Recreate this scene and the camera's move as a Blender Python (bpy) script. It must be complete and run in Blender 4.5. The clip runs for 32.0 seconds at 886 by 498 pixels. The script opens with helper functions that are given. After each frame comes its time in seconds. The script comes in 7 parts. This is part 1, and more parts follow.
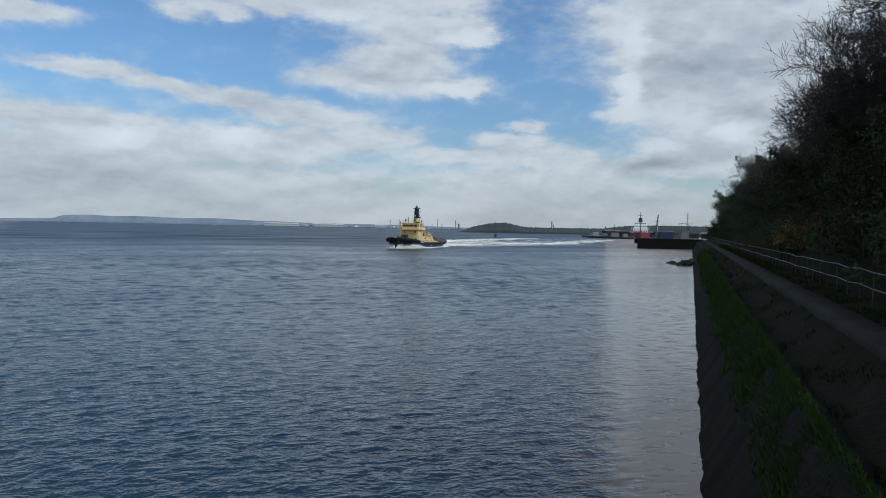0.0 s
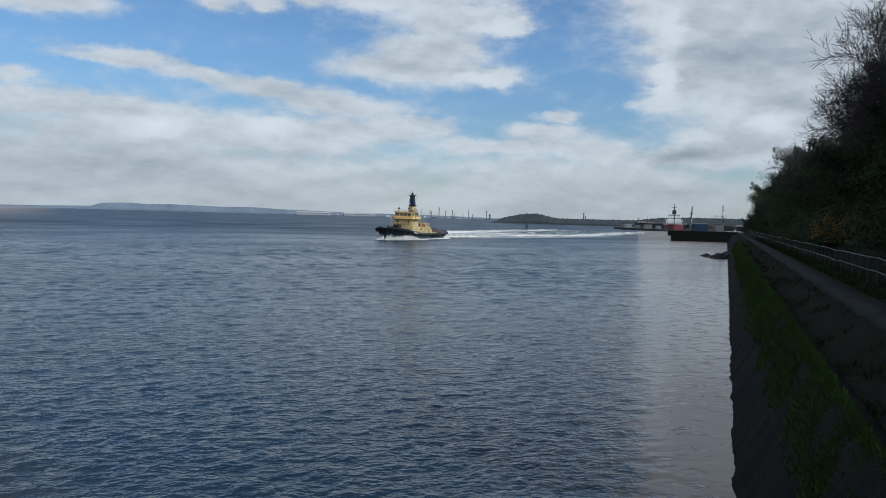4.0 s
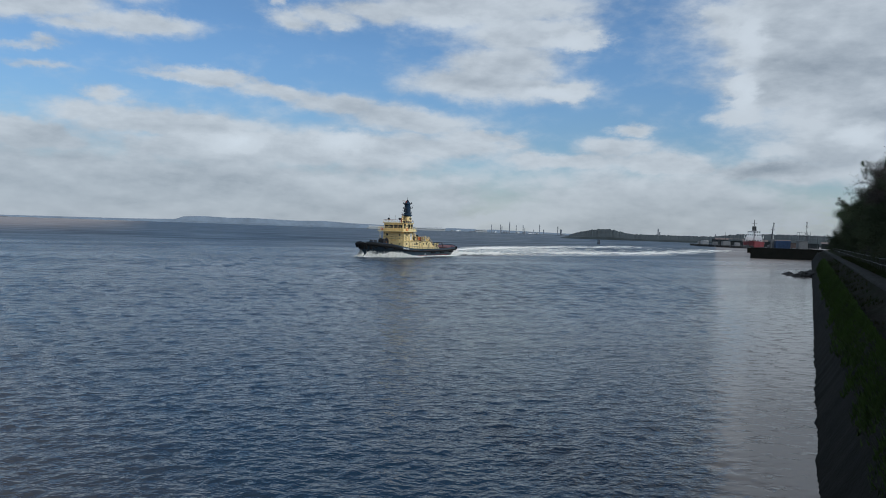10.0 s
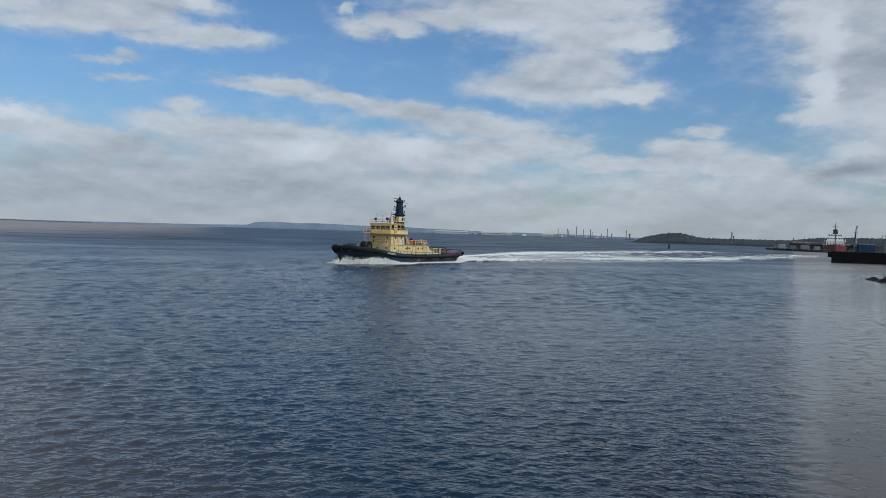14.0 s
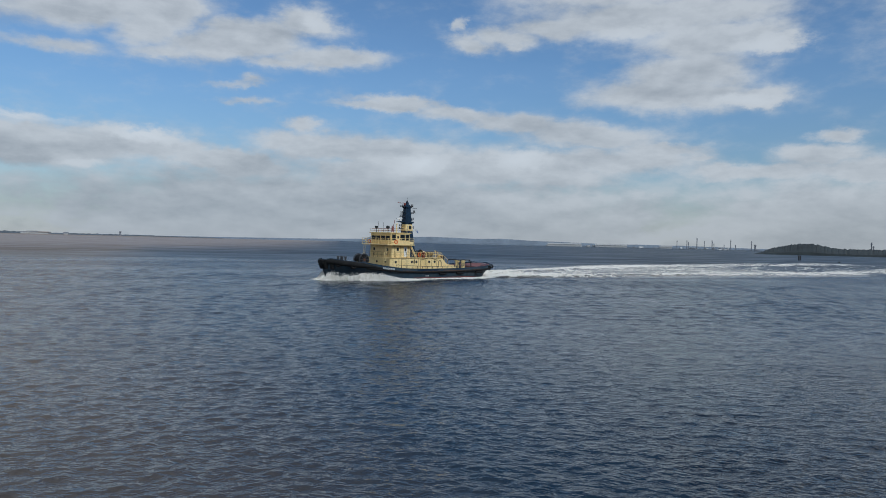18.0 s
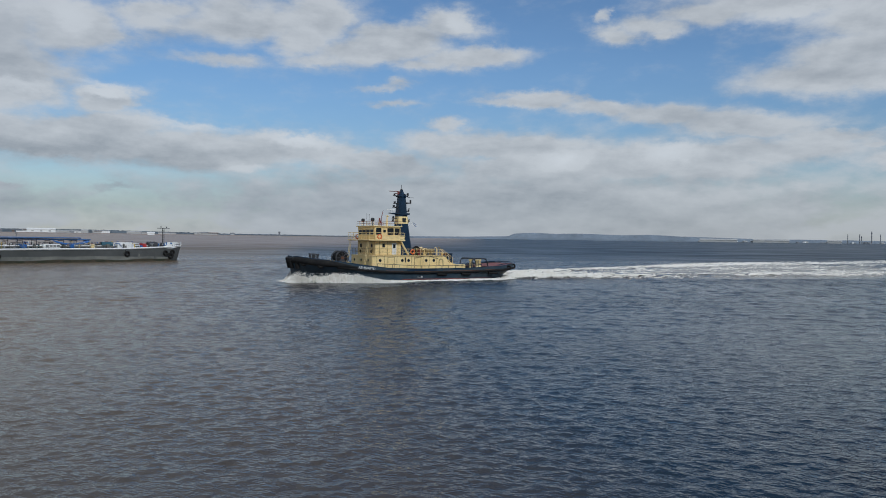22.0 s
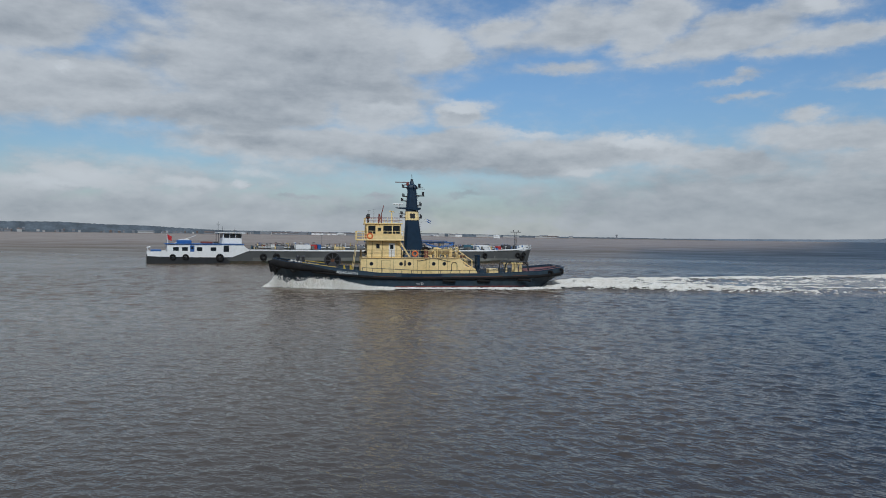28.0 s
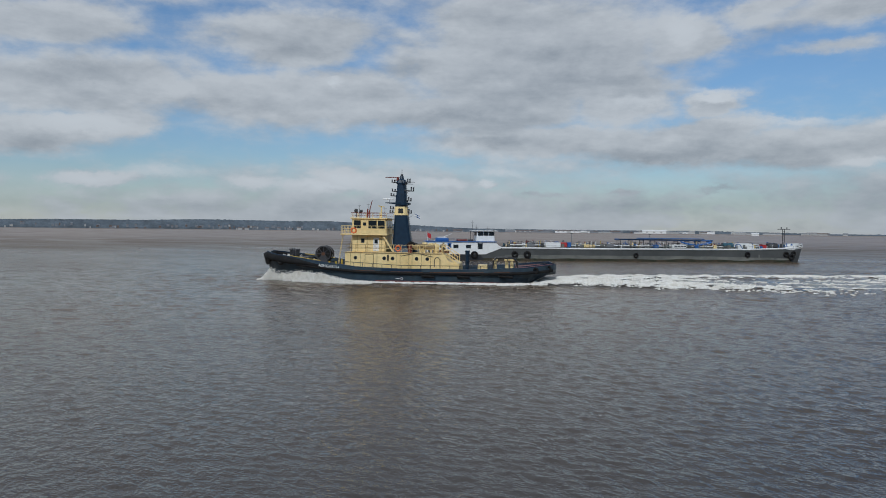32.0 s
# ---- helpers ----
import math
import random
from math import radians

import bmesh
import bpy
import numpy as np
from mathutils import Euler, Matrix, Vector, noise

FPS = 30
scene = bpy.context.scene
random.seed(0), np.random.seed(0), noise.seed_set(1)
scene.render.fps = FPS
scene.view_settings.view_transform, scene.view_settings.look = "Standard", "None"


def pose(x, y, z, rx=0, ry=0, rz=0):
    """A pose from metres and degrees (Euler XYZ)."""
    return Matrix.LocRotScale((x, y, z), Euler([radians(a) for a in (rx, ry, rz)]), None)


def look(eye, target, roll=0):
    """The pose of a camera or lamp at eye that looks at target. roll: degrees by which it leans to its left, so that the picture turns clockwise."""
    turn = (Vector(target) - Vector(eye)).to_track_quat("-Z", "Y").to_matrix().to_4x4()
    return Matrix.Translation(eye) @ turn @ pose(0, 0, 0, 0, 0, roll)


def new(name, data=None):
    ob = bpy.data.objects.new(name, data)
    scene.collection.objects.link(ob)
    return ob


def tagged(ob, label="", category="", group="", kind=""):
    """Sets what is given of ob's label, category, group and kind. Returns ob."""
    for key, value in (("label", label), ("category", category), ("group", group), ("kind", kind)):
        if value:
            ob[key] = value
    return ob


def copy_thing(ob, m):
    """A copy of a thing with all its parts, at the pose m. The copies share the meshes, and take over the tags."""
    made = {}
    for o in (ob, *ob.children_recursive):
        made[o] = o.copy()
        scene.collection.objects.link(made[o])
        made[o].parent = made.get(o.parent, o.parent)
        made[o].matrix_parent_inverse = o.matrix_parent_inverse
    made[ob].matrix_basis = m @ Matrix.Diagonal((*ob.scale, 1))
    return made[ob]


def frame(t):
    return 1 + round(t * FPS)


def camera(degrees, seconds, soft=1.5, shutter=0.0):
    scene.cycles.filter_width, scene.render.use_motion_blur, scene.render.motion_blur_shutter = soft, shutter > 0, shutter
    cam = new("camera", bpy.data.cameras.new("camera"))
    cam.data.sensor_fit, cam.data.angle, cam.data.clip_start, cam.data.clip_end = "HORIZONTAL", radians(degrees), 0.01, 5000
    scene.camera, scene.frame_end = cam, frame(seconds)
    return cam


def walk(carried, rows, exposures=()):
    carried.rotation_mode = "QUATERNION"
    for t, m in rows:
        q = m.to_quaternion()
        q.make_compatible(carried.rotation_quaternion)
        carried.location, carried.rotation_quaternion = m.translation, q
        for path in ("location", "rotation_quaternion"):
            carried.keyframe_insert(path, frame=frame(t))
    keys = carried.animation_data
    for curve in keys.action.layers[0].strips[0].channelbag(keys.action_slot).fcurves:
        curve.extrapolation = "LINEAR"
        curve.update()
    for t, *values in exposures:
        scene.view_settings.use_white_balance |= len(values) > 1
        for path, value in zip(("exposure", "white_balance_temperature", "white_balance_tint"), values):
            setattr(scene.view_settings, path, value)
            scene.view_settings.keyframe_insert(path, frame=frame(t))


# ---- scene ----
EYE = Vector((0.0, 0.0, 6.2))


def aim(yaw, pitch, roll):
    """A pose at the eye: yaw clockwise from north, pitch up, roll as look() takes it."""
    return Matrix.Translation(EYE) @ pose(0, 0, 0, 0, 0, -yaw) @ pose(0, 0, 0, 90 + pitch) @ pose(0, 0, 0, 0, 0, roll)


cam = camera(62.88, 32.0, soft=0.95)
walk(cam, [
    (0, aim(0.00, -1.64, 1.16)),
    (0.5, aim(-0.23, -1.76, 1.23)),
    (1, aim(-0.59, -1.78, 1.43)),
    (1.5, aim(-1.01, -2.00, 1.71)),
    (2, aim(-1.39, -2.08, 1.70)),
    (2.5, aim(-1.69, -2.26, 1.58)),
    (3, aim(-1.78, -2.40, 1.58)),
    (3.5, aim(-2.04, -2.48, 1.61)),
    (5.5, aim(-3.71, -2.22, 1.54)),
    (6, aim(-4.17, -2.10, 1.55)),
    (6.5, aim(-4.64, -1.98, 1.68)),
    (7, aim(-5.17, -1.95, 1.58)),
    (7.5, aim(-5.66, -1.86, 1.52)),
    (8, aim(-6.17, -1.79, 1.47)),
    (8.5, aim(-6.69, -1.71, 1.71)),
    (9, aim(-7.17, -1.65, 1.92)),
    (9.5, aim(-7.64, -1.56, 1.98)),
    (10, aim(-7.98, -1.47, 1.98)),
    (10.5, aim(-8.19, -1.39, 1.93)),
    (11, aim(-8.52, -1.33, 2.00)),
    (11.5, aim(-8.83, -1.42, 1.93)),
    (12, aim(-9.47, -1.35, 1.85)),
    (12.5, aim(-10.17, -1.36, 1.70)),
    (13, aim(-10.91, -1.30, 1.74)),
    (13.5, aim(-12.04, -1.28, 1.73)),
    (14, aim(-13.19, -1.28, 1.77)),
    (14.5, aim(-14.36, -1.06, 1.93)),
    (16.5, aim(-18.25, -0.68, 1.62)),
    (17, aim(-19.24, -0.53, 1.66)),
    (17.5, aim(-20.44, -0.50, 1.48)),
    (18, aim(-22.09, -0.50, 1.36)),
    (18.5, aim(-23.86, -0.60, 1.19)),
    (19, aim(-26.46, -0.59, 1.12)),
    (19.5, aim(-27.83, -0.71, 1.30)),
    (20, aim(-29.45, -0.76, 1.29)),
    (20.5, aim(-30.85, -0.78, 1.22)),
    (21, aim(-31.66, -0.93, 1.07)),
    (21.5, aim(-32.78, -0.88, 1.01)),
    (22, aim(-33.38, -0.92, 0.82)),
    (22.5, aim(-37.95, -1.38, 0.72)),
    (23, aim(-42.71, -0.68, 0.94)),
    (23.5, aim(-45.51, -0.89, 1.13)),
    (24, aim(-45.67, -1.68, 1.00)),
    (24.5, aim(-45.94, -1.61, 0.80)),
    (26.5, aim(-52.46, -1.47, 0.77)),
    (27, aim(-54.26, -0.94, 0.76)),
    (27.5, aim(-57.41, -1.02, 0.60)),
    (28, aim(-59.58, -1.03, 0.72)),
    (28.5, aim(-62.12, -1.42, 0.58)),
    (29, aim(-64.73, -1.40, 0.55)),
    (29.5, aim(-67.70, -2.00, 0.41)),
    (30, aim(-69.95, -1.66, 0.11)),
    (30.5, aim(-72.12, -1.37, 0.07)),
    (31, aim(-74.93, -1.39, 0.27)),
    (31.5, aim(-78.23, -1.20, 0.42)),
    (32, aim(-78.63, -1.43, 0.60)),], exposures=[(0, -1.09, 5450, 6), (6, -1.13, 5450, 6), (14, -1.3, 5420, 6.5), (20, -1.35, 5560, 7.5), (24, -1.36, 5650, 8), (28, -1.42, 5620, 7.5), (32, -1.43, 5600, 7.5)])

# ---- world and sun ----
SUN_AZ, SUN_EL = 118.0, 40.0
world = bpy.data.worlds.new("sky")
scene.world = world
world.use_nodes = True
wn, wl = world.node_tree.nodes, world.node_tree.links
wn.clear()


def wmath(op, a, b=None, c=None, clamp=False):
    n = wn.new("ShaderNodeMath")
    n.operation, n.use_clamp = op, clamp
    for i, v in enumerate((a, b, c)):
        if v is None:
            continue
        if isinstance(v, (int, float)):
            n.inputs[i].default_value = v
        else:
            wl.new(v, n.inputs[i])
    return n.outputs[0]


def wstep(v, lo, hi, to_lo=0.0, to_hi=1.0):
    n = wn.new("ShaderNodeMapRange")
    n.interpolation_type = "SMOOTHSTEP"
    wl.new(v, n.inputs["Value"])
    n.inputs["From Min"].default_value, n.inputs["From Max"].default_value = lo, hi
    n.inputs["To Min"].default_value, n.inputs["To Max"].default_value = to_lo, to_hi
    return n.outputs["Result"]


def wmix(f, a, b):
    n = wn.new("ShaderNodeMix")
    n.data_type = "RGBA"
    wl.new(f, n.inputs["Factor"])
    for s, v in (("A", a), ("B", b)):
        socket = [i for i in n.inputs if i.name == s and i.type == "RGBA"][0]
        if isinstance(v, tuple):
            socket.default_value = (*v, 1)
        else:
            wl.new(v, socket)
    return [o for o in n.outputs if o.type == "RGBA"][0]


coords = wn.new("ShaderNodeTexCoord")
sep = wn.new("ShaderNodeSeparateXYZ")
wl.new(coords.outputs["Generated"], sep.inputs[0])
azim = wmath("MULTIPLY", wmath("ARCTAN2", sep.outputs["X"], sep.outputs["Y"]), 57.2958)
elev = wmath("MULTIPLY", wmath("ARCSINE", sep.outputs["Z"]), 57.2958)
plane = wn.new("ShaderNodeCombineXYZ")
wl.new(azim, plane.inputs[0])
wl.new(elev, plane.inputs[1])


def wnoise(scale, detail, rough, stretch=(1, 1, 1), offset=0.0, lacunarity=2.1):
    m = wn.new("ShaderNodeMapping")
    m.inputs["Scale"].default_value = stretch
    m.inputs["Location"].default_value = (offset, offset * 0.7, offset * 1.3)
    wl.new(plane.outputs[0], m.inputs[0])
    n = wn.new("ShaderNodeTexNoise")
    n.inputs["Scale"].default_value, n.inputs["Detail"].default_value = scale, detail
    n.inputs["Roughness"].default_value, n.inputs["Lacunarity"].default_value = rough, lacunarity
    wl.new(m.outputs[0], n.inputs["Vector"])
    return n


# the coordinate in which the clouds lie, warped at two sizes so that their edges are ragged
def warped(source, scale, stretch, offset, amount):
    n = wnoise(scale, 6, 0.62, stretch, offset)
    shift = wn.new("ShaderNodeVectorMath")
    shift.operation = "SUBTRACT"
    wl.new(n.outputs["Color"], shift.inputs[0])
    shift.inputs[1].default_value = (0.5, 0.5, 0.5)
    bend = wn.new("ShaderNodeVectorMath")
    bend.operation = "MULTIPLY_ADD"
    wl.new(shift.outputs[0], bend.inputs[0])
    bend.inputs[1].default_value = amount
    wl.new(source, bend.inputs[2])
    return bend.outputs[0]


low_plane = wn.new("ShaderNodeCombineXYZ")
wl.new(azim, low_plane.inputs[0])
wl.new(wmath("MAXIMUM", elev, 0.2), low_plane.inputs[1])
bent = warped(warped(low_plane.outputs[0], 0.20, (1, 1.8, 1), 3.0, (4.2, 1.5, 0.0)), 0.85, (1, 1.7, 1), 8.0, (1.5, 0.8, 0.0))
cloud_parts, lit_parts, dusky_parts = [], [], []


def puff(*spot):
    """One soft ellipse of cloud: azimuth, elevation, two radii, tilt in degrees, and weight."""
    cloud_parts.append(spot)


def sunlit(*spot):
    """A cloud top that the sun strikes full on."""
    lit_parts.append(spot)


def dusky(*spot):
    """The grey underside of a thick cloud."""
    dusky_parts.append(spot)


bent_xy = wn.new("ShaderNodeSeparateXYZ")
wl.new(bent, bent_xy.inputs[0])


def gathered(spots, soft):
    """The soft maximum of all the ellipses, each a bell over the warped sky.

    The sum so far rides along, shrunk to nothing, so that they are worked out one after another."""
    whole = None
    for az, el, ra, re, tilt, weight in spots:
        spot = wn.new("ShaderNodeCombineXYZ")
        wl.new(bent_xy.outputs[0], spot.inputs[0])
        wl.new(bent_xy.outputs[1], spot.inputs[1])
        if whole:
            wl.new(whole, spot.inputs[2])
        m = wn.new("ShaderNodeMapping")
        m.vector_type = "TEXTURE"
        m.inputs["Location"].default_value = (az, el, 0)
        m.inputs["Rotation"].default_value = (0, 0, radians(tilt))
        m.inputs["Scale"].default_value = (ra, re, 100000)
        wl.new(spot.outputs[0], m.inputs[0])
        square = wn.new("ShaderNodeVectorMath")
        square.operation = "DOT_PRODUCT"
        wl.new(m.outputs[0], square.inputs[0])
        wl.new(m.outputs[0], square.inputs[1])
        bell = wmath("MULTIPLY", wmath("POWER", 0.42, square.outputs["Value"]), weight)
        whole = wmath("SMOOTH_MAX", whole, bell, soft) if whole else bell
    return whole


puff(-28, 0.8, 31.0, 5.6, 0, 1.0)
puff(-82, 0.8, 30.0, 3.0, 0, 0.9)
puff(8, 1.2, 14.0, 4.4, 0, 1.0)
puff(-85, 31, 32.0, 12.0, 0, 1.2)
puff(-80, 50, 60.0, 14.0, 0, 1.1)
puff(29, 29, 15.0, 15.0, 0, 1.3)
dusky(17, 2.0, 14.0, 2.4, 0, 0.55)
dusky(-42, 3.0, 17.0, 2.6, 0, 0.45)
dusky(-30, 13.0, 6.0, 2.0, 0, 0.3)
dusky(-66, 3.2, 17.0, 2.8, 0, 0.5)
dusky(-96, 2.6, 14.0, 2.2, 0, 0.4)
puff(-69, 5.2, 12.0, 1.4, 0, 0.5)
puff(-84, 3.7, 20.0, 2.0, 0, 0.62)
sunlit(-86, 4.0, 2.4, 0.45, 0, 0.7)
sunlit(-93, 3.6, 1.8, 0.4, 0, 0.6)
sunlit(-79, 3.7, 2.0, 0.35, 0, 0.6)
sunlit(-100, 4.2, 2.6, 0.5, 0, 0.6)
sunlit(-74, 4.6, 1.5, 0.4, 0, 0.5)
puff(-5.8, 20.3, 11.7, 2.7, 3, 1.10)
puff(-6.1, 17.0, 9.1, 1.4, 1, 1.05)
puff(-2.1, 15.2, 5.3, 1.3, 2, 1.05)
puff(-3.6, 13.0, 4.6, 1.6, 2, 1.00)
puff(-4.8, 11.4, 6.6, 1.3, -2, 1.00)
puff(1.1, 11.0, 2.3, 0.8, 5, 0.95)
puff(2.3, 14.6, 2.0, 0.7, 4, 0.95)
puff(-26.8, 10.5, 4.2, 0.4, -1, 0.80)
puff(-21.1, 10.1, 3.7, 0.6, -6, 0.85)
puff(-16.2, 9.3, 4.6, 0.8, -6, 0.90)
puff(-11.1, 8.5, 6.0, 1.1, -5, 0.95)
puff(-5.8, 7.3, 4.0, 0.7, -5, 0.85)
puff(-2.9, 6.7, 1.6, 0.3, 2, 0.70)
puff(-31.6, 7.0, 4.3, 0.8, 6, 0.80)
puff(-27.1, 5.6, 6.1, 1.4, 5, 0.95)
puff(-20.2, 5.7, 6.8, 1.7, 4, 1.00)
puff(-13.6, 5.7, 5.5, 1.6, -1, 0.95)
puff(6.5, 8.0, 1.5, 0.5, 1, 0.85)
puff(5.7, 6.7, 3.1, 0.8, 1, 0.95)
puff(7.9, 5.6, 5.0, 0.9, -3, 0.95)
puff(1.3, 5.5, 5.7, 0.7, 1, 0.85)
puff(11.4, 5.1, 1.8, 0.5, 1, 0.80)
puff(18.7, 14.9, 7.4, 4.4, -3, 1.15)
puff(12.2, 16.0, 2.1, 1.2, -2, 0.80)
puff(15.7, 10.7, 3.4, 2.0, -2, 1.05)
puff(23.4, 10.4, 8.4, 6.2, -3, 1.20)
puff(21.0, 6.8, 5.7, 2.2, -1, 1.10)
puff(17.1, 5.0, 5.0, 0.9, 0, 1.05)
puff(14.1, 8.9, 2.3, 0.7, -1, 0.90)
puff(13.6, 12.8, 1.9, 0.9, -2, 0.80)
puff(-31.0, 13.7, 3.2, 0.7, 9, 0.85)
puff(-17.2, 15.2, 0.9, 0.4, 6, 0.70)
puff(27.5, 5.3, 6.8, 2.3, -1, 1.10)
puff(-39.5, 14.1, 5.0, 1.0, 4, 0.95)
puff(-32.2, 13.9, 4.1, 0.9, -1, 0.90)
puff(-28.7, 14.0, 1.3, 0.5, 6, 0.75)
puff(-37.8, 11.6, 2.6, 0.3, 5, 0.55)
puff(-33.6, 9.1, 1.4, 0.6, 6, 0.75)
puff(-34.9, 7.8, 2.4, 0.7, 6, 0.75)
puff(-20.3, 15.8, 1.5, 0.6, 5, 0.60)
puff(-13.8, 16.5, 4.0, 0.9, -1, 0.85)
puff(-59.8, 14.2, 3.0, 1.6, 9, 0.95)
puff(-54.9, 15.9, 4.3, 0.9, 8, 0.80)
puff(-48.8, 15.7, 7.5, 1.5, 6, 0.90)
puff(-44.3, 14.9, 2.7, 1.7, 5, 0.85)
puff(-37.9, 14.5, 5.0, 1.1, 3, 0.95)
puff(-33.4, 16.2, 2.7, 1.1, 2, 0.90)
puff(-29.3, 14.3, 2.0, 0.5, 1, 0.85)
puff(-35.1, 13.3, 2.9, 0.5, 2, 0.70)
puff(-43.1, 13.3, 2.9, 0.5, 4, 0.65)
puff(-58.3, 9.4, 2.3, 1.0, 6, 1.05)
puff(-59.0, 7.4, 5.1, 1.1, 3, 1.05)
puff(-52.2, 6.4, 7.2, 1.3, -2, 1.10)
puff(-44.6, 6.6, 5.0, 1.1, -3, 1.05)
puff(-38.2, 5.6, 5.2, 1.0, -6, 1.00)
puff(-33.4, 8.8, 1.7, 0.6, 2, 0.80)
puff(-33.8, 7.6, 3.5, 1.0, 2, 0.85)
puff(-27.6, 7.1, 7.3, 1.2, -1, 0.95)
puff(-24.2, 6.0, 2.7, 1.0, 1, 0.90)
puff(-37.0, 11.8, 1.5, 0.3, 3, 0.55)
puff(-37.8, 10.4, 2.7, 0.3, 3, 0.50)
puff(-25.4, 10.7, 4.1, 0.5, -4, 0.85)
puff(-17.7, 15.9, 2.8, 0.8, -2, 0.80)
puff(-21.0, 16.8, 0.6, 0.7, -1, 0.65)
puff(-9.7, 6.5, 7.9, 1.1, -1, 0.95)
puff(-1.1, 5.7, 3.8, 0.7, -2, 0.85)
puff(-72.0, 13.3, 11.0, 4.1, 7, 1.20)
puff(-65.3, 10.6, 4.7, 2.6, 5, 1.10)
puff(-61.5, 14.2, 3.0, 2.0, 5, 1.00)
puff(-73.8, 9.4, 7.3, 2.3, 6, 1.10)
puff(-70.2, 7.0, 9.9, 1.3, 0, 1.10)
puff(-60.4, 6.3, 8.7, 1.4, -2, 1.10)
puff(-51.8, 6.1, 7.9, 1.5, -2, 1.05)
puff(-49.7, 16.3, 4.4, 1.8, 2, 0.85)
puff(-43.3, 16.3, 2.7, 2.0, 0, 0.95)
puff(-37.1, 15.2, 4.1, 1.1, -1, 0.95)
puff(-32.5, 16.3, 2.2, 0.8, -3, 0.85)
puff(-29.9, 14.3, 3.4, 0.7, -3, 0.85)
puff(-55.6, 15.3, 2.7, 1.2, 3, 0.65)
puff(-50.1, 12.9, 3.7, 0.5, 2, 0.60)
puff(-20.1, 15.2, 1.8, 0.7, -6, 0.75)
puff(-37.1, 11.8, 1.3, 0.4, -1, 0.60)
puff(-89.7, 13.7, 5.0, 1.9, 8, 1.00)
puff(-88.0, 10.0, 8.9, 2.2, 6, 1.10)
puff(-80.3, 9.2, 10.1, 1.1, 0, 1.05)
puff(-90.4, 14.5, 3.9, 1.4, 9, 0.90)
puff(-74.3, 16.1, 5.4, 2.8, 5, 1.05)
puff(-70.1, 12.7, 6.4, 2.9, 3, 1.10)
puff(-88.0, 3.2, 2.6, 0.5, 3, 0.85)
puff(-75.0, 3.5, 1.2, 0.4, 2, 0.80)
puff(-70.4, 2.8, 2.8, 0.4, 1, 0.75)
puff(-64.3, 2.9, 1.5, 0.4, 1, 0.70)
puff(-58.0, 3.3, 2.7, 0.4, 1, 0.60)
puff(-107.4, 14.0, 6.5, 1.7, 8, 1.05)
puff(-90.4, 14.6, 7.0, 1.9, 3, 1.05)
puff(-104.9, 10.0, 9.6, 2.2, 5, 1.15)
puff(-108.1, 6.4, 4.7, 1.4, 4, 1.05)
puff(-103.8, 7.4, 4.7, 1.0, 8, 1.00)
puff(-93.3, 10.2, 8.7, 1.6, 3, 1.05)
puff(-104.2, 3.5, 4.0, 0.6, 2, 0.85)
puff(-88.1, 3.3, 4.1, 0.5, 1, 0.85)
puff(-75.3, 3.6, 0.8, 0.3, 0, 0.80)
puff(-71.7, 2.9, 1.8, 0.4, 0, 0.75)
puff(-64.4, 2.9, 1.8, 0.4, -0, 0.70)
puff(-114.6, 9.9, 5.8, 4.2, 8, 1.20)
puff(-113.2, 2.9, 3.6, 0.8, 3, 0.85)
puff(-103.1, 18.0, 10.9, 2.2, 8, 1.10)
sunlit(-24.5, 6.0, 1.9, 0.6, 4, 0.80)
sunlit(-16.2, 6.6, 1.9, 0.6, 3, 0.80)
sunlit(21.3, 7.3, 1.4, 0.6, -1, 0.70)
sunlit(1.5, 14.5, 1.8, 0.5, 1, 0.60)
sunlit(14.1, 10.8, 0.9, 1.6, -1, 0.70)
sunlit(14.3, 14.4, 1.0, 1.6, -2, 0.60)
sunlit(-8.3, 15.6, 3.0, 0.5, 3, 0.50)
sunlit(0.3, 10.8, 2.4, 0.4, 1, 0.60)
sunlit(-24.4, 6.0, 1.5, 0.6, 3, 0.90)
sunlit(-16.1, 6.9, 1.7, 0.4, 3, 0.80)
sunlit(-44.6, 7.5, 2.1, 0.4, -1, 1.00)
sunlit(-24.2, 6.1, 1.3, 0.5, 1, 1.00)
sunlit(-58.2, 9.9, 1.7, 0.3, 7, 0.80)
sunlit(-32.2, 16.3, 1.2, 0.6, 2, 0.60)
sunlit(-16.0, 6.9, 1.7, 0.5, -0, 0.70)
sunlit(-49.0, 5.0, 1.6, 0.3, 3, 0.50)
sunlit(-44.4, 7.3, 2.4, 0.4, -3, 1.00)
sunlit(-58.1, 10.1, 1.9, 0.4, 3, 0.80)
sunlit(-53.1, 8.1, 2.6, 0.2, -6, 0.70)
sunlit(-60.9, 14.9, 1.1, 1.2, 5, 0.50)
sunlit(-88.2, 3.3, 1.0, 0.4, 3, 0.90)
sunlit(-75.1, 3.7, 0.6, 0.3, 2, 0.90)
sunlit(-53.2, 8.0, 3.1, 0.2, -2, 0.70)
sunlit(-104.6, 3.5, 2.5, 0.4, 2, 0.70)
sunlit(-88.1, 3.5, 3.0, 0.3, 1, 0.80)
sunlit(-75.2, 3.7, 0.5, 0.2, 0, 1.00)
sunlit(-104.9, 7.5, 2.9, 0.5, 4, 0.50)
sunlit(-87.6, 11.3, 0.6, 0.2, 2, 0.80)
sunlit(-58.1, 10.5, 1.9, 0.3, -3, 0.80)
sunlit(-52.8, 8.1, 2.9, 0.2, -6, 0.80)
sunlit(-63.7, 9.9, 2.1, 0.4, -2, 0.50)
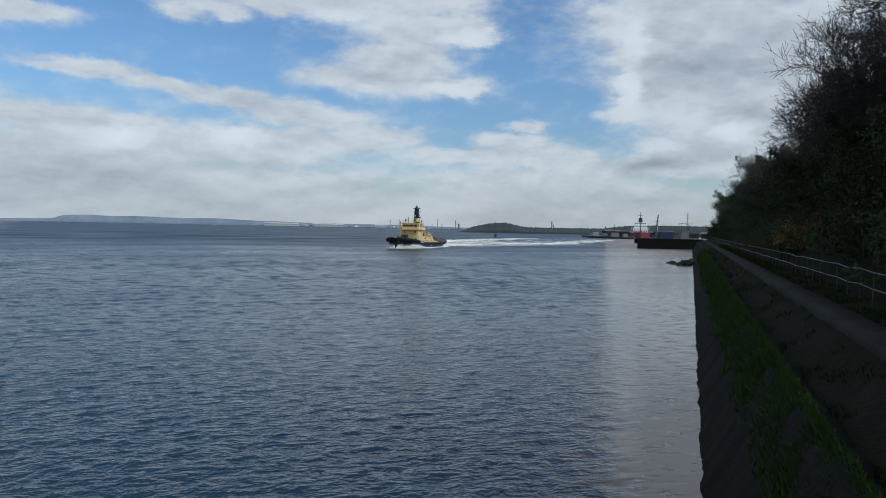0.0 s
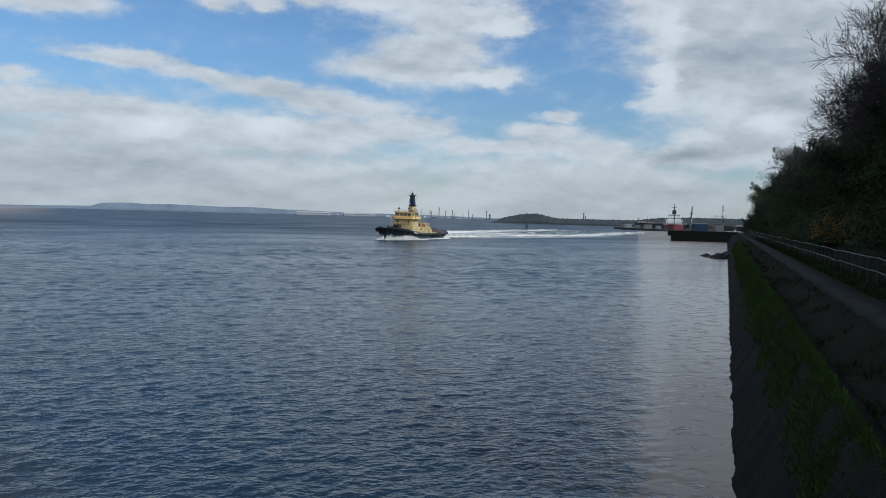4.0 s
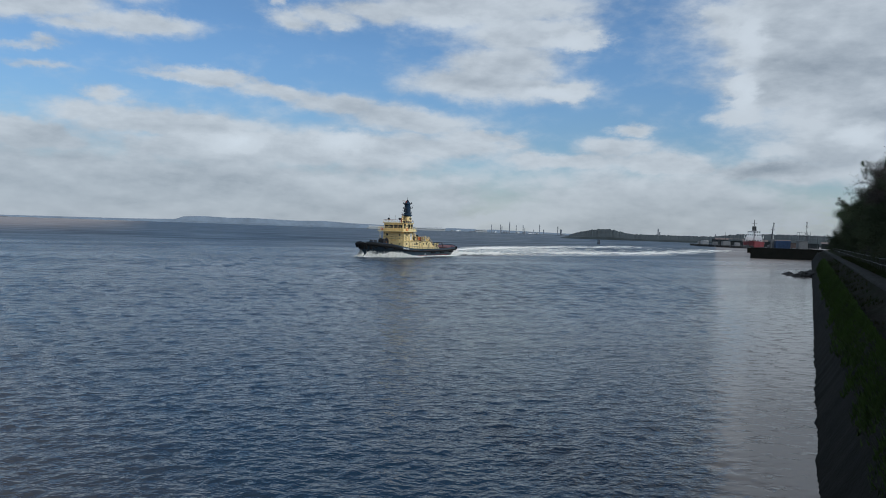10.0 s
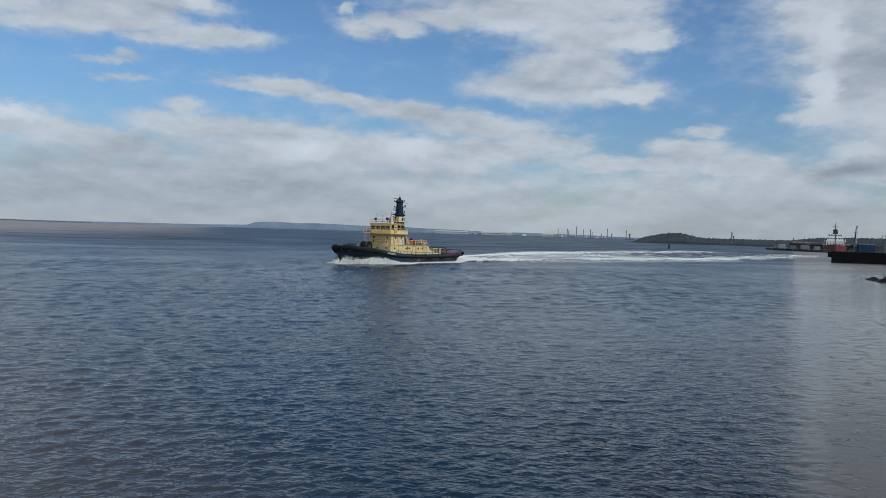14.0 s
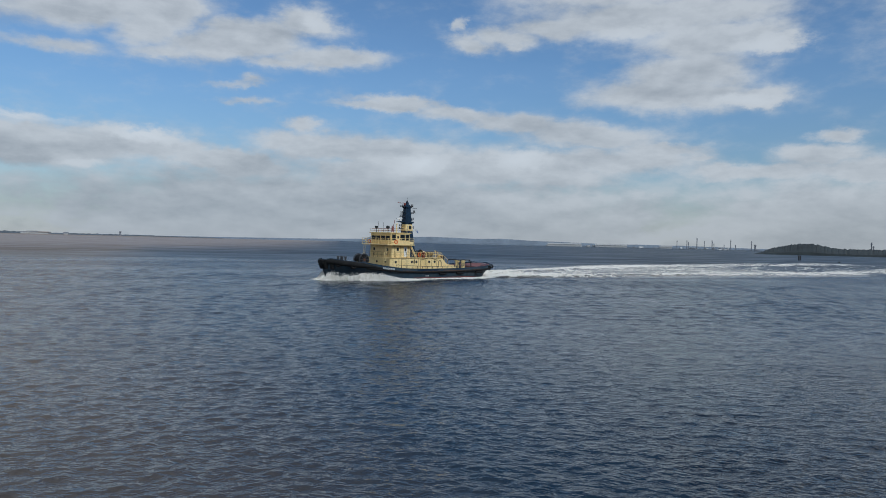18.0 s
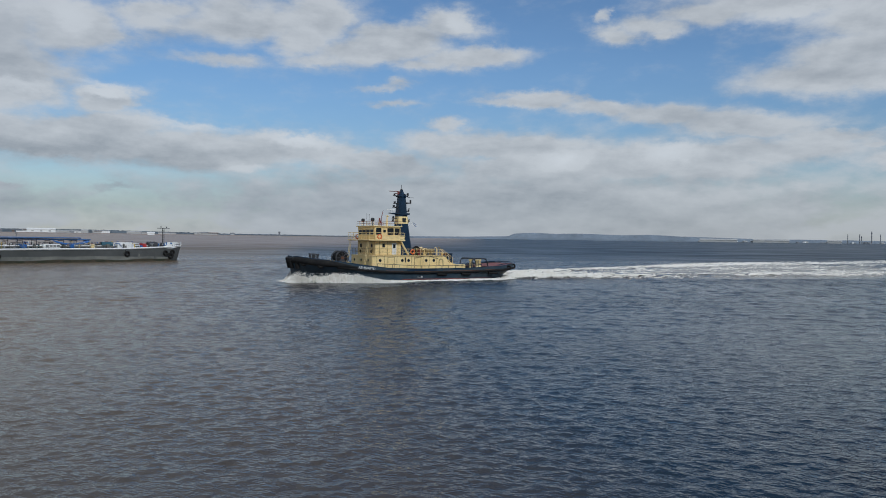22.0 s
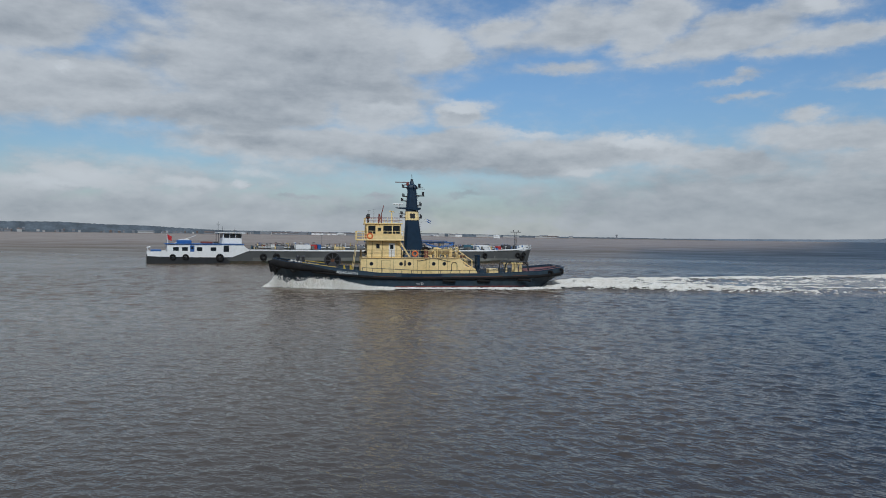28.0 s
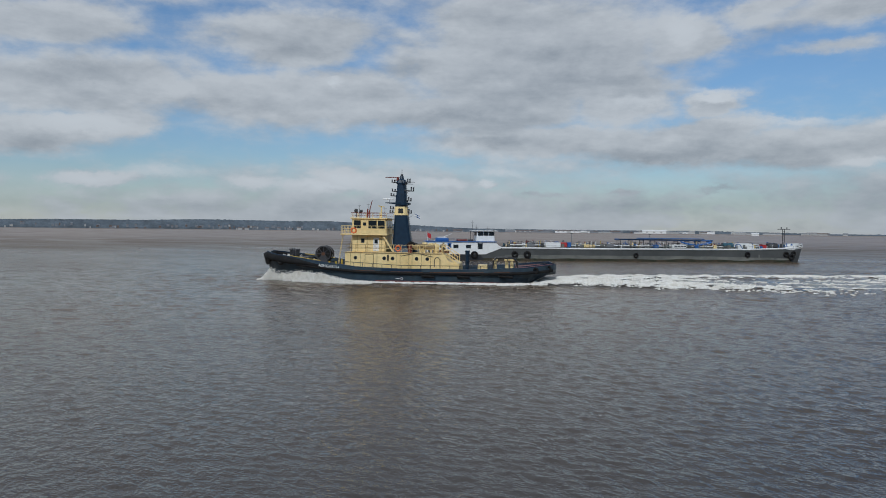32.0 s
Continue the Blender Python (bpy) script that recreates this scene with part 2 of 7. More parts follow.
dusky(19.6, 12.2, 5.0, 1.8, -3, 0.80)
dusky(24.3, 13.8, 4.3, 1.5, -5, 0.70)
dusky(16.3, 5.1, 4.2, 0.8, 0, 1.00)
dusky(22.4, 8.9, 3.3, 0.8, -2, 0.70)
dusky(-22.2, 3.9, 11.6, 0.7, 3, 0.50)
dusky(-56.9, 3.5, 6.0, 0.9, 3, 0.90)
dusky(-48.2, 3.6, 9.9, 1.0, 3, 0.70)
dusky(-31.1, 4.2, 13.1, 1.0, 1, 0.50)
dusky(-55.9, 5.4, 3.6, 0.4, 4, 0.60)
dusky(-54.2, 13.9, 4.0, 0.8, 7, 0.50)
dusky(-72.0, 13.0, 6.4, 1.1, 7, 0.50)
dusky(-75.1, 7.9, 3.4, 0.5, 5, 0.50)
dusky(-66.4, 5.8, 5.4, 0.6, -2, 0.70)
dusky(-55.7, 5.0, 6.5, 0.6, -2, 0.80)
dusky(-58.2, 2.3, 16.6, 1.1, 1, 0.80)
dusky(-29.9, 3.4, 14.2, 1.1, 0, 0.60)
dusky(-49.7, 15.2, 3.5, 0.7, 2, 0.50)
dusky(-34.8, 15.3, 1.7, 0.3, -2, 0.40)
dusky(-87.7, 5.5, 4.2, 0.4, 4, 0.40)
dusky(-82.3, 12.6, 4.9, 0.7, 6, 0.60)
dusky(-70.0, 11.0, 5.6, 0.8, 3, 0.60)
dusky(-78.3, 7.2, 8.0, 0.5, -1, 0.70)
dusky(-63.4, 5.6, 7.9, 0.6, 1, 0.80)
dusky(-58.9, 2.4, 21.3, 0.8, 1, 0.60)
dusky(-85.9, 1.8, 8.9, 0.6, 2, 0.60)
dusky(-105.6, 10.8, 6.0, 0.7, 6, 0.80)
dusky(-107.4, 5.7, 3.8, 0.7, 4, 0.90)
dusky(-94.5, 9.1, 6.2, 0.6, 3, 0.60)
dusky(-80.2, 8.5, 8.0, 0.6, 1, 0.80)
dusky(-71.0, 13.0, 5.7, 0.7, -1, 0.50)
dusky(-99.3, 1.8, 11.6, 0.6, 1, 0.60)
dusky(-90.3, 13.3, 5.1, 0.5, 3, 0.50)
field, lit, dusk = gathered(cloud_parts, 0.12), gathered(lit_parts, 0.05), gathered(dusky_parts, 0.1)

# cloud cover goes on all round and overhead, from broad noise
broad = wnoise(0.045, 3, 0.55, (1, 2.0, 1), 11.0)
outside = wmath("MAXIMUM", wstep(wmath("ABSOLUTE", wmath("ADD", azim, 42.0)), 72.0, 95.0), wmath("MULTIPLY", wstep(elev, 18.0, 26.0), wstep(wmath("ABSOLUTE", wmath("ADD", azim, 22.0)), 20.0, 60.0, 0.0, 1.0)))
field = wmath("MULTIPLY_ADD", wmath("MULTIPLY", wstep(broad.outputs["Fac"], 0.40, 0.58), outside), 1.1, field)
rag = wnoise(0.42, 7, 0.55, (0.8, 1.7, 1), 5.0)
cover = wmath("MULTIPLY_ADD", wmath("SUBTRACT", rag.outputs["Fac"], 0.5), 0.75, field)
cover = wmath("MULTIPLY_ADD", lit, 0.3, cover)
alpha = wmath("MULTIPLY_ADD", wstep(cover, 0.08, 0.74), 0.91, 0.04)
# thick cloud is greyer, its lit edges white; lumps are lit from above
lumps = wnoise(0.17, 6, 0.55, (0.6, 2.0, 1), 21.0)
above = wnoise(0.42, 7, 0.55, (0.8, 1.7, 1), 5.0)
above.inputs["Vector"].links[0].from_node.inputs["Location"].default_value = (4.8, 3.5 + 0.75 * 1.7, 6.5)
relief = wmath("SUBTRACT", above.outputs["Fac"], rag.outputs["Fac"])
shade = wmath("MULTIPLY", wstep(lumps.outputs["Fac"], 0.40, 0.72), 0.30)
shade = wmath("ADD", shade, wmath("MULTIPLY", wstep(cover, 0.55, 1.25), 0.16))
shade = wmath("MULTIPLY_ADD", relief, 0.8, wmath("MULTIPLY_ADD", dusk, 0.56, shade))
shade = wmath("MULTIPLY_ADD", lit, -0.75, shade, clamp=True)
cloud = wmix(shade, (1.42, 1.37, 1.29), (0.535, 0.57, 0.60))
cloud = wmix(wmath("MULTIPLY", lit, 0.8, clamp=True), cloud, (1.72, 1.66, 1.56))
# veil of haze towards the horizon
veil = wmath("MULTIPLY", wstep(elev, 0.2, 6.0, 0.9, 0.0), wstep(azim, -80.0, -35.0, 0.72, 1.0))
warm = wstep(azim, -50.0, 15.0)
haze = wmix(warm, (0.46, 0.55, 0.66), (0.74, 0.73, 0.68))
tex = wn.new("ShaderNodeTexSky")
tex.sky_type = "NISHITA"
tex.sun_disc = False
tex.sun_elevation, tex.sun_rotation = radians(SUN_EL), radians(SUN_AZ)
tex.air_density, tex.dust_density, tex.ozone_density = 1.0, 0.0, 1.5
blue = wn.new("ShaderNodeBackground")
wl.new(wstep(elev, 2.0, 14.0, 0.15, 0.21), blue.inputs["Strength"])
vivid = wn.new("ShaderNodeHueSaturation")
vivid.inputs["Saturation"].default_value = 1.12
wl.new(tex.outputs[0], vivid.inputs["Color"])
wl.new(vivid.outputs[0], blue.inputs["Color"])
white = wn.new("ShaderNodeBackground")
wl.new(wmix(wmath("MULTIPLY", veil, wmath("MULTIPLY_ADD", alpha, -0.68, 1.0)), cloud, haze), white.inputs["Color"])
white.inputs["Strength"].default_value = 1.0
both = wn.new("ShaderNodeMixShader")
wl.new(wmath("MAXIMUM", alpha, veil), both.inputs[0])
wl.new(blue.outputs[0], both.inputs[1])
wl.new(white.outputs[0], both.inputs[2])
wout = wn.new("ShaderNodeOutputWorld")
wl.new(both.outputs[0], wout.inputs["Surface"])

sun = new("sun", bpy.data.lights.new("sun", "SUN"))
sun.data.energy, sun.data.angle, sun.data.color = 5.0, radians(0.6), (1.0, 0.94, 0.84)
sx, sy = math.sin(radians(SUN_AZ)), math.cos(radians(SUN_AZ))
sun.matrix_world = look((sx * 60, sy * 60, 60 * math.tan(radians(SUN_EL))), (0, 0, 0))


# ---- materials ----
def material(name, colour, rough=0.6, metal=0.0, spread=0.25, grain=6.0, fine=60.0, bump=0.15, second=None, patch=1.2, spec=0.5, depth=0.02):
    """A surface with two scales of variation: large patches towards a second colour, and fine grain with relief."""
    m = bpy.data.materials.new(name)
    m.use_nodes = True
    n, l = m.node_tree.nodes, m.node_tree.links
    b = n["Principled BSDF"]
    second = second or tuple(c * (1 - spread) for c in colour)
    tc = n.new("ShaderNodeTexCoord")
    big = n.new("ShaderNodeTexNoise")
    big.inputs["Scale"].default_value, big.inputs["Detail"].default_value, big.inputs["Roughness"].default_value = patch, 5, 0.62
    small = n.new("ShaderNodeTexNoise")
    small.inputs["Scale"].default_value, small.inputs["Detail"].default_value = grain, 6
    for t in (big, small):
        l.new(tc.outputs["Object"], t.inputs["Vector"])
    ramp = n.new("ShaderNodeMapRange")
    ramp.inputs["From Min"].default_value, ramp.inputs["From Max"].default_value = 0.38, 0.66
    l.new(big.outputs["Fac"], ramp.inputs["Value"])
    mix = n.new("ShaderNodeMix")
    mix.data_type = "RGBA"
    l.new(ramp.outputs["Result"], mix.inputs["Factor"])
    mix.inputs[6].default_value, mix.inputs[7].default_value = (*colour, 1), (*second, 1)
    hsv = n.new("ShaderNodeHueSaturation")
    l.new(mix.outputs[2], hsv.inputs["Color"])
    val = n.new("ShaderNodeMapRange")
    val.inputs["To Min"].default_value, val.inputs["To Max"].default_value = 1 - spread * 0.6, 1 + spread * 0.6
    val.inputs["From Min"].default_value, val.inputs["From Max"].default_value = 0.25, 0.75
    l.new(small.outputs["Fac"], val.inputs["Value"])
    l.new(val.outputs["Result"], hsv.inputs["Value"])
    l.new(hsv.outputs["Color"], b.inputs["Base Color"])
    b.inputs["Roughness"].default_value, b.inputs["Metallic"].default_value = rough, metal
    b.inputs["Specular IOR Level"].default_value = spec
    if bump:
        t = n.new("ShaderNodeTexNoise")
        t.inputs["Scale"].default_value, t.inputs["Detail"].default_value = fine, 4
        l.new(tc.outputs["Object"], t.inputs["Vector"])
        bm = n.new("ShaderNodeBump")
        bm.inputs["Strength"].default_value, bm.inputs["Distance"].default_value = bump, depth
        l.new(t.outputs["Fac"], bm.inputs["Height"])
        l.new(bm.outputs["Normal"], b.inputs["Normal"])
    return m


def glass_material(name, colour):
    m = bpy.data.materials.new(name)
    m.use_nodes = True
    b = m.node_tree.nodes["Principled BSDF"]
    b.inputs["Base Color"].default_value = (*colour, 1)
    b.inputs["Roughness"].default_value, b.inputs["IOR"].default_value = 0.04, 1.5
    return m


def far_material(name, colour, spread=0.3, scale=0.02):
    """Distant land and walls, with variation at their own large scale."""
    m = material(name, colour, 0.9, spread=spread, grain=scale * 6, patch=scale, bump=0)
    return m


cream = material("cream_paint", (0.87, 0.68, 0.33), 0.45, spread=0.16, grain=3, patch=0.5, second=(0.78, 0.58, 0.25), bump=0.05)
navy = material("navy_paint", (0.011, 0.029, 0.058), 0.4, spread=0.3, grain=2, patch=0.35, second=(0.016, 0.032, 0.055), bump=0.08, spec=0.2)
hull_blue = material("hull_paint", (0.028, 0.05, 0.074), 0.45, spread=0.4, grain=1.6, patch=0.3, second=(0.046, 0.062, 0.072), bump=0.1, spec=0.22)
seam_paint = material("grimy_cream_edge", (0.3, 0.21, 0.09), 0.6, spread=0.3)
rubber = material("black_rubber", (0.012, 0.012, 0.013), 0.85, spread=0.4, grain=5, second=(0.02, 0.019, 0.018), spec=0.2)
red_deck = material("red_deck_paint", (0.22, 0.07, 0.07), 0.8, spread=0.3, second=(0.17, 0.09, 0.08), patch=0.6)
rust_red = material("red_boot_paint", (0.2, 0.04, 0.03), 0.7, spread=0.3)
white_paint = material("white_paint", (0.82, 0.82, 0.8), 0.4, spread=0.06, second=(0.77, 0.76, 0.73), bump=0.04)
pale_scuff = material("scuffed_grey_paint", (0.17, 0.17, 0.15), 0.7, spread=0.3, grain=0.9, patch=0.25, second=(0.10, 0.105, 0.095), bump=0.08)
rust = material("rust", (0.14, 0.06, 0.03), 0.9, spread=0.4, grain=5, second=(0.06, 0.035, 0.025))
grey_hull = material("grey_hull_paint", (0.08, 0.082, 0.08), 0.5, spread=0.2, grain=0.8, patch=0.15, second=(0.055, 0.058, 0.055), bump=0.08)
black_paint = material("black_paint", (0.02, 0.021, 0.022), 0.5, spread=0.3)
weed = material("waterline_weed", (0.02, 0.026, 0.012), 0.85, spread=0.5, grain=2, patch=0.5, second=(0.06, 0.045, 0.03))
orange = material("orange_plastic", (0.75, 0.16, 0.03), 0.5, spread=0.1)
red_paint = material("red_paint", (0.5, 0.03, 0.03), 0.45, spread=0.15)
blue_paint = material("blue_paint", (0.03, 0.12, 0.36), 0.45, spread=0.2)
rack_blue = material("faded_blue_hose", (0.06, 0.14, 0.34), 0.5, spread=0.3, second=(0.04, 0.1, 0.22))
teal_paint = material("teal_paint", (0.03, 0.1, 0.14), 0.5, spread=0.2)
yellow_paint = material("yellow_paint", (0.6, 0.42, 0.06), 0.5, spread=0.2)
steel = material("grey_steel", (0.3, 0.3, 0.3), 0.45, 0.6, spread=0.25)
dark_steel = material("dark_steel", (0.06, 0.06, 0.065), 0.55, 0.3, spread=0.3)
glass = glass_material("window_glass", (0.02, 0.025, 0.03))
galvanised = material("galvanised_rail", (0.14, 0.155, 0.15), 0.5, 0.5, spread=0.25, grain=8)
# stone, path, earth and turf carry the bank's deep shade in near-black base colours
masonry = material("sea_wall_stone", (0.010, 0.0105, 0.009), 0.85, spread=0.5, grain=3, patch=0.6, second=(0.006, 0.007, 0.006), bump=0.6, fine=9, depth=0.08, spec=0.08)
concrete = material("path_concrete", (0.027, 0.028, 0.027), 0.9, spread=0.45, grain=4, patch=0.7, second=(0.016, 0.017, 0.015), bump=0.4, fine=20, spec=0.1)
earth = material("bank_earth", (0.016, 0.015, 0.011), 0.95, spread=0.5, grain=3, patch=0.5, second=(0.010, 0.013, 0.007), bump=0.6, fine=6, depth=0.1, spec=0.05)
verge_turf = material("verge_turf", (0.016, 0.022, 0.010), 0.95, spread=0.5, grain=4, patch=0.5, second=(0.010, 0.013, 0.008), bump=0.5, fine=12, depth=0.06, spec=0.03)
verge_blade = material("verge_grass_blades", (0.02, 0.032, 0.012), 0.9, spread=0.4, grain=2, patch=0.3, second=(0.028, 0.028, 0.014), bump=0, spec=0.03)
rail_post = material("weathered_post", (0.05, 0.055, 0.05), 0.6, 0.3, spread=0.3, grain=8)
grass_green = material("grass_blades", (0.04, 0.072, 0.012), 0.7, spread=0.35, grain=2, patch=0.25, second=(0.03, 0.05, 0.012), bump=0, spec=0.15)
bark = material("bark", (0.055, 0.045, 0.042), 0.9, spread=0.3, grain=8, bump=0.5, fine=30)
ivy_leaf = material("ivy_leaf", (0.042, 0.06, 0.034), 0.9, spread=0.5, grain=1.5, patch=0.4, second=(0.05, 0.054, 0.034), bump=0, spec=0.0)
gorse_leaf = material("gorse_flower", (0.2, 0.115, 0.02), 0.8, spread=0.4, grain=2, patch=0.8, second=(0.06, 0.05, 0.014), bump=0)
rock = material("dark_rock", (0.03, 0.03, 0.029), 0.8, spread=0.4, bump=0.5, fine=6, depth=0.05)


# ---- building helpers ----
def part(name, bm, mat, parent=None, label="", smooth=False):
    """Links a bmesh as one mesh object, under a thing or a part."""
    me = bpy.data.meshes.new(name)
    bm.to_mesh(me)
    bm.free()
    me.materials.append(mat)
    if smooth:
        me.polygons.foreach_set("use_smooth", [True] * len(me.polygons))
    ob = new(name, me)
    ob.parent = parent
    if label:
        ob["label"] = label
    return ob


def again(ob, name, parent, at, turn=(0, 0, 0)):
    """Another object on the same mesh."""
    o = new(name, ob.data)
    o.parent = parent
    o.location, o.rotation_euler = at, turn
    return o


def empty(name, label, category, at=(0, 0, 0), az=0.0, group="", kind=""):
    e = new(name)
    e.location = at
    e.rotation_euler = (0, 0, radians(90 - az))
    return tagged(e, label, category, group, kind)


def faces(bm, verts, polys):
    vs = [bm.verts.new(v) for v in verts]
    for p in polys:
        bm.faces.new([vs[i] for i in p])
    return vs


def box(bm, x0, x1, y0, y1, z0, z1, bevel=0.0, taper=(0, 0)):
    tx, ty = taper
    v = [(x0, y0, z0), (x1, y0, z0), (x1, y1, z0), (x0, y1, z0), (x0 + tx, y0 + ty, z1), (x1 - tx, y0 + ty, z1), (x1 - tx, y1 - ty, z1), (x0 + tx, y1 - ty, z1)]
    vs = faces(bm, v, [(3, 2, 1, 0), (4, 5, 6, 7), (0, 1, 5, 4), (1, 2, 6, 5), (2, 3, 7, 6), (3, 0, 4, 7)])
    if bevel:
        edges = {e for w in vs for e in w.link_edges}
        bmesh.ops.bevel(bm, geom=list(edges), offset=bevel, segments=2, affect="EDGES", profile=0.5)
    return bm


def bar(bm, a, b, r, sides=6, r2=None):
    """A round bar from a to b."""
    a, b = Vector(a), Vector(b)
    r2 = r if r2 is None else r2
    d = (b - a).normalized()
    u = d.orthogonal().normalized()
    w = d.cross(u)
    ring = [[p + (u * math.cos(k * math.tau / sides) + w * math.sin(k * math.tau / sides)) * q for k in range(sides)] for p, q in ((a, r), (b, r2))]
    n = sides
    faces(bm, ring[0] + ring[1], [(k, (k + 1) % n, n + (k + 1) % n, n + k) for k in range(n)] + [tuple(range(n))[::-1], tuple(range(n, 2 * n))])
    return bm


def tube(bm, pts, r, sides=6):
    """A pipe swept along the points; r is one radius or one for each point."""
    pts = [Vector(p) for p in pts]
    radii = [r] * len(pts) if isinstance(r, (int, float)) else r
    rows = []
    for k, p in enumerate(pts):
        d = (pts[min(k + 1, len(pts) - 1)] - pts[max(k - 1, 0)]).normalized()
        u = d.cross(Vector((0, 0, 1)))
        u = u.normalized() if u.length > 0.05 else Vector((1, 0, 0))
        w = d.cross(u).normalized()
        rows.append([p + (u * math.cos(j * math.tau / sides) + w * math.sin(j * math.tau / sides)) * radii[k] for j in range(sides)])
    n = sides
    polys = [(i * n + j, i * n + (j + 1) % n, (i + 1) * n + (j + 1) % n, (i + 1) * n + j) for i in range(len(rows) - 1) for j in range(n)]
    faces(bm, [v for row in rows for v in row], polys + [tuple(range(n))[::-1], tuple(range((len(rows) - 1) * n, len(rows) * n))])
    return bm


def ring(bm, centre, axis, big, small, n=20, m=8):
    """A torus."""
    axis = Vector(axis).normalized()
    u = axis.orthogonal().normalized()
    w = axis.cross(u)
    c = Vector(centre)
    vs = []
    for i in range(n):
        d = u * math.cos(i * math.tau / n) + w * math.sin(i * math.tau / n)
        for j in range(m):
            t = j * math.tau / m
            vs.append(c + d * (big + small * math.cos(t)) + axis * small * math.sin(t))
    faces(bm, vs, [(i * m + j, ((i + 1) % n) * m + j, ((i + 1) % n) * m + (j + 1) % m, i * m + (j + 1) % m) for i in range(n) for j in range(m)])
    return bm


def loft(bm, sections, close=True):
    """A skin over sections of equal length; capped where close."""
    k = len(sections[0])
    vs = [v for s in sections for v in s]
    polys = [(i * k + j, (i + 1) * k + j, (i + 1) * k + j + 1, i * k + j + 1) for i in range(len(sections) - 1) for j in range(k - 1)]
    if close:
        polys += [(i * k, i * k + k - 1, (i + 1) * k + k - 1, (i + 1) * k) for i in range(len(sections) - 1)]
        polys += [tuple(range(k)), tuple(range((len(sections) - 1) * k, len(sections) * k))[::-1]]
    faces(bm, vs, polys)
    bmesh.ops.recalc_face_normals(bm, faces=bm.faces[:])
    return bm


def B():
    return bmesh.new()


def wave(x, lo, hi):
    t = min(1.0, max(0.0, (x - lo) / (hi - lo)))
    return t * t * (3 - 2 * t)


def curve_at(table, x):
    """Linear reading of a short table of (x, value)."""
    return float(np.interp(x, [t[0] for t in table], [t[1] for t in table]))


# directions along and across the sea wall
WALL_AZ = radians(18.9)
ALONG = Vector((math.sin(WALL_AZ), math.cos(WALL_AZ), 0))
ACROSS = Vector((math.cos(WALL_AZ), -math.sin(WALL_AZ), 0))


def shore(s, p, z=0.0):
    """A place s metres along the sea wall and p metres inland of the camera's foot."""
    return ALONG * s + ACROSS * p + Vector((0, 0, z))


def polar(az, dist, z=0.0):
    return Vector((math.sin(radians(az)) * dist, math.cos(radians(az)) * dist, z))


# ---- water ----
def water_material():
    m = bpy.data.materials.new("estuary_water")
    m.use_nodes = True
    n, l = m.node_tree.nodes, m.node_tree.links
    b = n["Principled BSDF"]
    b.inputs["IOR"].default_value = 1.33
    tc = n.new("ShaderNodeTexCoord")
    sep = n.new("ShaderNodeSeparateXYZ")
    l.new(tc.outputs["Object"], sep.inputs[0])
    # wavelets too small to see one by one roughen the water away from the shore
    reach = n.new("ShaderNodeVectorMath")
    reach.operation = "LENGTH"
    l.new(tc.outputs["Object"], reach.inputs[0])
    chop = n.new("ShaderNodeMapRange")
    chop.inputs["From Min"].default_value, chop.inputs["From Max"].default_value = 30.0, 320.0
    chop.inputs["To Min"].default_value, chop.inputs["To Max"].default_value = 0.05, 0.42
    l.new(reach.outputs["Value"], chop.inputs["Value"])
    # lanes of wind and slack on the open water
    lane_turn = n.new("ShaderNodeMapping")
    lane_turn.inputs["Rotation"].default_value = (0, 0, radians(-38))
    lane_size = n.new("ShaderNodeMapping")
    lane_size.inputs["Scale"].default_value = (0.018, 0.04, 1)
    l.new(tc.outputs["Object"], lane_turn.inputs[0])
    l.new(lane_turn.outputs[0], lane_size.inputs[0])
    lanes = n.new("ShaderNodeTexNoise")
    lanes.inputs["Scale"].default_value, lanes.inputs["Detail"].default_value, lanes.inputs["Roughness"].default_value = 1.0, 4, 0.55
    l.new(lane_size.outputs[0], lanes.inputs["Vector"])
    gust = n.new("ShaderNodeMapRange")
    gust.inputs["From Min"].default_value, gust.inputs["From Max"].default_value = 0.36, 0.64
    gust.inputs["To Min"].default_value, gust.inputs["To Max"].default_value = 0.78, 1.2
    l.new(lanes.outputs["Fac"], gust.inputs["Value"])
    gusty = n.new("ShaderNodeMath")
    gusty.operation = "MULTIPLY"
    l.new(chop.outputs["Result"], gusty.inputs[0])
    l.new(gust.outputs["Result"], gusty.inputs[1])
    l.new(gusty.outputs[0], b.inputs["Roughness"])
    # silt: muddy water to the west of a ragged front
    silt = n.new("ShaderNodeTexNoise")
    silt.inputs["Scale"].default_value, silt.inputs["Detail"].default_value = 0.012, 5
    l.new(tc.outputs["Object"], silt.inputs["Vector"])
    east = n.new("ShaderNodeMath")
    east.operation = "MULTIPLY_ADD"
    l.new(silt.outputs["Fac"], east.inputs[0])
    east.inputs[1].default_value = 8.0
    turned = n.new("ShaderNodeVectorMath")
    turned.operation = "DOT_PRODUCT"
    l.new(tc.outputs["Object"], turned.inputs[0])
    turned.inputs[1].default_value = (0.70, 0.71, 0.0)
    l.new(turned.outputs["Value"], east.inputs[2])
    front = n.new("ShaderNodeMapRange")
    front.inputs["From Min"].default_value, front.inputs["From Max"].default_value = -6.0, 12.0
    l.new(east.outputs[0], front.inputs["Value"])
    mix = n.new("ShaderNodeMix")
    mix.data_type = "RGBA"
    # a second band far out west: silt and the low sky's reflection, as colour
    west = n.new("ShaderNodeVectorMath")
    west.operation = "DOT_PRODUCT"
    l.new(tc.outputs["Object"], west.inputs[0])
    west.inputs[1].default_value = (-0.866, -0.5, 0.0)
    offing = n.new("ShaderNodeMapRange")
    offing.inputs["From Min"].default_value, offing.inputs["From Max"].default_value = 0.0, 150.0
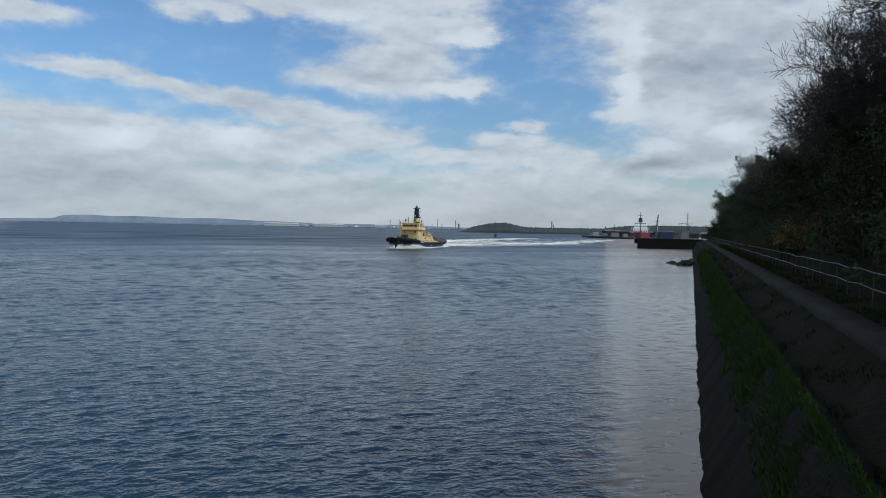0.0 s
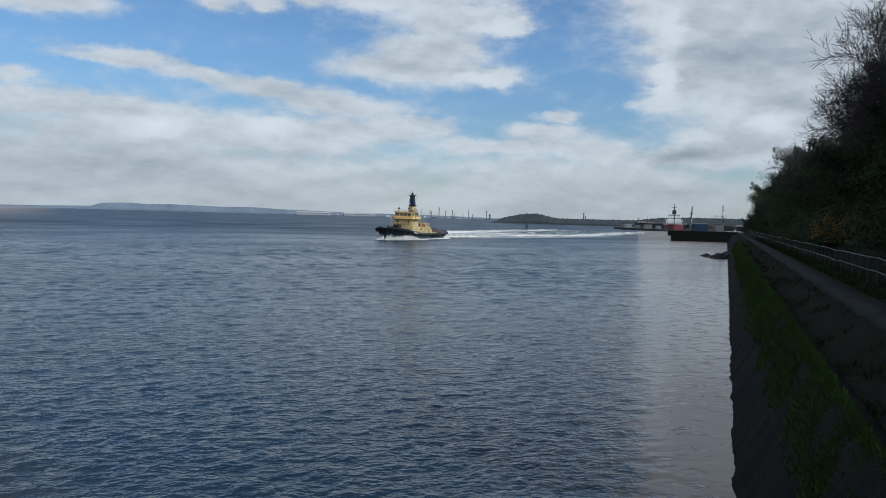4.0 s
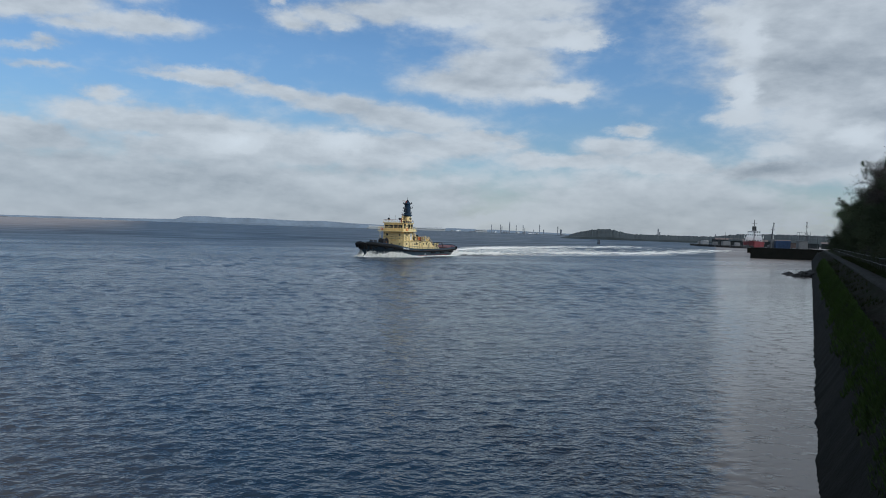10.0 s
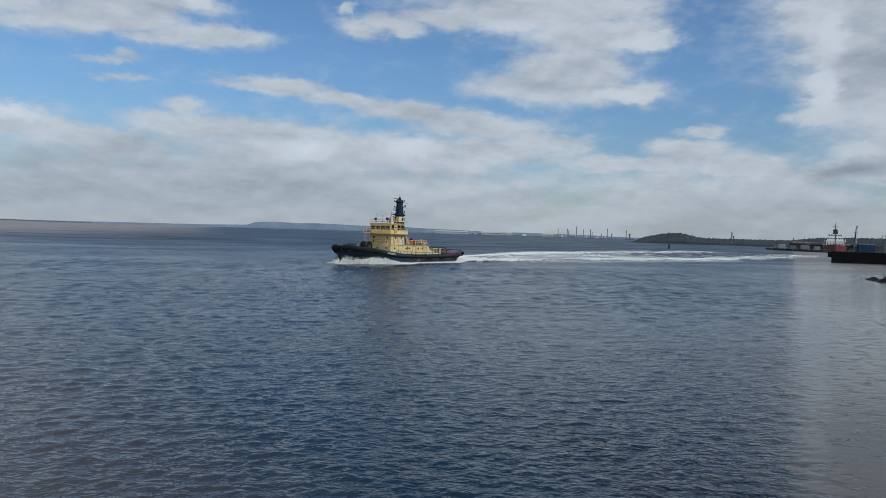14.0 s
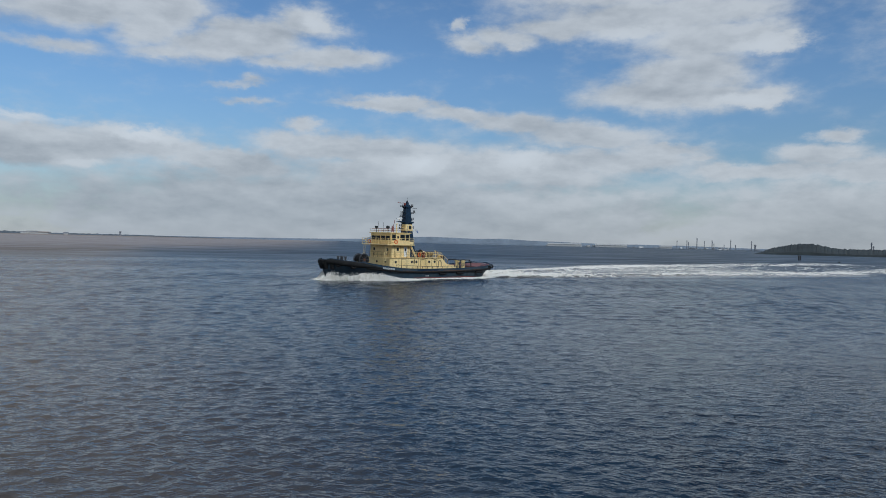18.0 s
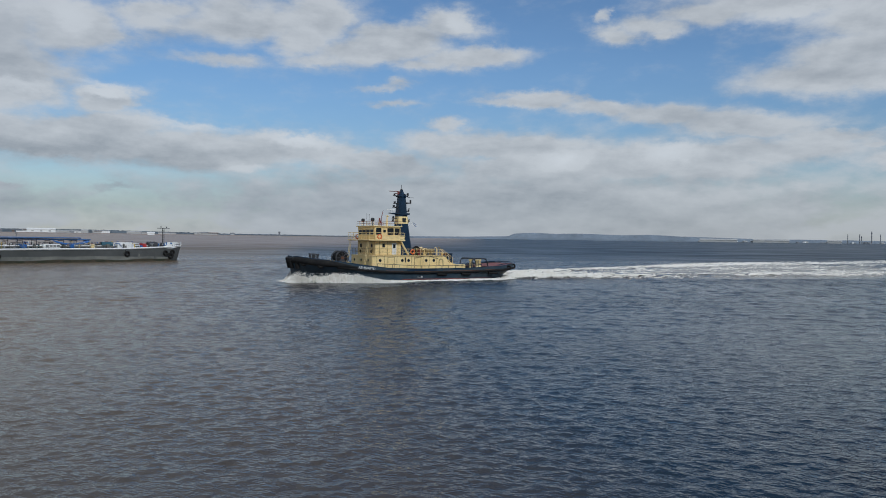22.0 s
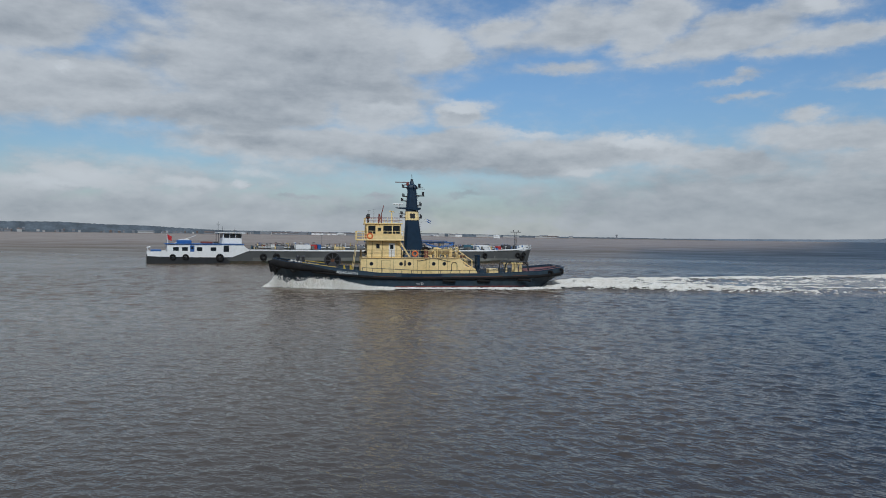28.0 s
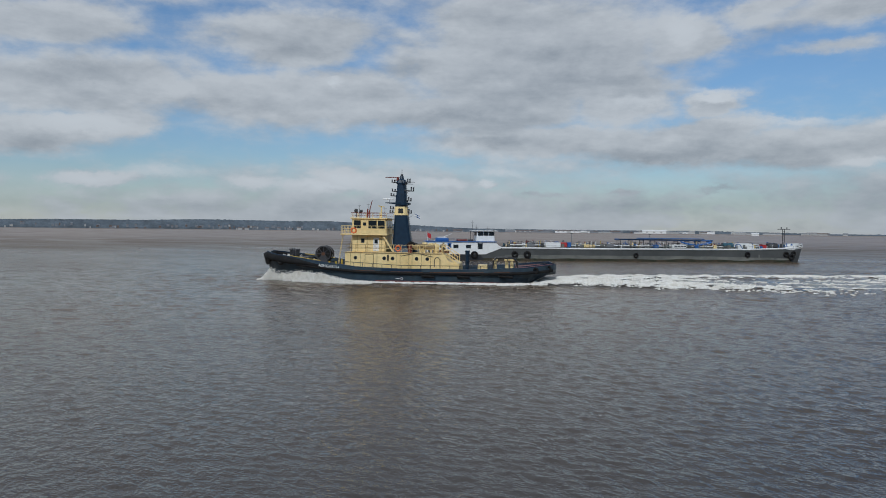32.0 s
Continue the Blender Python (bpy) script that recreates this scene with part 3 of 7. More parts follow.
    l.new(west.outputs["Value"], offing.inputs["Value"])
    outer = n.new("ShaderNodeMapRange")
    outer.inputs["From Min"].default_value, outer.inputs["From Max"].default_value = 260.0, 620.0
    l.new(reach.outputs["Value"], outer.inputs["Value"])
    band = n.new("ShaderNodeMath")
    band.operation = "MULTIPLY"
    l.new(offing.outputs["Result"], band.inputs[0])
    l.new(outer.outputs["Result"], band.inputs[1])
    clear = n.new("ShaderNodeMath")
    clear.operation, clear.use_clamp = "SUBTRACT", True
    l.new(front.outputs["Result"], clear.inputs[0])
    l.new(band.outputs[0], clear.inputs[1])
    # less silt colour near the eye, standing in for how dark steeply seen water looks
    near_fade = n.new("ShaderNodeMapRange")
    near_fade.inputs["From Min"].default_value, near_fade.inputs["From Max"].default_value = 16.0, 58.0
    near_fade.inputs["To Min"].default_value, near_fade.inputs["To Max"].default_value = 0.62, 0.0
    l.new(reach.outputs["Value"], near_fade.inputs["Value"])
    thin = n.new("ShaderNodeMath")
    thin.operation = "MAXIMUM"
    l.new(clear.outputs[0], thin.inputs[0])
    l.new(near_fade.outputs["Result"], thin.inputs[1])
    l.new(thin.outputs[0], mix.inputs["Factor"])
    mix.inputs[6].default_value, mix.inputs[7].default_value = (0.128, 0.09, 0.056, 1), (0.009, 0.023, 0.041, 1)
    # wind ripples at several sizes
    height = None
    for twist, (scale, stretch, amount) in zip((-35, -20, -50, -12, -60), ((0.25, (0.8, 1.4, 1), 0.35), (0.6, (0.6, 1.5, 1), 0.42), (1.3, (0.7, 1.4, 1), 0.11), (3.0, (0.8, 1.4, 1), 0.13), (8.0, (0.85, 1.25, 1), 0.045))):
        mp = n.new("ShaderNodeMapping")
        mp.inputs["Scale"].default_value = stretch
        turn = n.new("ShaderNodeMapping")
        turn.inputs["Rotation"].default_value = (0, 0, radians(twist))
        l.new(tc.outputs["Object"], turn.inputs[0])
        l.new(turn.outputs[0], mp.inputs[0])
        t = n.new("ShaderNodeTexNoise")
        t.inputs["Scale"].default_value, t.inputs["Detail"].default_value = scale, 2
        l.new(mp.outputs[0], t.inputs["Vector"])
        wave = t.outputs["Fac"]
        if scale < 1:
            open_sea = n.new("ShaderNodeMapRange")
            open_sea.inputs["From Min"].default_value, open_sea.inputs["From Max"].default_value = (35.0, 130.0) if scale > 0.3 else (70.0, 250.0)
            open_sea.inputs["To Min"].default_value, open_sea.inputs["To Max"].default_value = 0.15 if scale > 0.3 else 0.0, 1.0
            l.new(reach.outputs["Value"], open_sea.inputs["Value"])
            swell = n.new("ShaderNodeMath")
            swell.operation = "MULTIPLY"
            l.new(wave, swell.inputs[0])
            l.new(open_sea.outputs["Result"], swell.inputs[1])
            wave = swell.outputs[0]
        a = n.new("ShaderNodeMath")
        a.operation = "MULTIPLY_ADD" if height else "MULTIPLY"
        l.new(wave, a.inputs[0])
        a.inputs[1].default_value = amount
        if height:
            l.new(height, a.inputs[2])
        height = a.outputs[0]
    bp = n.new("ShaderNodeBump")
    bp.inputs["Strength"].default_value, bp.inputs["Distance"].default_value = 1.0, 0.54
    # calm strip in the lee of the wall
    inland = n.new("ShaderNodeVectorMath")
    inland.operation = "DOT_PRODUCT"
    l.new(tc.outputs["Object"], inland.inputs[0])
    inland.inputs[1].default_value = (math.cos(radians(12.6)), -math.sin(radians(12.6)), 0.0)
    calm = n.new("ShaderNodeMapRange")
    calm.inputs["From Min"].default_value, calm.inputs["From Max"].default_value = 1.9, 2.7
    calm.inputs["To Min"].default_value, calm.inputs["To Max"].default_value = 1.0, 0.13
    ragged = n.new("ShaderNodeTexNoise")
    ragged.inputs["Scale"].default_value, ragged.inputs["Detail"].default_value, ragged.inputs["Roughness"].default_value = 0.9, 6, 0.68
    across = n.new("ShaderNodeMapping")
    across.inputs["Scale"].default_value = (0.6, 1.3, 1)
    l.new(tc.outputs["Object"], across.inputs[0])
    l.new(across.outputs[0], ragged.inputs["Vector"])
    edge = n.new("ShaderNodeMath")
    edge.operation = "MULTIPLY_ADD"
    l.new(ragged.outputs["Fac"], edge.inputs[0])
    edge.inputs[1].default_value = 4.2
    l.new(inland.outputs["Value"], edge.inputs[2])
    l.new(edge.outputs[0], calm.inputs["Value"])
    # stray cat's-paws inside the strip
    stray = n.new("ShaderNodeTexNoise")
    stray.inputs["Scale"].default_value, stray.inputs["Detail"].default_value = 1.7, 3
    l.new(across.outputs[0], stray.inputs["Vector"])
    paw = n.new("ShaderNodeMapRange")
    paw.inputs["From Min"].default_value, paw.inputs["From Max"].default_value = 0.53, 0.60
    paw.inputs["To Min"].default_value, paw.inputs["To Max"].default_value = 0.0, 1.0
    l.new(stray.outputs["Fac"], paw.inputs["Value"])
    ruffled = n.new("ShaderNodeMath")
    ruffled.operation = "MAXIMUM"
    l.new(calm.outputs["Result"], ruffled.inputs[0])
    l.new(paw.outputs["Result"], ruffled.inputs[1])
    # ripples blend away in the distance
    distant = n.new("ShaderNodeMapRange")
    distant.inputs["From Min"].default_value, distant.inputs["From Max"].default_value = 200.0, 650.0
    distant.inputs["To Min"].default_value, distant.inputs["To Max"].default_value = 1.0, 0.12
    l.new(reach.outputs["Value"], distant.inputs["Value"])
    relief_on = n.new("ShaderNodeMath")
    relief_on.operation = "MULTIPLY"
    l.new(ruffled.outputs[0], relief_on.inputs[0])
    l.new(distant.outputs["Result"], relief_on.inputs[1])
    l.new(relief_on.outputs[0], bp.inputs["Strength"])
    # the same strip's bright cloud reflection, put into its base colour as a pale tint
    calm_sheen = n.new("ShaderNodeMapRange")
    calm_sheen.inputs["From Min"].default_value, calm_sheen.inputs["From Max"].default_value = 1.0, 0.13
    l.new(calm.outputs["Result"], calm_sheen.inputs["Value"])
    sheened = n.new("ShaderNodeMix")
    sheened.data_type = "RGBA"
    l.new(calm_sheen.outputs["Result"], sheened.inputs["Factor"])
    l.new(mix.outputs[2], sheened.inputs[6])
    sheened.inputs[7].default_value = (0.15, 0.122, 0.108, 1)
    # the outer band is paler still; the low sky's reflection is put into it
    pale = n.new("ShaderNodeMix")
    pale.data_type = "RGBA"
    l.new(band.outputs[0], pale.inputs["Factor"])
    l.new(sheened.outputs[2], pale.inputs[6])
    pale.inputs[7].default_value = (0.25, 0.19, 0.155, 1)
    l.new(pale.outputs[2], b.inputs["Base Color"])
    lifted = n.new("ShaderNodeMath")
    lifted.operation = "MULTIPLY"
    l.new(height, lifted.inputs[0])
    l.new(gust.outputs["Result"], lifted.inputs[1])
    l.new(lifted.outputs[0], bp.inputs["Height"])
    l.new(bp.outputs["Normal"], b.inputs["Normal"])
    return m


def make_water():
    """One sheet to the horizon: fine near the eye on the open side, coarse far off; low waves are in the mesh."""
    az = np.radians(np.concatenate([np.arange(-116, 34, 0.26), np.arange(34, 244, 4.0)]))
    r = np.concatenate([[0.5, 4, 8, 12], np.arange(14, 34, 0.10), np.arange(34, 70, 0.17), np.arange(70, 140, 0.28), np.arange(140, 330, 0.7), 330 * np.exp(np.linspace(0.004, math.log(4950 / 330), 60))])
    A, R = np.meshgrid(az, r)
    X, Y = np.sin(A) * R, np.cos(A) * R
    rng = np.random.default_rng(4)
    Z = np.zeros_like(X)
    gap = np.gradient(r)[:, None]
    for k in range(84):
        length = 0.24 * 1.024 ** k * rng.uniform(0.9, 1.1)
        turn = radians(155 if k % 2 else 115) + rng.normal(0, 0.6)
        kx, ky = math.sin(turn) * math.tau / length, math.cos(turn) * math.tau / length
        seen = np.clip((length / np.maximum(gap, R * 0.0045) - 2.2) / 2.0, 0, 1)
        Z += np.sin(X * kx + Y * ky + rng.uniform(0, 6.28)) * 0.0031 * length ** 0.42 * seen
    # longer waves, further out
    for k in range(36):
        length = 0.9 * 1.036 ** k * rng.uniform(0.9, 1.1)
        turn = radians(150 if k % 2 else 112) + rng.normal(0, 0.5)
        kx, ky = math.sin(turn) * math.tau / length, math.cos(turn) * math.tau / length
        seen = np.clip((length / np.maximum(gap, R * 0.0045) - 2.0) / 1.5, 0, 1) * np.clip((R - 26) / 70, 0.06, 1)
        Z += np.sin(X * kx + Y * ky + rng.uniform(0, 6.28)) * 0.0042 * length ** 0.85 * seen
    sharp = 1 + 0.35 * np.sin(X * 0.05 + 1.3 * np.sin(Y * 0.03)) * np.sin(Y * 0.07 + 2)
    inland = X * math.cos(WALL_AZ) - Y * math.sin(WALL_AZ)
    shelter = X * math.cos(radians(12.6)) - Y * math.sin(radians(12.6))
    stray = 0.8 * np.sin(X * 0.9 + 1.7 * np.sin(Y * 0.55)) + 0.6 * np.sin(X * 2.3 - Y * 1.1 + 2 * np.sin(Y * 0.31)) + 0.4 * np.sin(X * 4.1 + Y * 2.9)
    lee = 1 - 0.88 * np.clip((shelter - 0.25 + 0.55 * stray) / 0.8, 0, 1)
    # wavelets slap back from the foot of the wall
    slap = np.clip((inland - 0.44 + 1.1) / 1.3, 0, 1) * (0.75 + 0.25 * np.sin(Y * 1.3))
    lee = np.maximum(lee, 0.85 * slap)
    Z *= sharp * lee * np.clip(1.35 - R / 420.0, 0, 1)
    n, k = X.shape
    verts = np.stack([X.ravel(), Y.ravel(), Z.ravel()], 1)
    i = np.arange(n - 1)[:, None] * k
    j = np.arange(k)[None, :]
    j2 = (j + 1) % k
    quads = np.stack([i + j, i + j2, i + k + j2, i + k + j], -1).reshape(-1, 4)[:, ::-1]
    me = bpy.data.meshes.new("water")
    me.vertices.add(len(verts))
    me.vertices.foreach_set("co", verts.ravel())
    me.loops.add(quads.size)
    me.loops.foreach_set("vertex_index", quads.ravel())
    me.polygons.add(len(quads))
    me.polygons.foreach_set("loop_start", np.arange(len(quads)) * 4)
    me.polygons.foreach_set("use_smooth", np.ones(len(quads), bool))
    me.update(calc_edges=True)
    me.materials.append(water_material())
    return tagged(new("water", me), "rippled grey-brown estuary water", "water", kind="structure")


water = make_water()

# ---- sea wall, path and bank ----
S0, S1 = -12.0, 285.0


def strip(name, profile, mat, label, category, step=1.0, rough=0.0, seed=0, s0=S0, s1=S1):
    """A long body of the given cross-section (p, z) along the shore, closed below."""
    bm = B()
    rows = []
    s = s0
    while s <= s1 + 0.01:
        row = []
        for p, z in profile:
            q = noise.noise_vector(Vector((s * 0.9, p * 1.3 + seed, z * 1.3))) * rough + noise.noise_vector(Vector((s * 3.1, p * 4.0 + seed, z * 3.0))) * rough * 0.45
            row.append(shore(s, p + q.x, z + q.y * 0.7))
        rows.append(row)
        s += step * (1 if s < 70 else 3)
    loft(bm, rows)
    return tagged(part(name, bm, mat, smooth=rough > 0), label, category, kind="structure")


strip("sea_wall", [(-0.1, -2.5), (0.44, 0.0), (1.0, 1.0), (1.5, 1.9), (1.95, 2.75), (2.2, 3.0), (2.5, 2.95), (2.7, -2.5)], masonry, "weathered sloping stone sea wall above the water, shade in its colour", "sea wall", 0.25, 0.11)
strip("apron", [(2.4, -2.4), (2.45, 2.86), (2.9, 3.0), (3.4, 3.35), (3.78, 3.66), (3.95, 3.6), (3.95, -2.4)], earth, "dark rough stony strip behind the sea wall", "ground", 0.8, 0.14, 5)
strip("path", [(3.78, -2.3), (3.8, 3.74), (3.86, 3.86), (4.1, 3.9), (4.75, 3.9), (4.9, -2.3)], concrete, "grey weathered concrete kerb path along the wall, shade in its colour", "path", 1.0, 0.05, 9)
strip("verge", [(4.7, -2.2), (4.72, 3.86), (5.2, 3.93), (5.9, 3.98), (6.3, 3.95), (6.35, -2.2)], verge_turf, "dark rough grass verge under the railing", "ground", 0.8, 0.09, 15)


def bank_height(s, p):
    near = curve_at([(5.9, 3.86), (7.5, 4.3), (9, 5.6), (13, 8.0), (20, 11.5), (45, 15.0), (140, 16)], p)
    return near + 0.25 * noise.noise(Vector((s * 0.3, p * 0.3, 2.0)))


def make_bank():
    bm = B()
    ps = [5.9, 6.6, 7.5, 8.2, 9, 10.5, 13, 16, 20, 30, 45, 80, 140, 400, 1500]
    rows = []
    for s in list(np.arange(-400, -12, 40)) + list(np.arange(-12, 120, 2.0)) + list(np.arange(120, 300, 6.0)):
        rows.append([shore(s, p, bank_height(s, p)) for p in ps])
    loft(bm, rows, close=False)
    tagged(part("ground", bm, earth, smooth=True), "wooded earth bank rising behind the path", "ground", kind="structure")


make_bank()


def grass_crest():
    """Blades of grass and weed on the upper face of the sea wall."""
    rng = random.Random(3)
    vs, fs = [], []
    for k in range(85000):
        s = 6.5 * math.exp(rng.random() * 3.1)
        q = rng.betavariate(3.0, 1.0)
        p, z = 0.75 + 1.5 * q, 0.6 + 2.4 * q
        thin = noise.noise(Vector((s * 0.35, q * 2.0, 7.0)))
        if thin * 0.35 + q * 1.3 + rng.uniform(-0.2, 0.2) < 0.58:
            continue
        size = (0.06 + 0.09 * rng.random()) * (0.8 + s / 50)
        a = rng.uniform(0, math.tau)
        root = shore(s, p, z - 0.03)
        lean = shore(rng.uniform(-0.5, 0.5), rng.uniform(-0.7, 0.3), 1.0) * size * 1.3
        side = Vector((math.cos(a), math.sin(a), 0)) * size * 0.28
        i = len(vs)
        vs += [root - side, root + side, root + lean]
        fs.append((i, i + 1, i + 2))
    me = bpy.data.meshes.new("grass")
    me.from_pydata([tuple(v) for v in vs], [], fs)
    me.materials.append(grass_green)
    tagged(new("grass", me), "bright green grass and weed along the wall crest", "grass", kind="stuff")


grass_crest()


def verge_grass():
    """Tufts of dark grass on the verge and in the stony strip behind the wall."""
    rng = random.Random(14)
    vs, fs = [], []
    for k in range(26000):
        s = 7.0 * math.exp(rng.random() * 3.0)
        p = rng.uniform(4.75, 6.4) if rng.random() < 0.8 else rng.uniform(2.5, 3.7)
        z = 3.9 if p > 4 else curve_at([(2.4, 2.86), (2.9, 3.0), (3.4, 3.35), (3.78, 3.66)], p)
        if noise.noise(Vector((s * 0.5, p * 1.2, 3.0))) < (-0.15 if p > 4 else 0.1):
            continue
        size = (0.05 + 0.09 * rng.random()) * (0.8 + s / 60)
        a = rng.uniform(0, math.tau)
        root = shore(s, p, z - 0.03)
        lean = shore(rng.uniform(-0.6, 0.6), rng.uniform(-0.6, 0.6), 1.0) * size * 1.2
        side = Vector((math.cos(a), math.sin(a), 0)) * size * 0.2
        i = len(vs)
        vs += [root - side, root + side, root + lean]
        fs.append((i, i + 1, i + 2))
    me = bpy.data.meshes.new("grass")
    me.from_pydata([tuple(v) for v in vs], [], fs)
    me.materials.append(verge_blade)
    tagged(new("grass", me), "dark tufts of grass on the verge", "grass", kind="stuff")


verge_grass()


def make_fence():
    e = empty("railing", "pale galvanised two-rail metal railing beside the path", "railing", az=90)
    s0, gap, count = 10.4, 2.1, 128
    bm = B()
    bar(bm, (0, 0, 0), (0, 0, 1.08), 0.022, 6)
    post = part("post", bm, rail_post, e)
    rng = random.Random(8)
    spots = []
    for k in range(count):
        s = s0 + k * gap
        spots.append((s, 5.75 + rng.uniform(-0.04, 0.04), 3.98 + rng.uniform(-0.05, 0.03)))
    for k, (s, p, z) in enumerate(spots):
        at = shore(s, p, z)
        tilt = (rng.uniform(-0.03, 0.03), rng.uniform(-0.03, 0.03), 0)
        if k:
            again(post, "post", e, at, tilt)
        else:
            post.location, post.rotation_euler = at, tilt
    for name, h in (("top_rail", 1.07), ("middle_rail", 0.52)):
        for k in range(0, count - 1, 3):
            bm = B()
            run = spots[k:k + 4]
            tube(bm, [shore(s, p, z + h) for s, p, z in run], 0.02, 6)
            part(name, bm, galvanised, e)


make_fence()


# ---- trees on the bank ----
def leaf_mesh(name, centres, per, size, rng, mat, flat=1.0):
    vs, fs = [], []
    for c, rad in centres:
        for k in range(per):
            d = Vector((rng.gauss(0, 1), rng.gauss(0, 1), rng.gauss(0, 1) * flat)).normalized() * rad * rng.random() ** 0.4
            p = c + d
            u = Vector((rng.gauss(0, 1), rng.gauss(0, 1), rng.gauss(0, 1))).normalized()
            w = u.orthogonal().normalized()
            z = size * rng.uniform(0.6, 1.4)
            i = len(vs)
            vs += [p - u * z, p + w * z * 0.5, p + u * z, p - w * z * 0.5]
            fs.append((i, i + 1, i + 2, i + 3))
    me = bpy.data.meshes.new(name)
    me.from_pydata([tuple(v) for v in vs], [], fs)
    me.materials.append(mat)
    return me


def twig_tree(rng, height, spread, levels, lean):
    """Branches as (start, end, radius, radius at the end)."""
    out = []

    def grow(at, way, length, r, level):
        steps = 3
        p, d = at, way
        for k in range(steps):
            d = (d + Vector((rng.gauss(0, 0.12), rng.gauss(0, 0.12), rng.gauss(0.04, 0.08)))).normalized()
            q = p + d * length / steps
            r2 = r * 0.84
            out.append((p, q, r, r2, level))
            p, r = q, r2
            if level < levels and (level > 0 or k > 0):
                for n in range(2):
                    side = d.orthogonal().normalized()
                    side.rotate(Matrix.Rotation(rng.uniform(0, math.tau), 3, d))
                    way2 = (d * 0.75 + side * spread * rng.uniform(0.6, 1.1) + Vector((0, 0, 0.12))).normalized()
                    grow(p, way2, length * rng.uniform(0.5, 0.72), r * 0.62, level + 1)

    grow(Vector((0, 0, -0.3)), Vector((*lean, 1)).normalized(), height * 0.42, height * 0.016, 0)
    return out


def tree(name, label, height, crown, levels, seed, leafy, at, lean=(0, 0), spread=0.75):
    rng = random.Random(seed)
    e = empty(name, label, "tree", at, group="trees on the bank")
    branches = twig_tree(rng, height, spread, levels, lean)
    top = max(b[1].z for b in branches)
    fit = height / top
    trunk, limbs = B(), B()
    for a, b, r, r2, level in branches:
        bar(trunk if level == 0 else limbs, a * fit, b * fit, max(r, 0.011), 6 if level < 2 else 3, max(r2, 0.008))
    part("trunk", trunk, bark, e)
    part("limb", limbs, bark, e)
    if leafy:
        ends = [(b * fit, rng.uniform(0.5, 1.0) * crown) for a, b, r, r2, level in branches if level >= 2]
        rng.shuffle(ends)
        ends = ends[:90] + [(Vector((rng.gauss(0, 0.22), rng.gauss(0, 0.22), rng.uniform(0.05, 0.75))) * height, crown * 1.2) for k in range(50)]
        o = new("crown", leaf_mesh("crown", ends, leafy, 0.125, rng, ivy_leaf))
        o.parent = e
    return e


def plant_bank():
    rng = random.Random(12)
    models = []
    for k in range(3):
        models.append(tree("evergreen_tree", "dark ivy-clad tree with a dense uneven crown", 11 + k, 1.1, 2, 20 + k, 110, shore(40 + k * 9, 15 + k), (-0.1, 0.05)))
    bare = [tree("bare_tree", "leafless tree with fine upswept twigs", 11.5 + 1.5 * k, 0, 5, 40 + k, 0, shore(36 + 12 * k, 12.0), (-0.22, 0.02), 0.7) for k in range(2)]
    for m in models + bare:
        s, p = m.location.dot(ALONG), m.location.dot(ACROSS)
        m.location.z = bank_height(s, p)
    for s, p, k, turn in ((39, 14.0, 1.1, 15), (43, 12.8, 1.0, -20), (47, 13.6, 1.12, 30), (52, 12.4, 0.95, 0), (34, 15.0, 1.15, -10)):
        o = copy_thing(bare[int(s) % 2], Matrix.Translation(shore(s, p, bank_height(s, p) + 0.3)) @ pose(0, 0, 0, 0, 0, turn))
        o.scale = (k, k, k)
    s = 4.0
    while s < 288:
        for p0 in (9.5, 14.0, 20.0):
            m = rng.choice(models)
            p = p0 + rng.uniform(-1.2, 1.5) - wave(s, 120, 285) * 3.2
            k = rng.uniform(0.75, 1.05) * (0.62 if p0 < 10 else 0.9) * (1 - 0.25 * wave(s, 60, 200))
            ss = s + rng.uniform(-2, 2)
            at = shore(ss, p, bank_height(ss, p) - 0.2)
            o = copy_thing(m, Matrix.Translation(at) @ pose(0, 0, 0, 0, 0, rng.uniform(0, 360)))
            o.scale = (k, k, k * rng.uniform(0.85, 1.15))
        s += 5.5 + s * 0.035
    s = 86.0
    while s < 240:
        p = 10.6 + rng.uniform(-0.6, 1.2) - wave(s, 150, 285) * 2.5
        o = copy_thing(rng.choice(models), Matrix.Translation(shore(s, p, bank_height(s, p) - 0.2)) @ pose(0, 0, 0, 0, 0, rng.uniform(0, 360)))
        k = rng.uniform(0.72, 0.88)
        o.scale = (k, k, k)
        s += 6.5
    s = 30.0
    while s < 270:
        p = 12.0 + rng.uniform(-1, 3) - wave(s, 150, 285) * 2
        k = rng.uniform(0.8, 1.1) * (1 - 0.4 * wave(s, 50, 160))
        o = copy_thing(rng.choice(bare), Matrix.Translation(shore(s, p, bank_height(s, p) + 0.5)) @ pose(0, 0, 0, 0, 0, rng.uniform(-40, 40)))
        o.scale = (k, k, k)
        s += 7 + s * 0.05


plant_bank()


def shrub(name, label, mat, at, size, seed, count=46, per=34, leaf=0.09):
    rng = random.Random(seed)
    e = empty(name, label, "shrub", at)
    bm = B()
    for k in range(9):
        a = rng.uniform(0, math.tau)
        bar(bm, (0, 0, -0.2), (math.cos(a) * size * 0.5, math.sin(a) * size * 0.5, size * rng.uniform(0.6, 1.0)), 0.03, 4, 0.012)
    part("stem", bm, bark, e)
    blobs = [(Vector((rng.gauss(0, 0.42), rng.gauss(0, 0.42), abs(rng.gauss(0.45, 0.28)))) * size, size * 0.2) for k in range(count)]
    o = new("foliage", leaf_mesh("foliage", blobs, per, leaf, rng, mat))
    o.parent = e


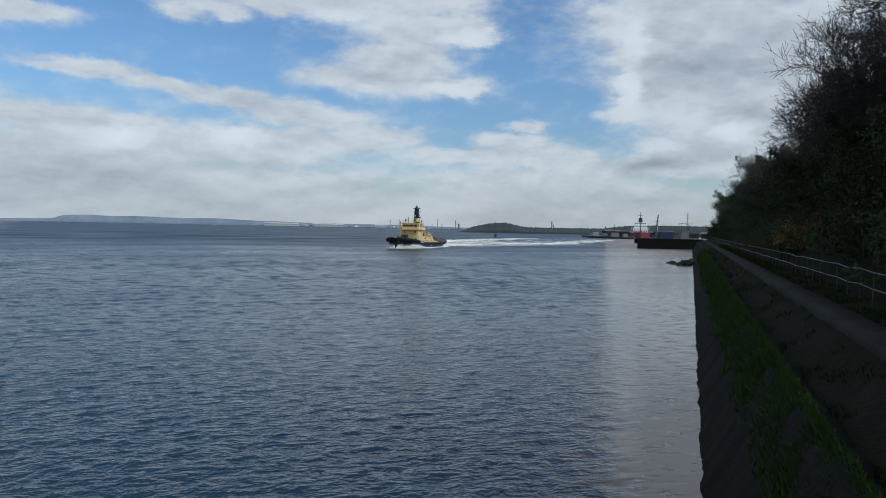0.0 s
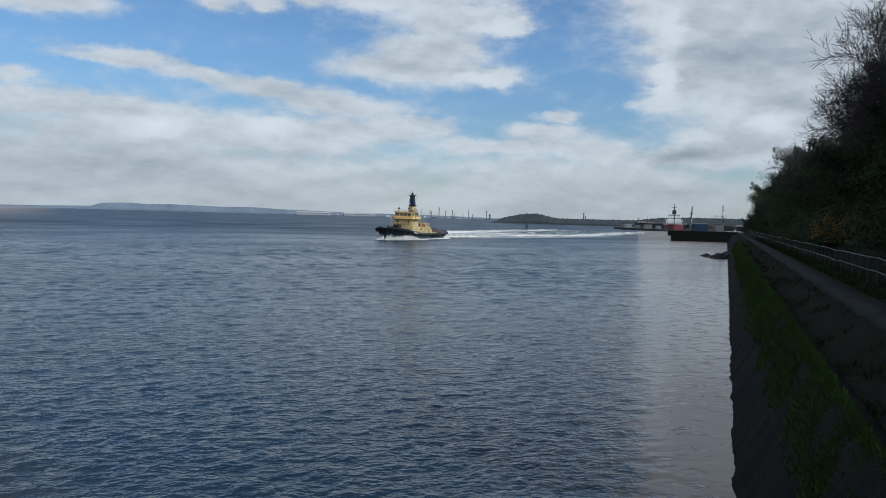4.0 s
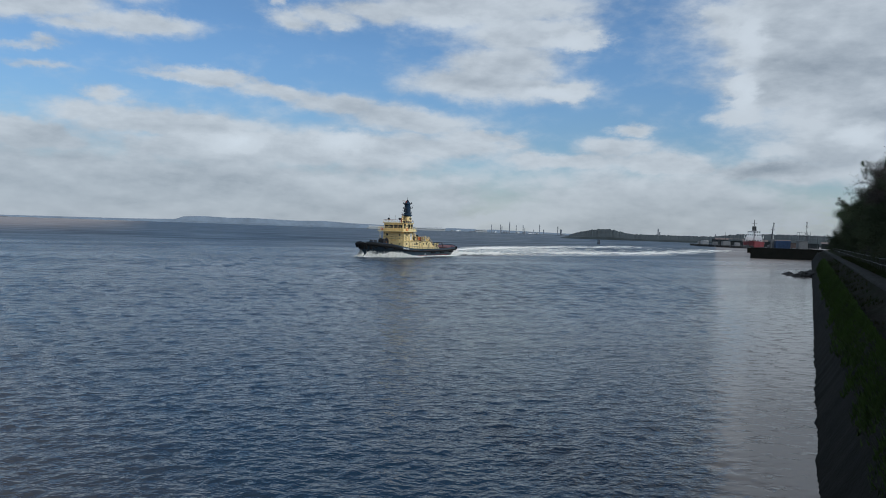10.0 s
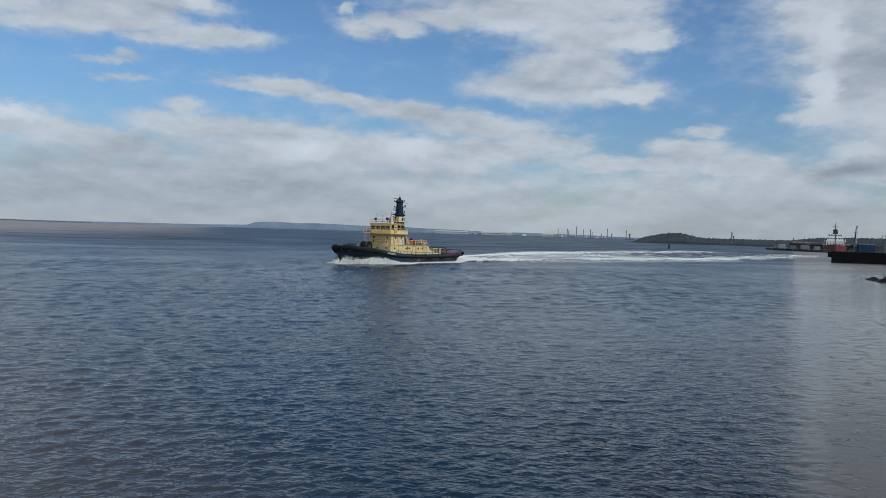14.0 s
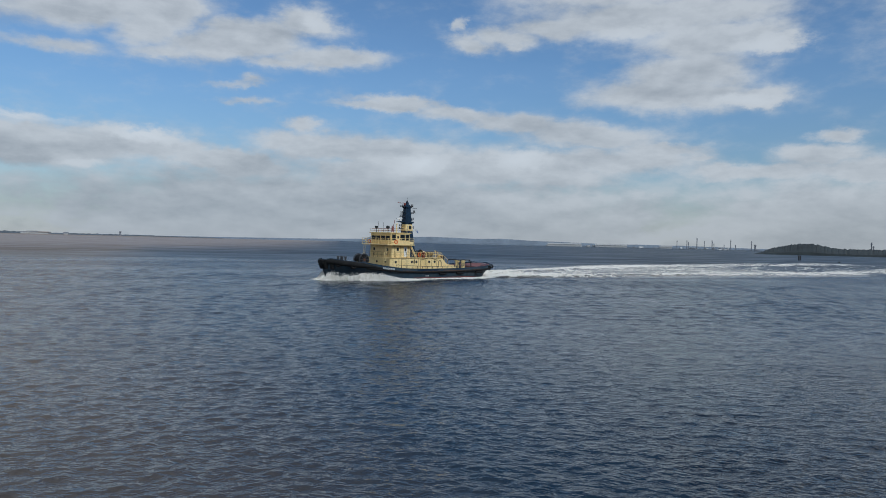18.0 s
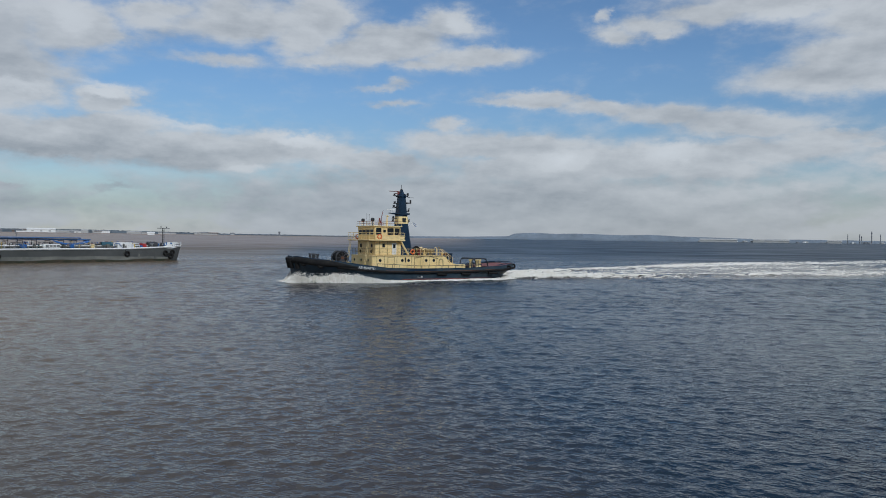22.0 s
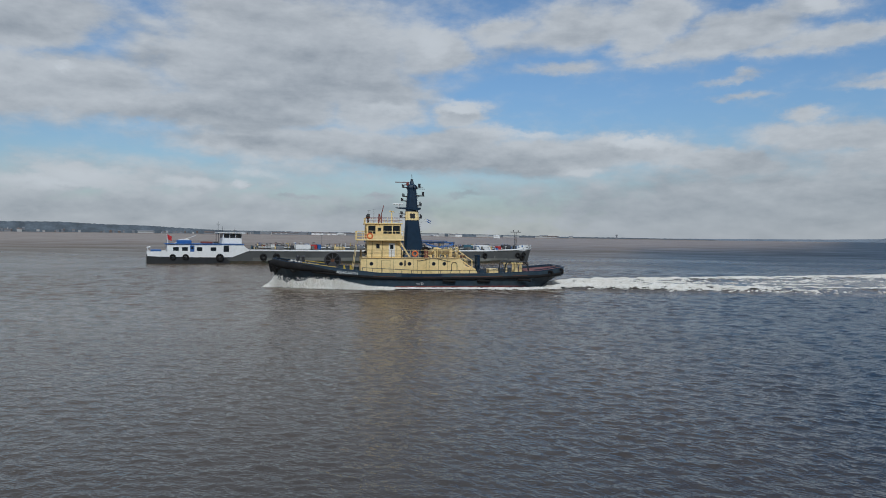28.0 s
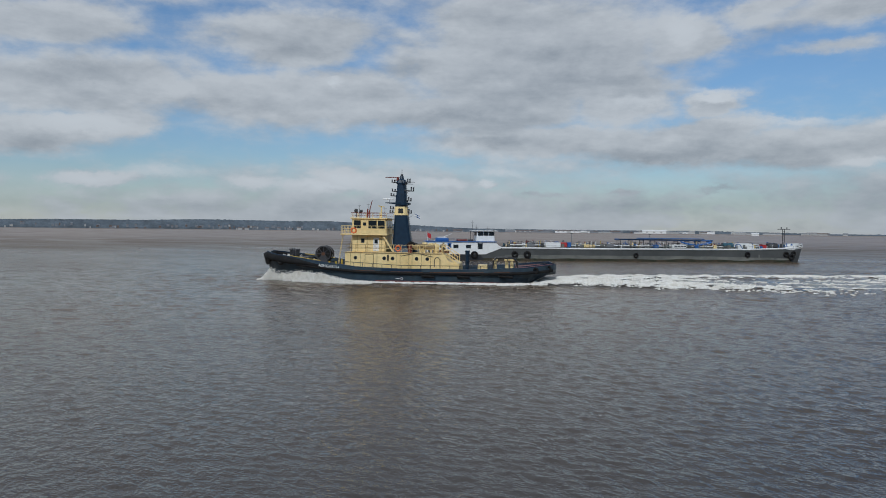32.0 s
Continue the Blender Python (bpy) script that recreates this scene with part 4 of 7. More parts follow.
shrub("gorse_bush", "gorse bush in yellow-orange flower beside the railing", gorse_leaf, shore(64, 8.8, 5.4), 2.4, 5, 60, 44)
for k, (s, p, w) in enumerate(((24, 8.2, 2.0), (30, 8.0, 2.4), (37, 8.6, 2.2), (44, 8.3, 2.0), (66, 8.0, 2.3), (80, 7.8, 2.4), (98, 7.6, 2.5))):
    shrub("bramble_bush", "dark green bramble bush on the bank behind the railing", ivy_leaf, shore(s, p, bank_height(s, p) - 0.1), w, 60 + k, 60, 40, 0.11)

# ---- far shores ----
def ridge(name, profile, dist, depth, mat, label, base=-0.5, steps=240, jag=0.0, seed=0):
    """Rising land along the horizon: (azimuth, height) at a distance, with a slope towards the water."""
    bm = B()
    lo, hi = profile[0][0], profile[-1][0]
    rows = []
    for k in range(steps + 1):
        az = lo + (hi - lo) * k / steps
        h = curve_at(profile, az)
        h = max(0.3, h + jag * noise.noise(Vector((az * 6.0, seed, 0))) + jag * 0.6 * noise.noise(Vector((az * 21.0, seed, 3))))
        rows.append([polar(az, dist, base), polar(az, dist + 4, h * 0.25), polar(az, dist + depth * 0.35, h * 0.7), polar(az, dist + depth * 0.6, h), polar(az, dist + depth, base)])
    loft(bm, rows, close=False)
    bmesh.ops.recalc_face_normals(bm, faces=bm.faces[:])
    return tagged(part(name, bm, mat), label, "land", kind="structure")


# hills, far fields and wooded hill: distance haze is put into the colours as blue
hazed_blue = far_material("hazed_far_hills", (0.19, 0.23, 0.28), 0.2, 0.006)
hazed_green = far_material("hazed_far_fields", (0.115, 0.14, 0.165), 0.4, 0.02)
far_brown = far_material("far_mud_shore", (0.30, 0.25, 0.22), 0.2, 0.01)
hazed_wood = far_material("wooded_hill", (0.034, 0.044, 0.046), 0.4, 0.03)
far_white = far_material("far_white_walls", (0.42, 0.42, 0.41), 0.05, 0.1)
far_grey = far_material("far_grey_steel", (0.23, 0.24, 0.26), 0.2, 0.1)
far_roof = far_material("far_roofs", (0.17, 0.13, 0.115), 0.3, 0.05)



def up(el, dist):
    """The height of what stands el degrees above the eye's level at a distance."""
    return 6.2 + math.tan(radians(el)) * dist


ridge("far_headland", [(a, up(e, 4700)) for a, e in ((-50, -0.02), (-40, 0.03), (-31.5, 0.09), (-28.3, 0.16), (-27.75, 0.38), (-26.3, 0.46), (-24.5, 0.40), (-23.0, 0.45), (-19.5, 0.36), (-17.5, 0.42), (-15.0, 0.31), (-12.5, 0.26), (-10, 0.2), (-6, 0.2), (-3.8, 0.19), (0, 0.12), (4, 0.05))], 4680, 60, hazed_blue, "low blue hazy headland across the estuary", jag=1.2)
ridge("wooded_hill", [(a, up(e, 1250)) for a, e in ((1.2, -0.25), (1.7, -0.1), (2.2, 0.15), (2.8, 0.30), (3.4, 0.42), (4.05, 0.54), (4.9, 0.56), (5.4, 0.46), (5.8, 0.36), (6.6, 0.22), (8.3, 0.22), (9.9, 0.22), (12.35, 0.24), (14.3, 0.5), (15.8, 0.55), (18.4, 0.55), (24, 0.5))], 1230, 120, hazed_wood, "dark wooded hill beyond the docks", jag=1.6, steps=400)
ridge("far_shore", [(a, up(e, 3300)) for a, e in ((-125, 0.5), (-110, 0.5), (-106.7, 0.56), (-101.3, 0.58), (-97.3, 0.70), (-94.5, 0.68), (-90.6, 0.64), (-87.5, 0.67), (-84.5, 0.54), (-82, 0.5), (-79.8, 0.38), (-76.3, 0.22), (-72, 0.2), (-67, 0.18), (-59.4, 0.2), (-54.3, 0.13), (-50.9, 0.06), (-47, 0.05), (-43.8, 0.03), (-39, -0.05))], 3270, 80, hazed_green, "low green and built-up far shore, hazed in its colour", jag=2.2, steps=500)
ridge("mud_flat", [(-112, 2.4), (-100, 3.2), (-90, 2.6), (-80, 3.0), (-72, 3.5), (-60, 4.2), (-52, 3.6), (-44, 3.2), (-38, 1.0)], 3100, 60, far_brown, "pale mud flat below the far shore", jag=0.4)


def shed(az, dist, w, h, d, z, wall_mat, roof_mat, label, name="shed"):
    """A long building with a low ridged roof, broadside to the water."""
    e = empty(name, label, "building", polar(az, dist, z), az + 90, "buildings on the far shore")
    bm = B()
    box(bm, -w / 2, w / 2, -d / 2, d / 2, -6, h)
    part("wall", bm, wall_mat, e)
    bm = B()
    o = 0.04 * d
    loft(bm, [[(x, -d / 2 - o, h), (x, 0, h + d * 0.16), (x, d / 2 + o, h), (x, 0, h + 0.02)] for x in (-w / 2 - o, w / 2 + o)])
    part("roof", bm, roof_mat, e)
    if w > 60:
        for x in (-0.3, 0.0, 0.3):
            bm = B()
            box(bm, w * x - 4, w * x + 4, -d / 2 - 0.6, -d / 2 + 0.3, -2, h * 0.55)
            part("door", bm, far_white, e)
    return e


bright_white = far_material("warehouse_white", (0.75, 0.75, 0.73), 0.05, 0.1)


def far_buildings():
    rng = random.Random(31)
    shed(-62.4, 3220, 98, 6.5, 30, 9, bright_white, bright_white, "long white warehouse on the far shore", "warehouse")
    shed(-59.7, 3220, 26, 6, 20, 9, far_white, far_white, "small white shed on the far shore")
    shed(-55.34, 3080, 26, 4, 30, 3.0, bright_white, bright_white, "white peaked tent roof on the mud shore", "tent")
    for az, w, h in ((-51.0, 36, 3), (-49.6, 16, 3), (-70.5, 34, 4), (-69.0, 46, 3.5), (-67.2, 30, 4), (-72.5, 40, 3.5), (-75.0, 30, 3), (-65.3, 40, 4), (-77.5, 36, 3), (-81.9, 60, 3.5)):
        shed(az, 3230, w, h, 30, rng.uniform(5, 9), rng.choice((far_white, far_grey, far_grey)), rng.choice((far_grey, far_roof)), "pale industrial shed on the far shore")
    for k in range(170):
        az = rng.choice((rng.uniform(-112, -86), rng.uniform(-86, -64)))
        w = rng.uniform(4, 11)
        shed(az, 3235 + rng.uniform(-3, 6), w, rng.uniform(1.6, 3.4), 9, rng.uniform(4, 11) + min(9.0, max(0.0, -84 - az)) * 1.3 * rng.random(), rng.choice((far_white, far_grey, far_roof, far_grey)), rng.choice((far_roof, far_grey)), "small house among trees on the far shore", "house")
    for k in range(34):
        az = rng.uniform(-74, -49)
        shed(az, 3225 + rng.uniform(-8, 8), rng.uniform(25, 85), rng.uniform(1.8, 3.6), 18, rng.uniform(5, 10), rng.choice((far_white, far_white, far_grey, bright_white)), rng.choice((far_grey, far_white, far_roof)), "long low industrial building on the far shore", "warehouse")
    for az in (-92.3, -91.4, -90.6, -89.9, -94.3, -93.8):
        shed(az, 3225, rng.uniform(12, 24), rng.uniform(3, 6), 14, rng.uniform(5, 9), rng.choice((far_white, far_grey)), far_roof, "white terrace of houses on the far shore", "house")
    # watch tower on the low shore
    e = empty("tower", "small dark tower on the low far shore", "tower", polar(-46.12, 3150), -46)
    bm = B()
    bar(bm, (0, 0, 0), (0, 0, 16), 4, 8, 3)
    part("shaft", bm, far_grey, e)
    bm = B()
    box(bm, -4.5, 4.5, -4.5, 4.5, 16, 21, 0.5)
    part("cabin", bm, far_grey, e)


far_buildings()


def refinery():
    rng = random.Random(17)

    def stack(az, el, r, dist=3900.0):
        e = empty("chimney", "tall thin refinery chimney across the water", "chimney", polar(az, dist), az, "refinery chimneys")
        h = up(el, dist)
        bm = B()
        bar(bm, (0, 0, 0), (0, 0, h), r * 1.25, 8, r)
        part("shaft", bm, far_grey, e)
        bm = B()
        bar(bm, (0, 0, h * 0.82), (0, 0, h * 0.86), r * 1.7, 8)
        part("platform", bm, far_grey, e)

    for az, el, r in ((-4.21, 0.6, 1.4), (-3.5, 0.62, 1.6), (-3.39, 0.5, 1.6), (-2.79, 0.82, 2.0), (-2.27, 0.61, 1.5), (-1.73, 0.63, 1.8), (-1.6, 0.42, 1.4), (-0.9, 0.34, 1.4), (-0.45, 0.72, 1.6), (-0.12, 0.34, 2.0), (0.96, 0.65, 1.8), (1.21, 0.39, 4.0), (8.5, 0.7, 2.6), (8.62, 0.45, 2.6), (12.6, 0.42, 1.6)):
        stack(az, el, r)
    for k in range(46):
        az = rng.uniform(-14.0, 1.8)
        e = empty("storage_tank", "pale round storage tank at the refinery", "tank", polar(az, 3880 + rng.uniform(-30, 30)), az, "refinery tanks")
        r, h = rng.uniform(5, 13), rng.uniform(5, 11)
        mat = rng.choice((far_white, bright_white, far_grey))
        bm = B()
        bar(bm, (0, 0, -1), (0, 0, h), r, 14)
        part("shell", bm, mat, e)
        bm = B()
        bar(bm, (0, 0, h), (0, 0, h + r * 0.18), r * 1.01, 14, r * 0.2)
        part("roof", bm, mat, e)
    for az, w in ((-13.2, 90), (-12.2, 120), (-9.4, 110), (-8.3, 60), (-5.0, 60)):
        shed(az, 3850, w, 10, 40, 3, far_white, far_white, "long white tank-farm building across the estuary", "warehouse")
    ridge("refinery_shore", [(-16, 1.5), (-12, 4), (-4, 5), (1.6, 5), (3, 2)], 3800, 90, hazed_green, "low shore below the refinery", jag=0.8)


refinery()

# ---- docks beyond the sea wall ----
dock_blue = material("container_paint", (0.02, 0.05, 0.12), 0.6, spread=0.3)
dock_grey = material("cabin_paint", (0.17, 0.17, 0.17), 0.6, spread=0.2)
ship_red = material("ship_red_paint", (0.15, 0.02, 0.024), 0.6, spread=0.2)


def make_docks():
    bm = B()
    loft(bm, [[(74, 276, z), (99, 276, z), (112, 330, z), (93, 330, z)] for z in (-3, 3.7)])
    tagged(part("quay_wall", bm, masonry), "dark stone quay wall standing in the water", "quay", kind="structure")
    bm = B()
    box(bm, 73.9, 99, 275.9, 276.6, 3.7, 3.95, 0.04)
    tagged(part("coping", bm, concrete), "pale concrete coping along the quay edge", "kerb", kind="structure")
    # container
    e = empty("shipping_container", "blue shipping container on the quay", "container", (87.2, 284, 3.7), 90)
    bm = B()
    box(bm, -2.6, 2.6, -1.3, 1.3, 0.05, 3.0, 0.05)
    part("body", bm, dock_blue, e)
    for k in range(16):
        bm = B()
        box(bm, -2.5 + k * 0.33, -2.38 + k * 0.33, -1.34, -1.3, 0.2, 2.85)
        part("rib", bm, dock_blue, e)
    # control cabin with mast
    e = empty("signal_cabin", "pale grey signal cabin with a lattice mast on the quay", "cabin", (93.8, 283, 3.7), 90)
    bm = B()
    box(bm, -1.6, 1.6, -1.5, 1.5, 0, 3.1, 0.06)
    part("wall", bm, dock_grey, e)
    bm = B()
    box(bm, -1.75, 1.75, -1.65, 1.65, 3.1, 3.25, 0.03)
    part("roof", bm, steel, e)
    bm = B()
    for x in (-1.4, 1.4):
        for y in (-1.3, 1.3):
            bar(bm, (x, y, 3.2), (x, y, 6.3), 0.06, 5)
    for z in (5.0, 6.2):
        tube(bm, [(-1.4, -1.3, z), (1.4, -1.3, z), (1.4, 1.3, z), (-1.4, 1.3, z), (-1.4, -1.3, z)], 0.05, 5)
    part("platform_frame", bm, dark_steel, e)
    bm = B()
    box(bm, -1.5, 1.5, -1.4, 1.4, 4.85, 4.98)
    part("platform", bm, dark_steel, e)
    bm = B()
    for x, y in ((1.3, 0.15), (1.6, 0.15), (1.45, -0.12)):
        bar(bm, (x, y, 0), (x, y, 10.2), 0.05, 5)
    for k in range(22):
        bar(bm, (1.3, 0.15, k * 0.46), (1.6, 0.15, k * 0.46 + 0.46), 0.03, 4)
    part("lattice_mast", bm, dark_steel, e)
    bm = B()
    bar(bm, (0.9, 0, 8.4), (2.1, 0, 8.4), 0.05, 5)
    part("crossarm", bm, dark_steel, e)
    # white flagpole and crane jib behind
    e = empty("flagpole", "slender white pole with stays on the quay", "pole", (84.2, 285, 3.7), 90)
    bm = B()
    bar(bm, (0, 0, 0), (0, 0, 9.5), 0.16, 7, 0.06)
    part("pole", bm, white_paint, e)
    bm = B()
    box(bm, -0.55, 0.55, -0.5, 0.5, 0, 3.6, 0.05)
    part("locker", bm, dock_grey, e)
    e = empty("dock_crane", "dark slim dock crane behind the quay", "crane", polar(16.42, 520, 0), 90)
    bm = B()
    box(bm, -2.5, 2.5, -2.5, 2.5, -1, 4, 0.2)
    part("base", bm, dark_steel, e)
    bm = B()
    bar(bm, (-0.6, 0, 4), (0.5, 0, 18.6), 0.7, 6, 0.4)
    part("jib", bm, dark_steel, e)
    for z in (8, 11, 14):
        bm = B()
        bar(bm, (-1.2, 0, z), (1.2, 0, z), 0.2, 5)
        part("strut", bm, dark_steel, e)


make_docks()


def moored_ship():
    """A coaster seen end-on beyond the quay."""
    e = empty("moored_ship", "red-hulled ship with white superstructure moored in the docks", "ship", polar(15.2, 800), 195)
    e.scale = (1.6, 1.6, 1.6)
    bm = B()
    rows = []
    for x, b in ((-24, 5.0), (-22, 6.2), (0, 6.4), (14, 6.0), (20, 3.6), (24, 0.4)):
        z = 3.0 + 0.05 * max(0, x - 5)
        rows.append([(x, -b * 0.9, -1), (x, -b, z), (x, b, z), (x, b * 0.9, -1)])
    loft(bm, rows)
    part("hull", bm, ship_red, e)
    for k, (x0, x1, w, z0, z1) in enumerate(((-22, -8, 5.0, 3.0, 6.6), (-21, -10, 4.4, 6.6, 8.6), (-20, -12, 4.0, 8.6, 10.6))):
        bm = B()
        box(bm, x0, x1, -w, w, z0, z1, 0.15)
        tier = part("superstructure", bm, white_paint, e)
        for j in range(6):
            y = -w + 0.9 + j * (2 * w - 1.8) / 5
            bm = B()
            box(bm, x1 - 0.05, x1 + 0.04, y - 0.35, y + 0.35, z0 + 0.9, z0 + 1.6)
            part("window", bm, glass, tier)
    bm = B()
    box(bm, -21, -17.5, -1.4, 1.4, 10.6, 13.6, 0.2, (0.3, 0.2))
    part("funnel", bm, black_paint, e)
    bm = B()
    bar(bm, (-15, 0, 10.6), (-15, 0, 18), 0.35, 6, 0.15)
    bar(bm, (-15, -1.8, 15.2), (-15, 1.8, 15.2), 0.14, 5)
    part("mast", bm, black_paint, e)
    for y in (-5.6, 5.6):
        bm = B()
        tube(bm, [(-20, y, 7.6), (-4, y, 5.6), (18, y, 6.0)], 0.12, 5)
        part("rail", bm, white_paint, e)
    bm = B()
    bar(bm, (8, 0, 4), (8, 0, 12), 0.3, 6, 0.2)
    part("foremast", bm, dark_steel, e)


moored_ship()


def small_boat(az, dist, length, heading, seed):
    rng = random.Random(seed)
    e = empty("workboat", "dark workboat with a pale cabin moored at the docks", "boat", polar(az, dist), heading, "boats at the docks")
    h = length / 2
    bm = B()
    loft(bm, [[(x * h, -b * h * 0.28, -0.6), (x * h, -b * h * 0.33, z), (x * h, b * h * 0.33, z), (x * h, b * h * 0.28, -0.6)] for x, b, z in ((-1, 0.8, 1.8), (-0.5, 1, 1.7), (0.4, 0.95, 1.9), (0.8, 0.5, 2.3), (1, 0.05, 2.6))])
    part("hull", bm, black_paint, e)
    bm = B()
    box(bm, -h * 0.5, h * 0.1, -h * 0.22, h * 0.22, 1.7, 4.4 + rng.random(), 0.1, (0.2, 0.15))
    part("cabin", bm, rng.choice((dock_grey, steel, dock_grey)), e)
    bm = B()
    box(bm, h * 0.02, h * 0.1, -h * 0.18, h * 0.18, 3.3, 4.0)
    part("window", bm, glass, e)
    bm = B()
    bar(bm, (-h * 0.2, 0, 4), (-h * 0.2, 0, 8), 0.1, 5, 0.05)
    part("mast", bm, dark_steel, e)


for k, (az, dist, length, heading) in enumerate(((12.0, 700, 20, 80), (12.7, 690, 16, 100), (13.5, 660, 22, 90), (14.2, 640, 14, 85), (11.6, 720, 12, 95))):
    small_boat(az, dist, length, heading, k)
bm = B()
box(bm, -28, 28, -4, 4, -2, 1.9, 0.1)
jetty = part("jetty", bm, rock)
jetty.matrix_world = Matrix.Translation(polar(13.0, 735)) @ pose(0, 0, 0, 0, 0, -8)
tagged(jetty, "low dark jetty in front of the docks", "jetty", kind="structure")
bm = B()
box(bm, -40, 90, -20, 20, -2, 2.6, 0.3)
dock_ground = part("dock_ground", bm, earth)
dock_ground.matrix_world = Matrix.Translation(polar(20.5, 430)) @ pose(0, 0, 0, 0, 0, -25)
tagged(dock_ground, "low dark dockside ground", "ground", kind="structure")
for k in range(16):
    rr = random.Random(300 + k)
    az = 12.5 + 8 * rr.random()
    shed(az, 900 + 60 * rr.random(), rr.uniform(10, 30), rr.uniform(2, 4.5), 12, 2.5, rr.choice((hazed_wood, far_roof, hazed_wood)), rr.choice((far_roof, hazed_wood)), "low dock shed beyond the moored ships", "dock_shed")


def dock_poles():
    rng = random.Random(52)
    for k in range(18):
        az, dist, h = rng.uniform(11.4, 19.5), rng.uniform(620, 860), rng.uniform(6, 15)
        e = empty("lamp_post", "thin dark lighting pole at the docks", "pole", polar(az, dist), az, "poles at the docks")
        bm = B()
        bar(bm, (0, 0, -1), (0, 0, h), 0.22, 5, 0.12)
        part("shaft", bm, dark_steel, e)
        bm = B()
        bar(bm, (-0.9, 0, h), (0.9, 0, h), 0.14, 5)
        part("crossarm", bm, dark_steel, e)


dock_poles()


def beacon():
    e = empty("mooring_dolphin", "dark timber mooring dolphin of three piles in the river", "dolphin", polar(4.17, 538), 4)
    for x, y, h in ((-0.9, 0, 3.2), (0.9, 0.2, 2.9), (0.1, 1.0, 3.3)):
        bm = B()
        bar(bm, (x * 1.2, y, -1.5), (x, y, h), 0.32, 7, 0.28)
        part("pile", bm, bark, e)
    bm = B()
    box(bm, -1.2, 1.2, -0.3, 1.2, 1.5, 1.9, 0.05)
    part("cap_beam", bm, bark, e)
    e = empty("buoy", "small dark buoy floating in the river", "buoy", polar(6.6, 480), 0)
    bm = B()
    bar(bm, (0, 0, -0.3), (0, 0, 0.5), 0.8, 9, 0.5)
    part("float", bm, black_paint, e)
    bm = B()
    bar(bm, (0, 0, 0.5), (0, 0, 0.9), 0.15, 6)
    part("top_mark", bm, black_paint, e)


beacon()


def boulders():
    rng = random.Random(77)
    for k in range(26):
        t = rng.random()
        at = shore(152 + rng.uniform(-5, 5), 0.9 - 5.2 * t ** 0.9, rng.uniform(-0.25, 0.1) + 0.9 * (1 - t) - 0.3)
        bm = B()
        bmesh.ops.create_icosphere(bm, subdivisions=2, radius=rng.uniform(0.35, 0.95))
        for v in bm.verts:
            v.co *= 1 + 0.5 * noise.noise(v.co * 1.3 + Vector((k * 3.1, 0, 0))) + 0.25 * noise.noise(v.co * 3.4 + Vector((0, k * 2.3, 0)))
            v.co.z *= 0.6
        o = part("boulder", bm, rock)
        o.location = at
        tagged(o, "dark wet boulder at the water's edge", "boulder", "", "")
        o["group"] = "boulders below the sea wall"


boulders()

# ---- tugboat ----
tug = empty("tugboat", "navy-hulled tugboat with cream deckhouse under way", "tugboat")
SHEER = [(-18.2, 2.4), (-17, 2.28), (-14, 1.95), (-8, 1.68), (0, 1.62), (5, 1.75), (9, 2.2), (12.6, 2.72), (15.5, 3.02), (17.45, 3.35)]
BEAM = [(-18.2, 1.2), (-17.8, 2.4), (-16.8, 3.6), (-14.5, 4.55), (-10, 4.9), (8, 4.9), (11, 4.7), (13.5, 4.2), (15.6, 3.2), (16.75, 1.9), (17.25, 0.9)]
WATERBEAM = [(-17.2, 0.4), (-15, 3.0), (-12, 4.2), (-8, 4.7), (5, 4.7), (9, 4.1), (12.5, 3.1), (15.4, 1.6), (17.2, 0.4)]


def sheer(x):
    return curve_at(SHEER, x)


def beam(x):
    return curve_at(BEAM, x)


def hull_rows(xs, low=-1.0):
    rows = []
    for x in xs:
        z, b = sheer(x), beam(x)
        w = min(curve_at(WATERBEAM, x), b)
        c = wave(x, 12, 17) * 0.6
        lift = 2.15 * wave(-x, 12.0, 18.2)  # the counter rises towards the stern
        side = [(x - c, w * 0.6, low + lift), (x - c * 0.7, w * 0.9 + b * 0.1, max(0.0, low + lift + 0.15)), (x - c * 0.4, w * 0.5 + b * 0.5, max(z * 0.42, low + lift + 0.3)), (x, b, z * 0.74), (x, b - 0.03, z), (x, b - 0.22, z), (x, b - 0.24, z - 0.75), (x, 0, z - 0.70)]
        rows.append([(p, -q, r) for p, q, r in side] + [(p, q, r) for p, q, r in side[::-1]])
    return rows


def along_hull(x0, x1, y_out, z_of, steps=30, side=1):
    return [(x, side * (beam(x) + y_out), z_of(x)) for x in np.linspace(x0, x1, steps)]


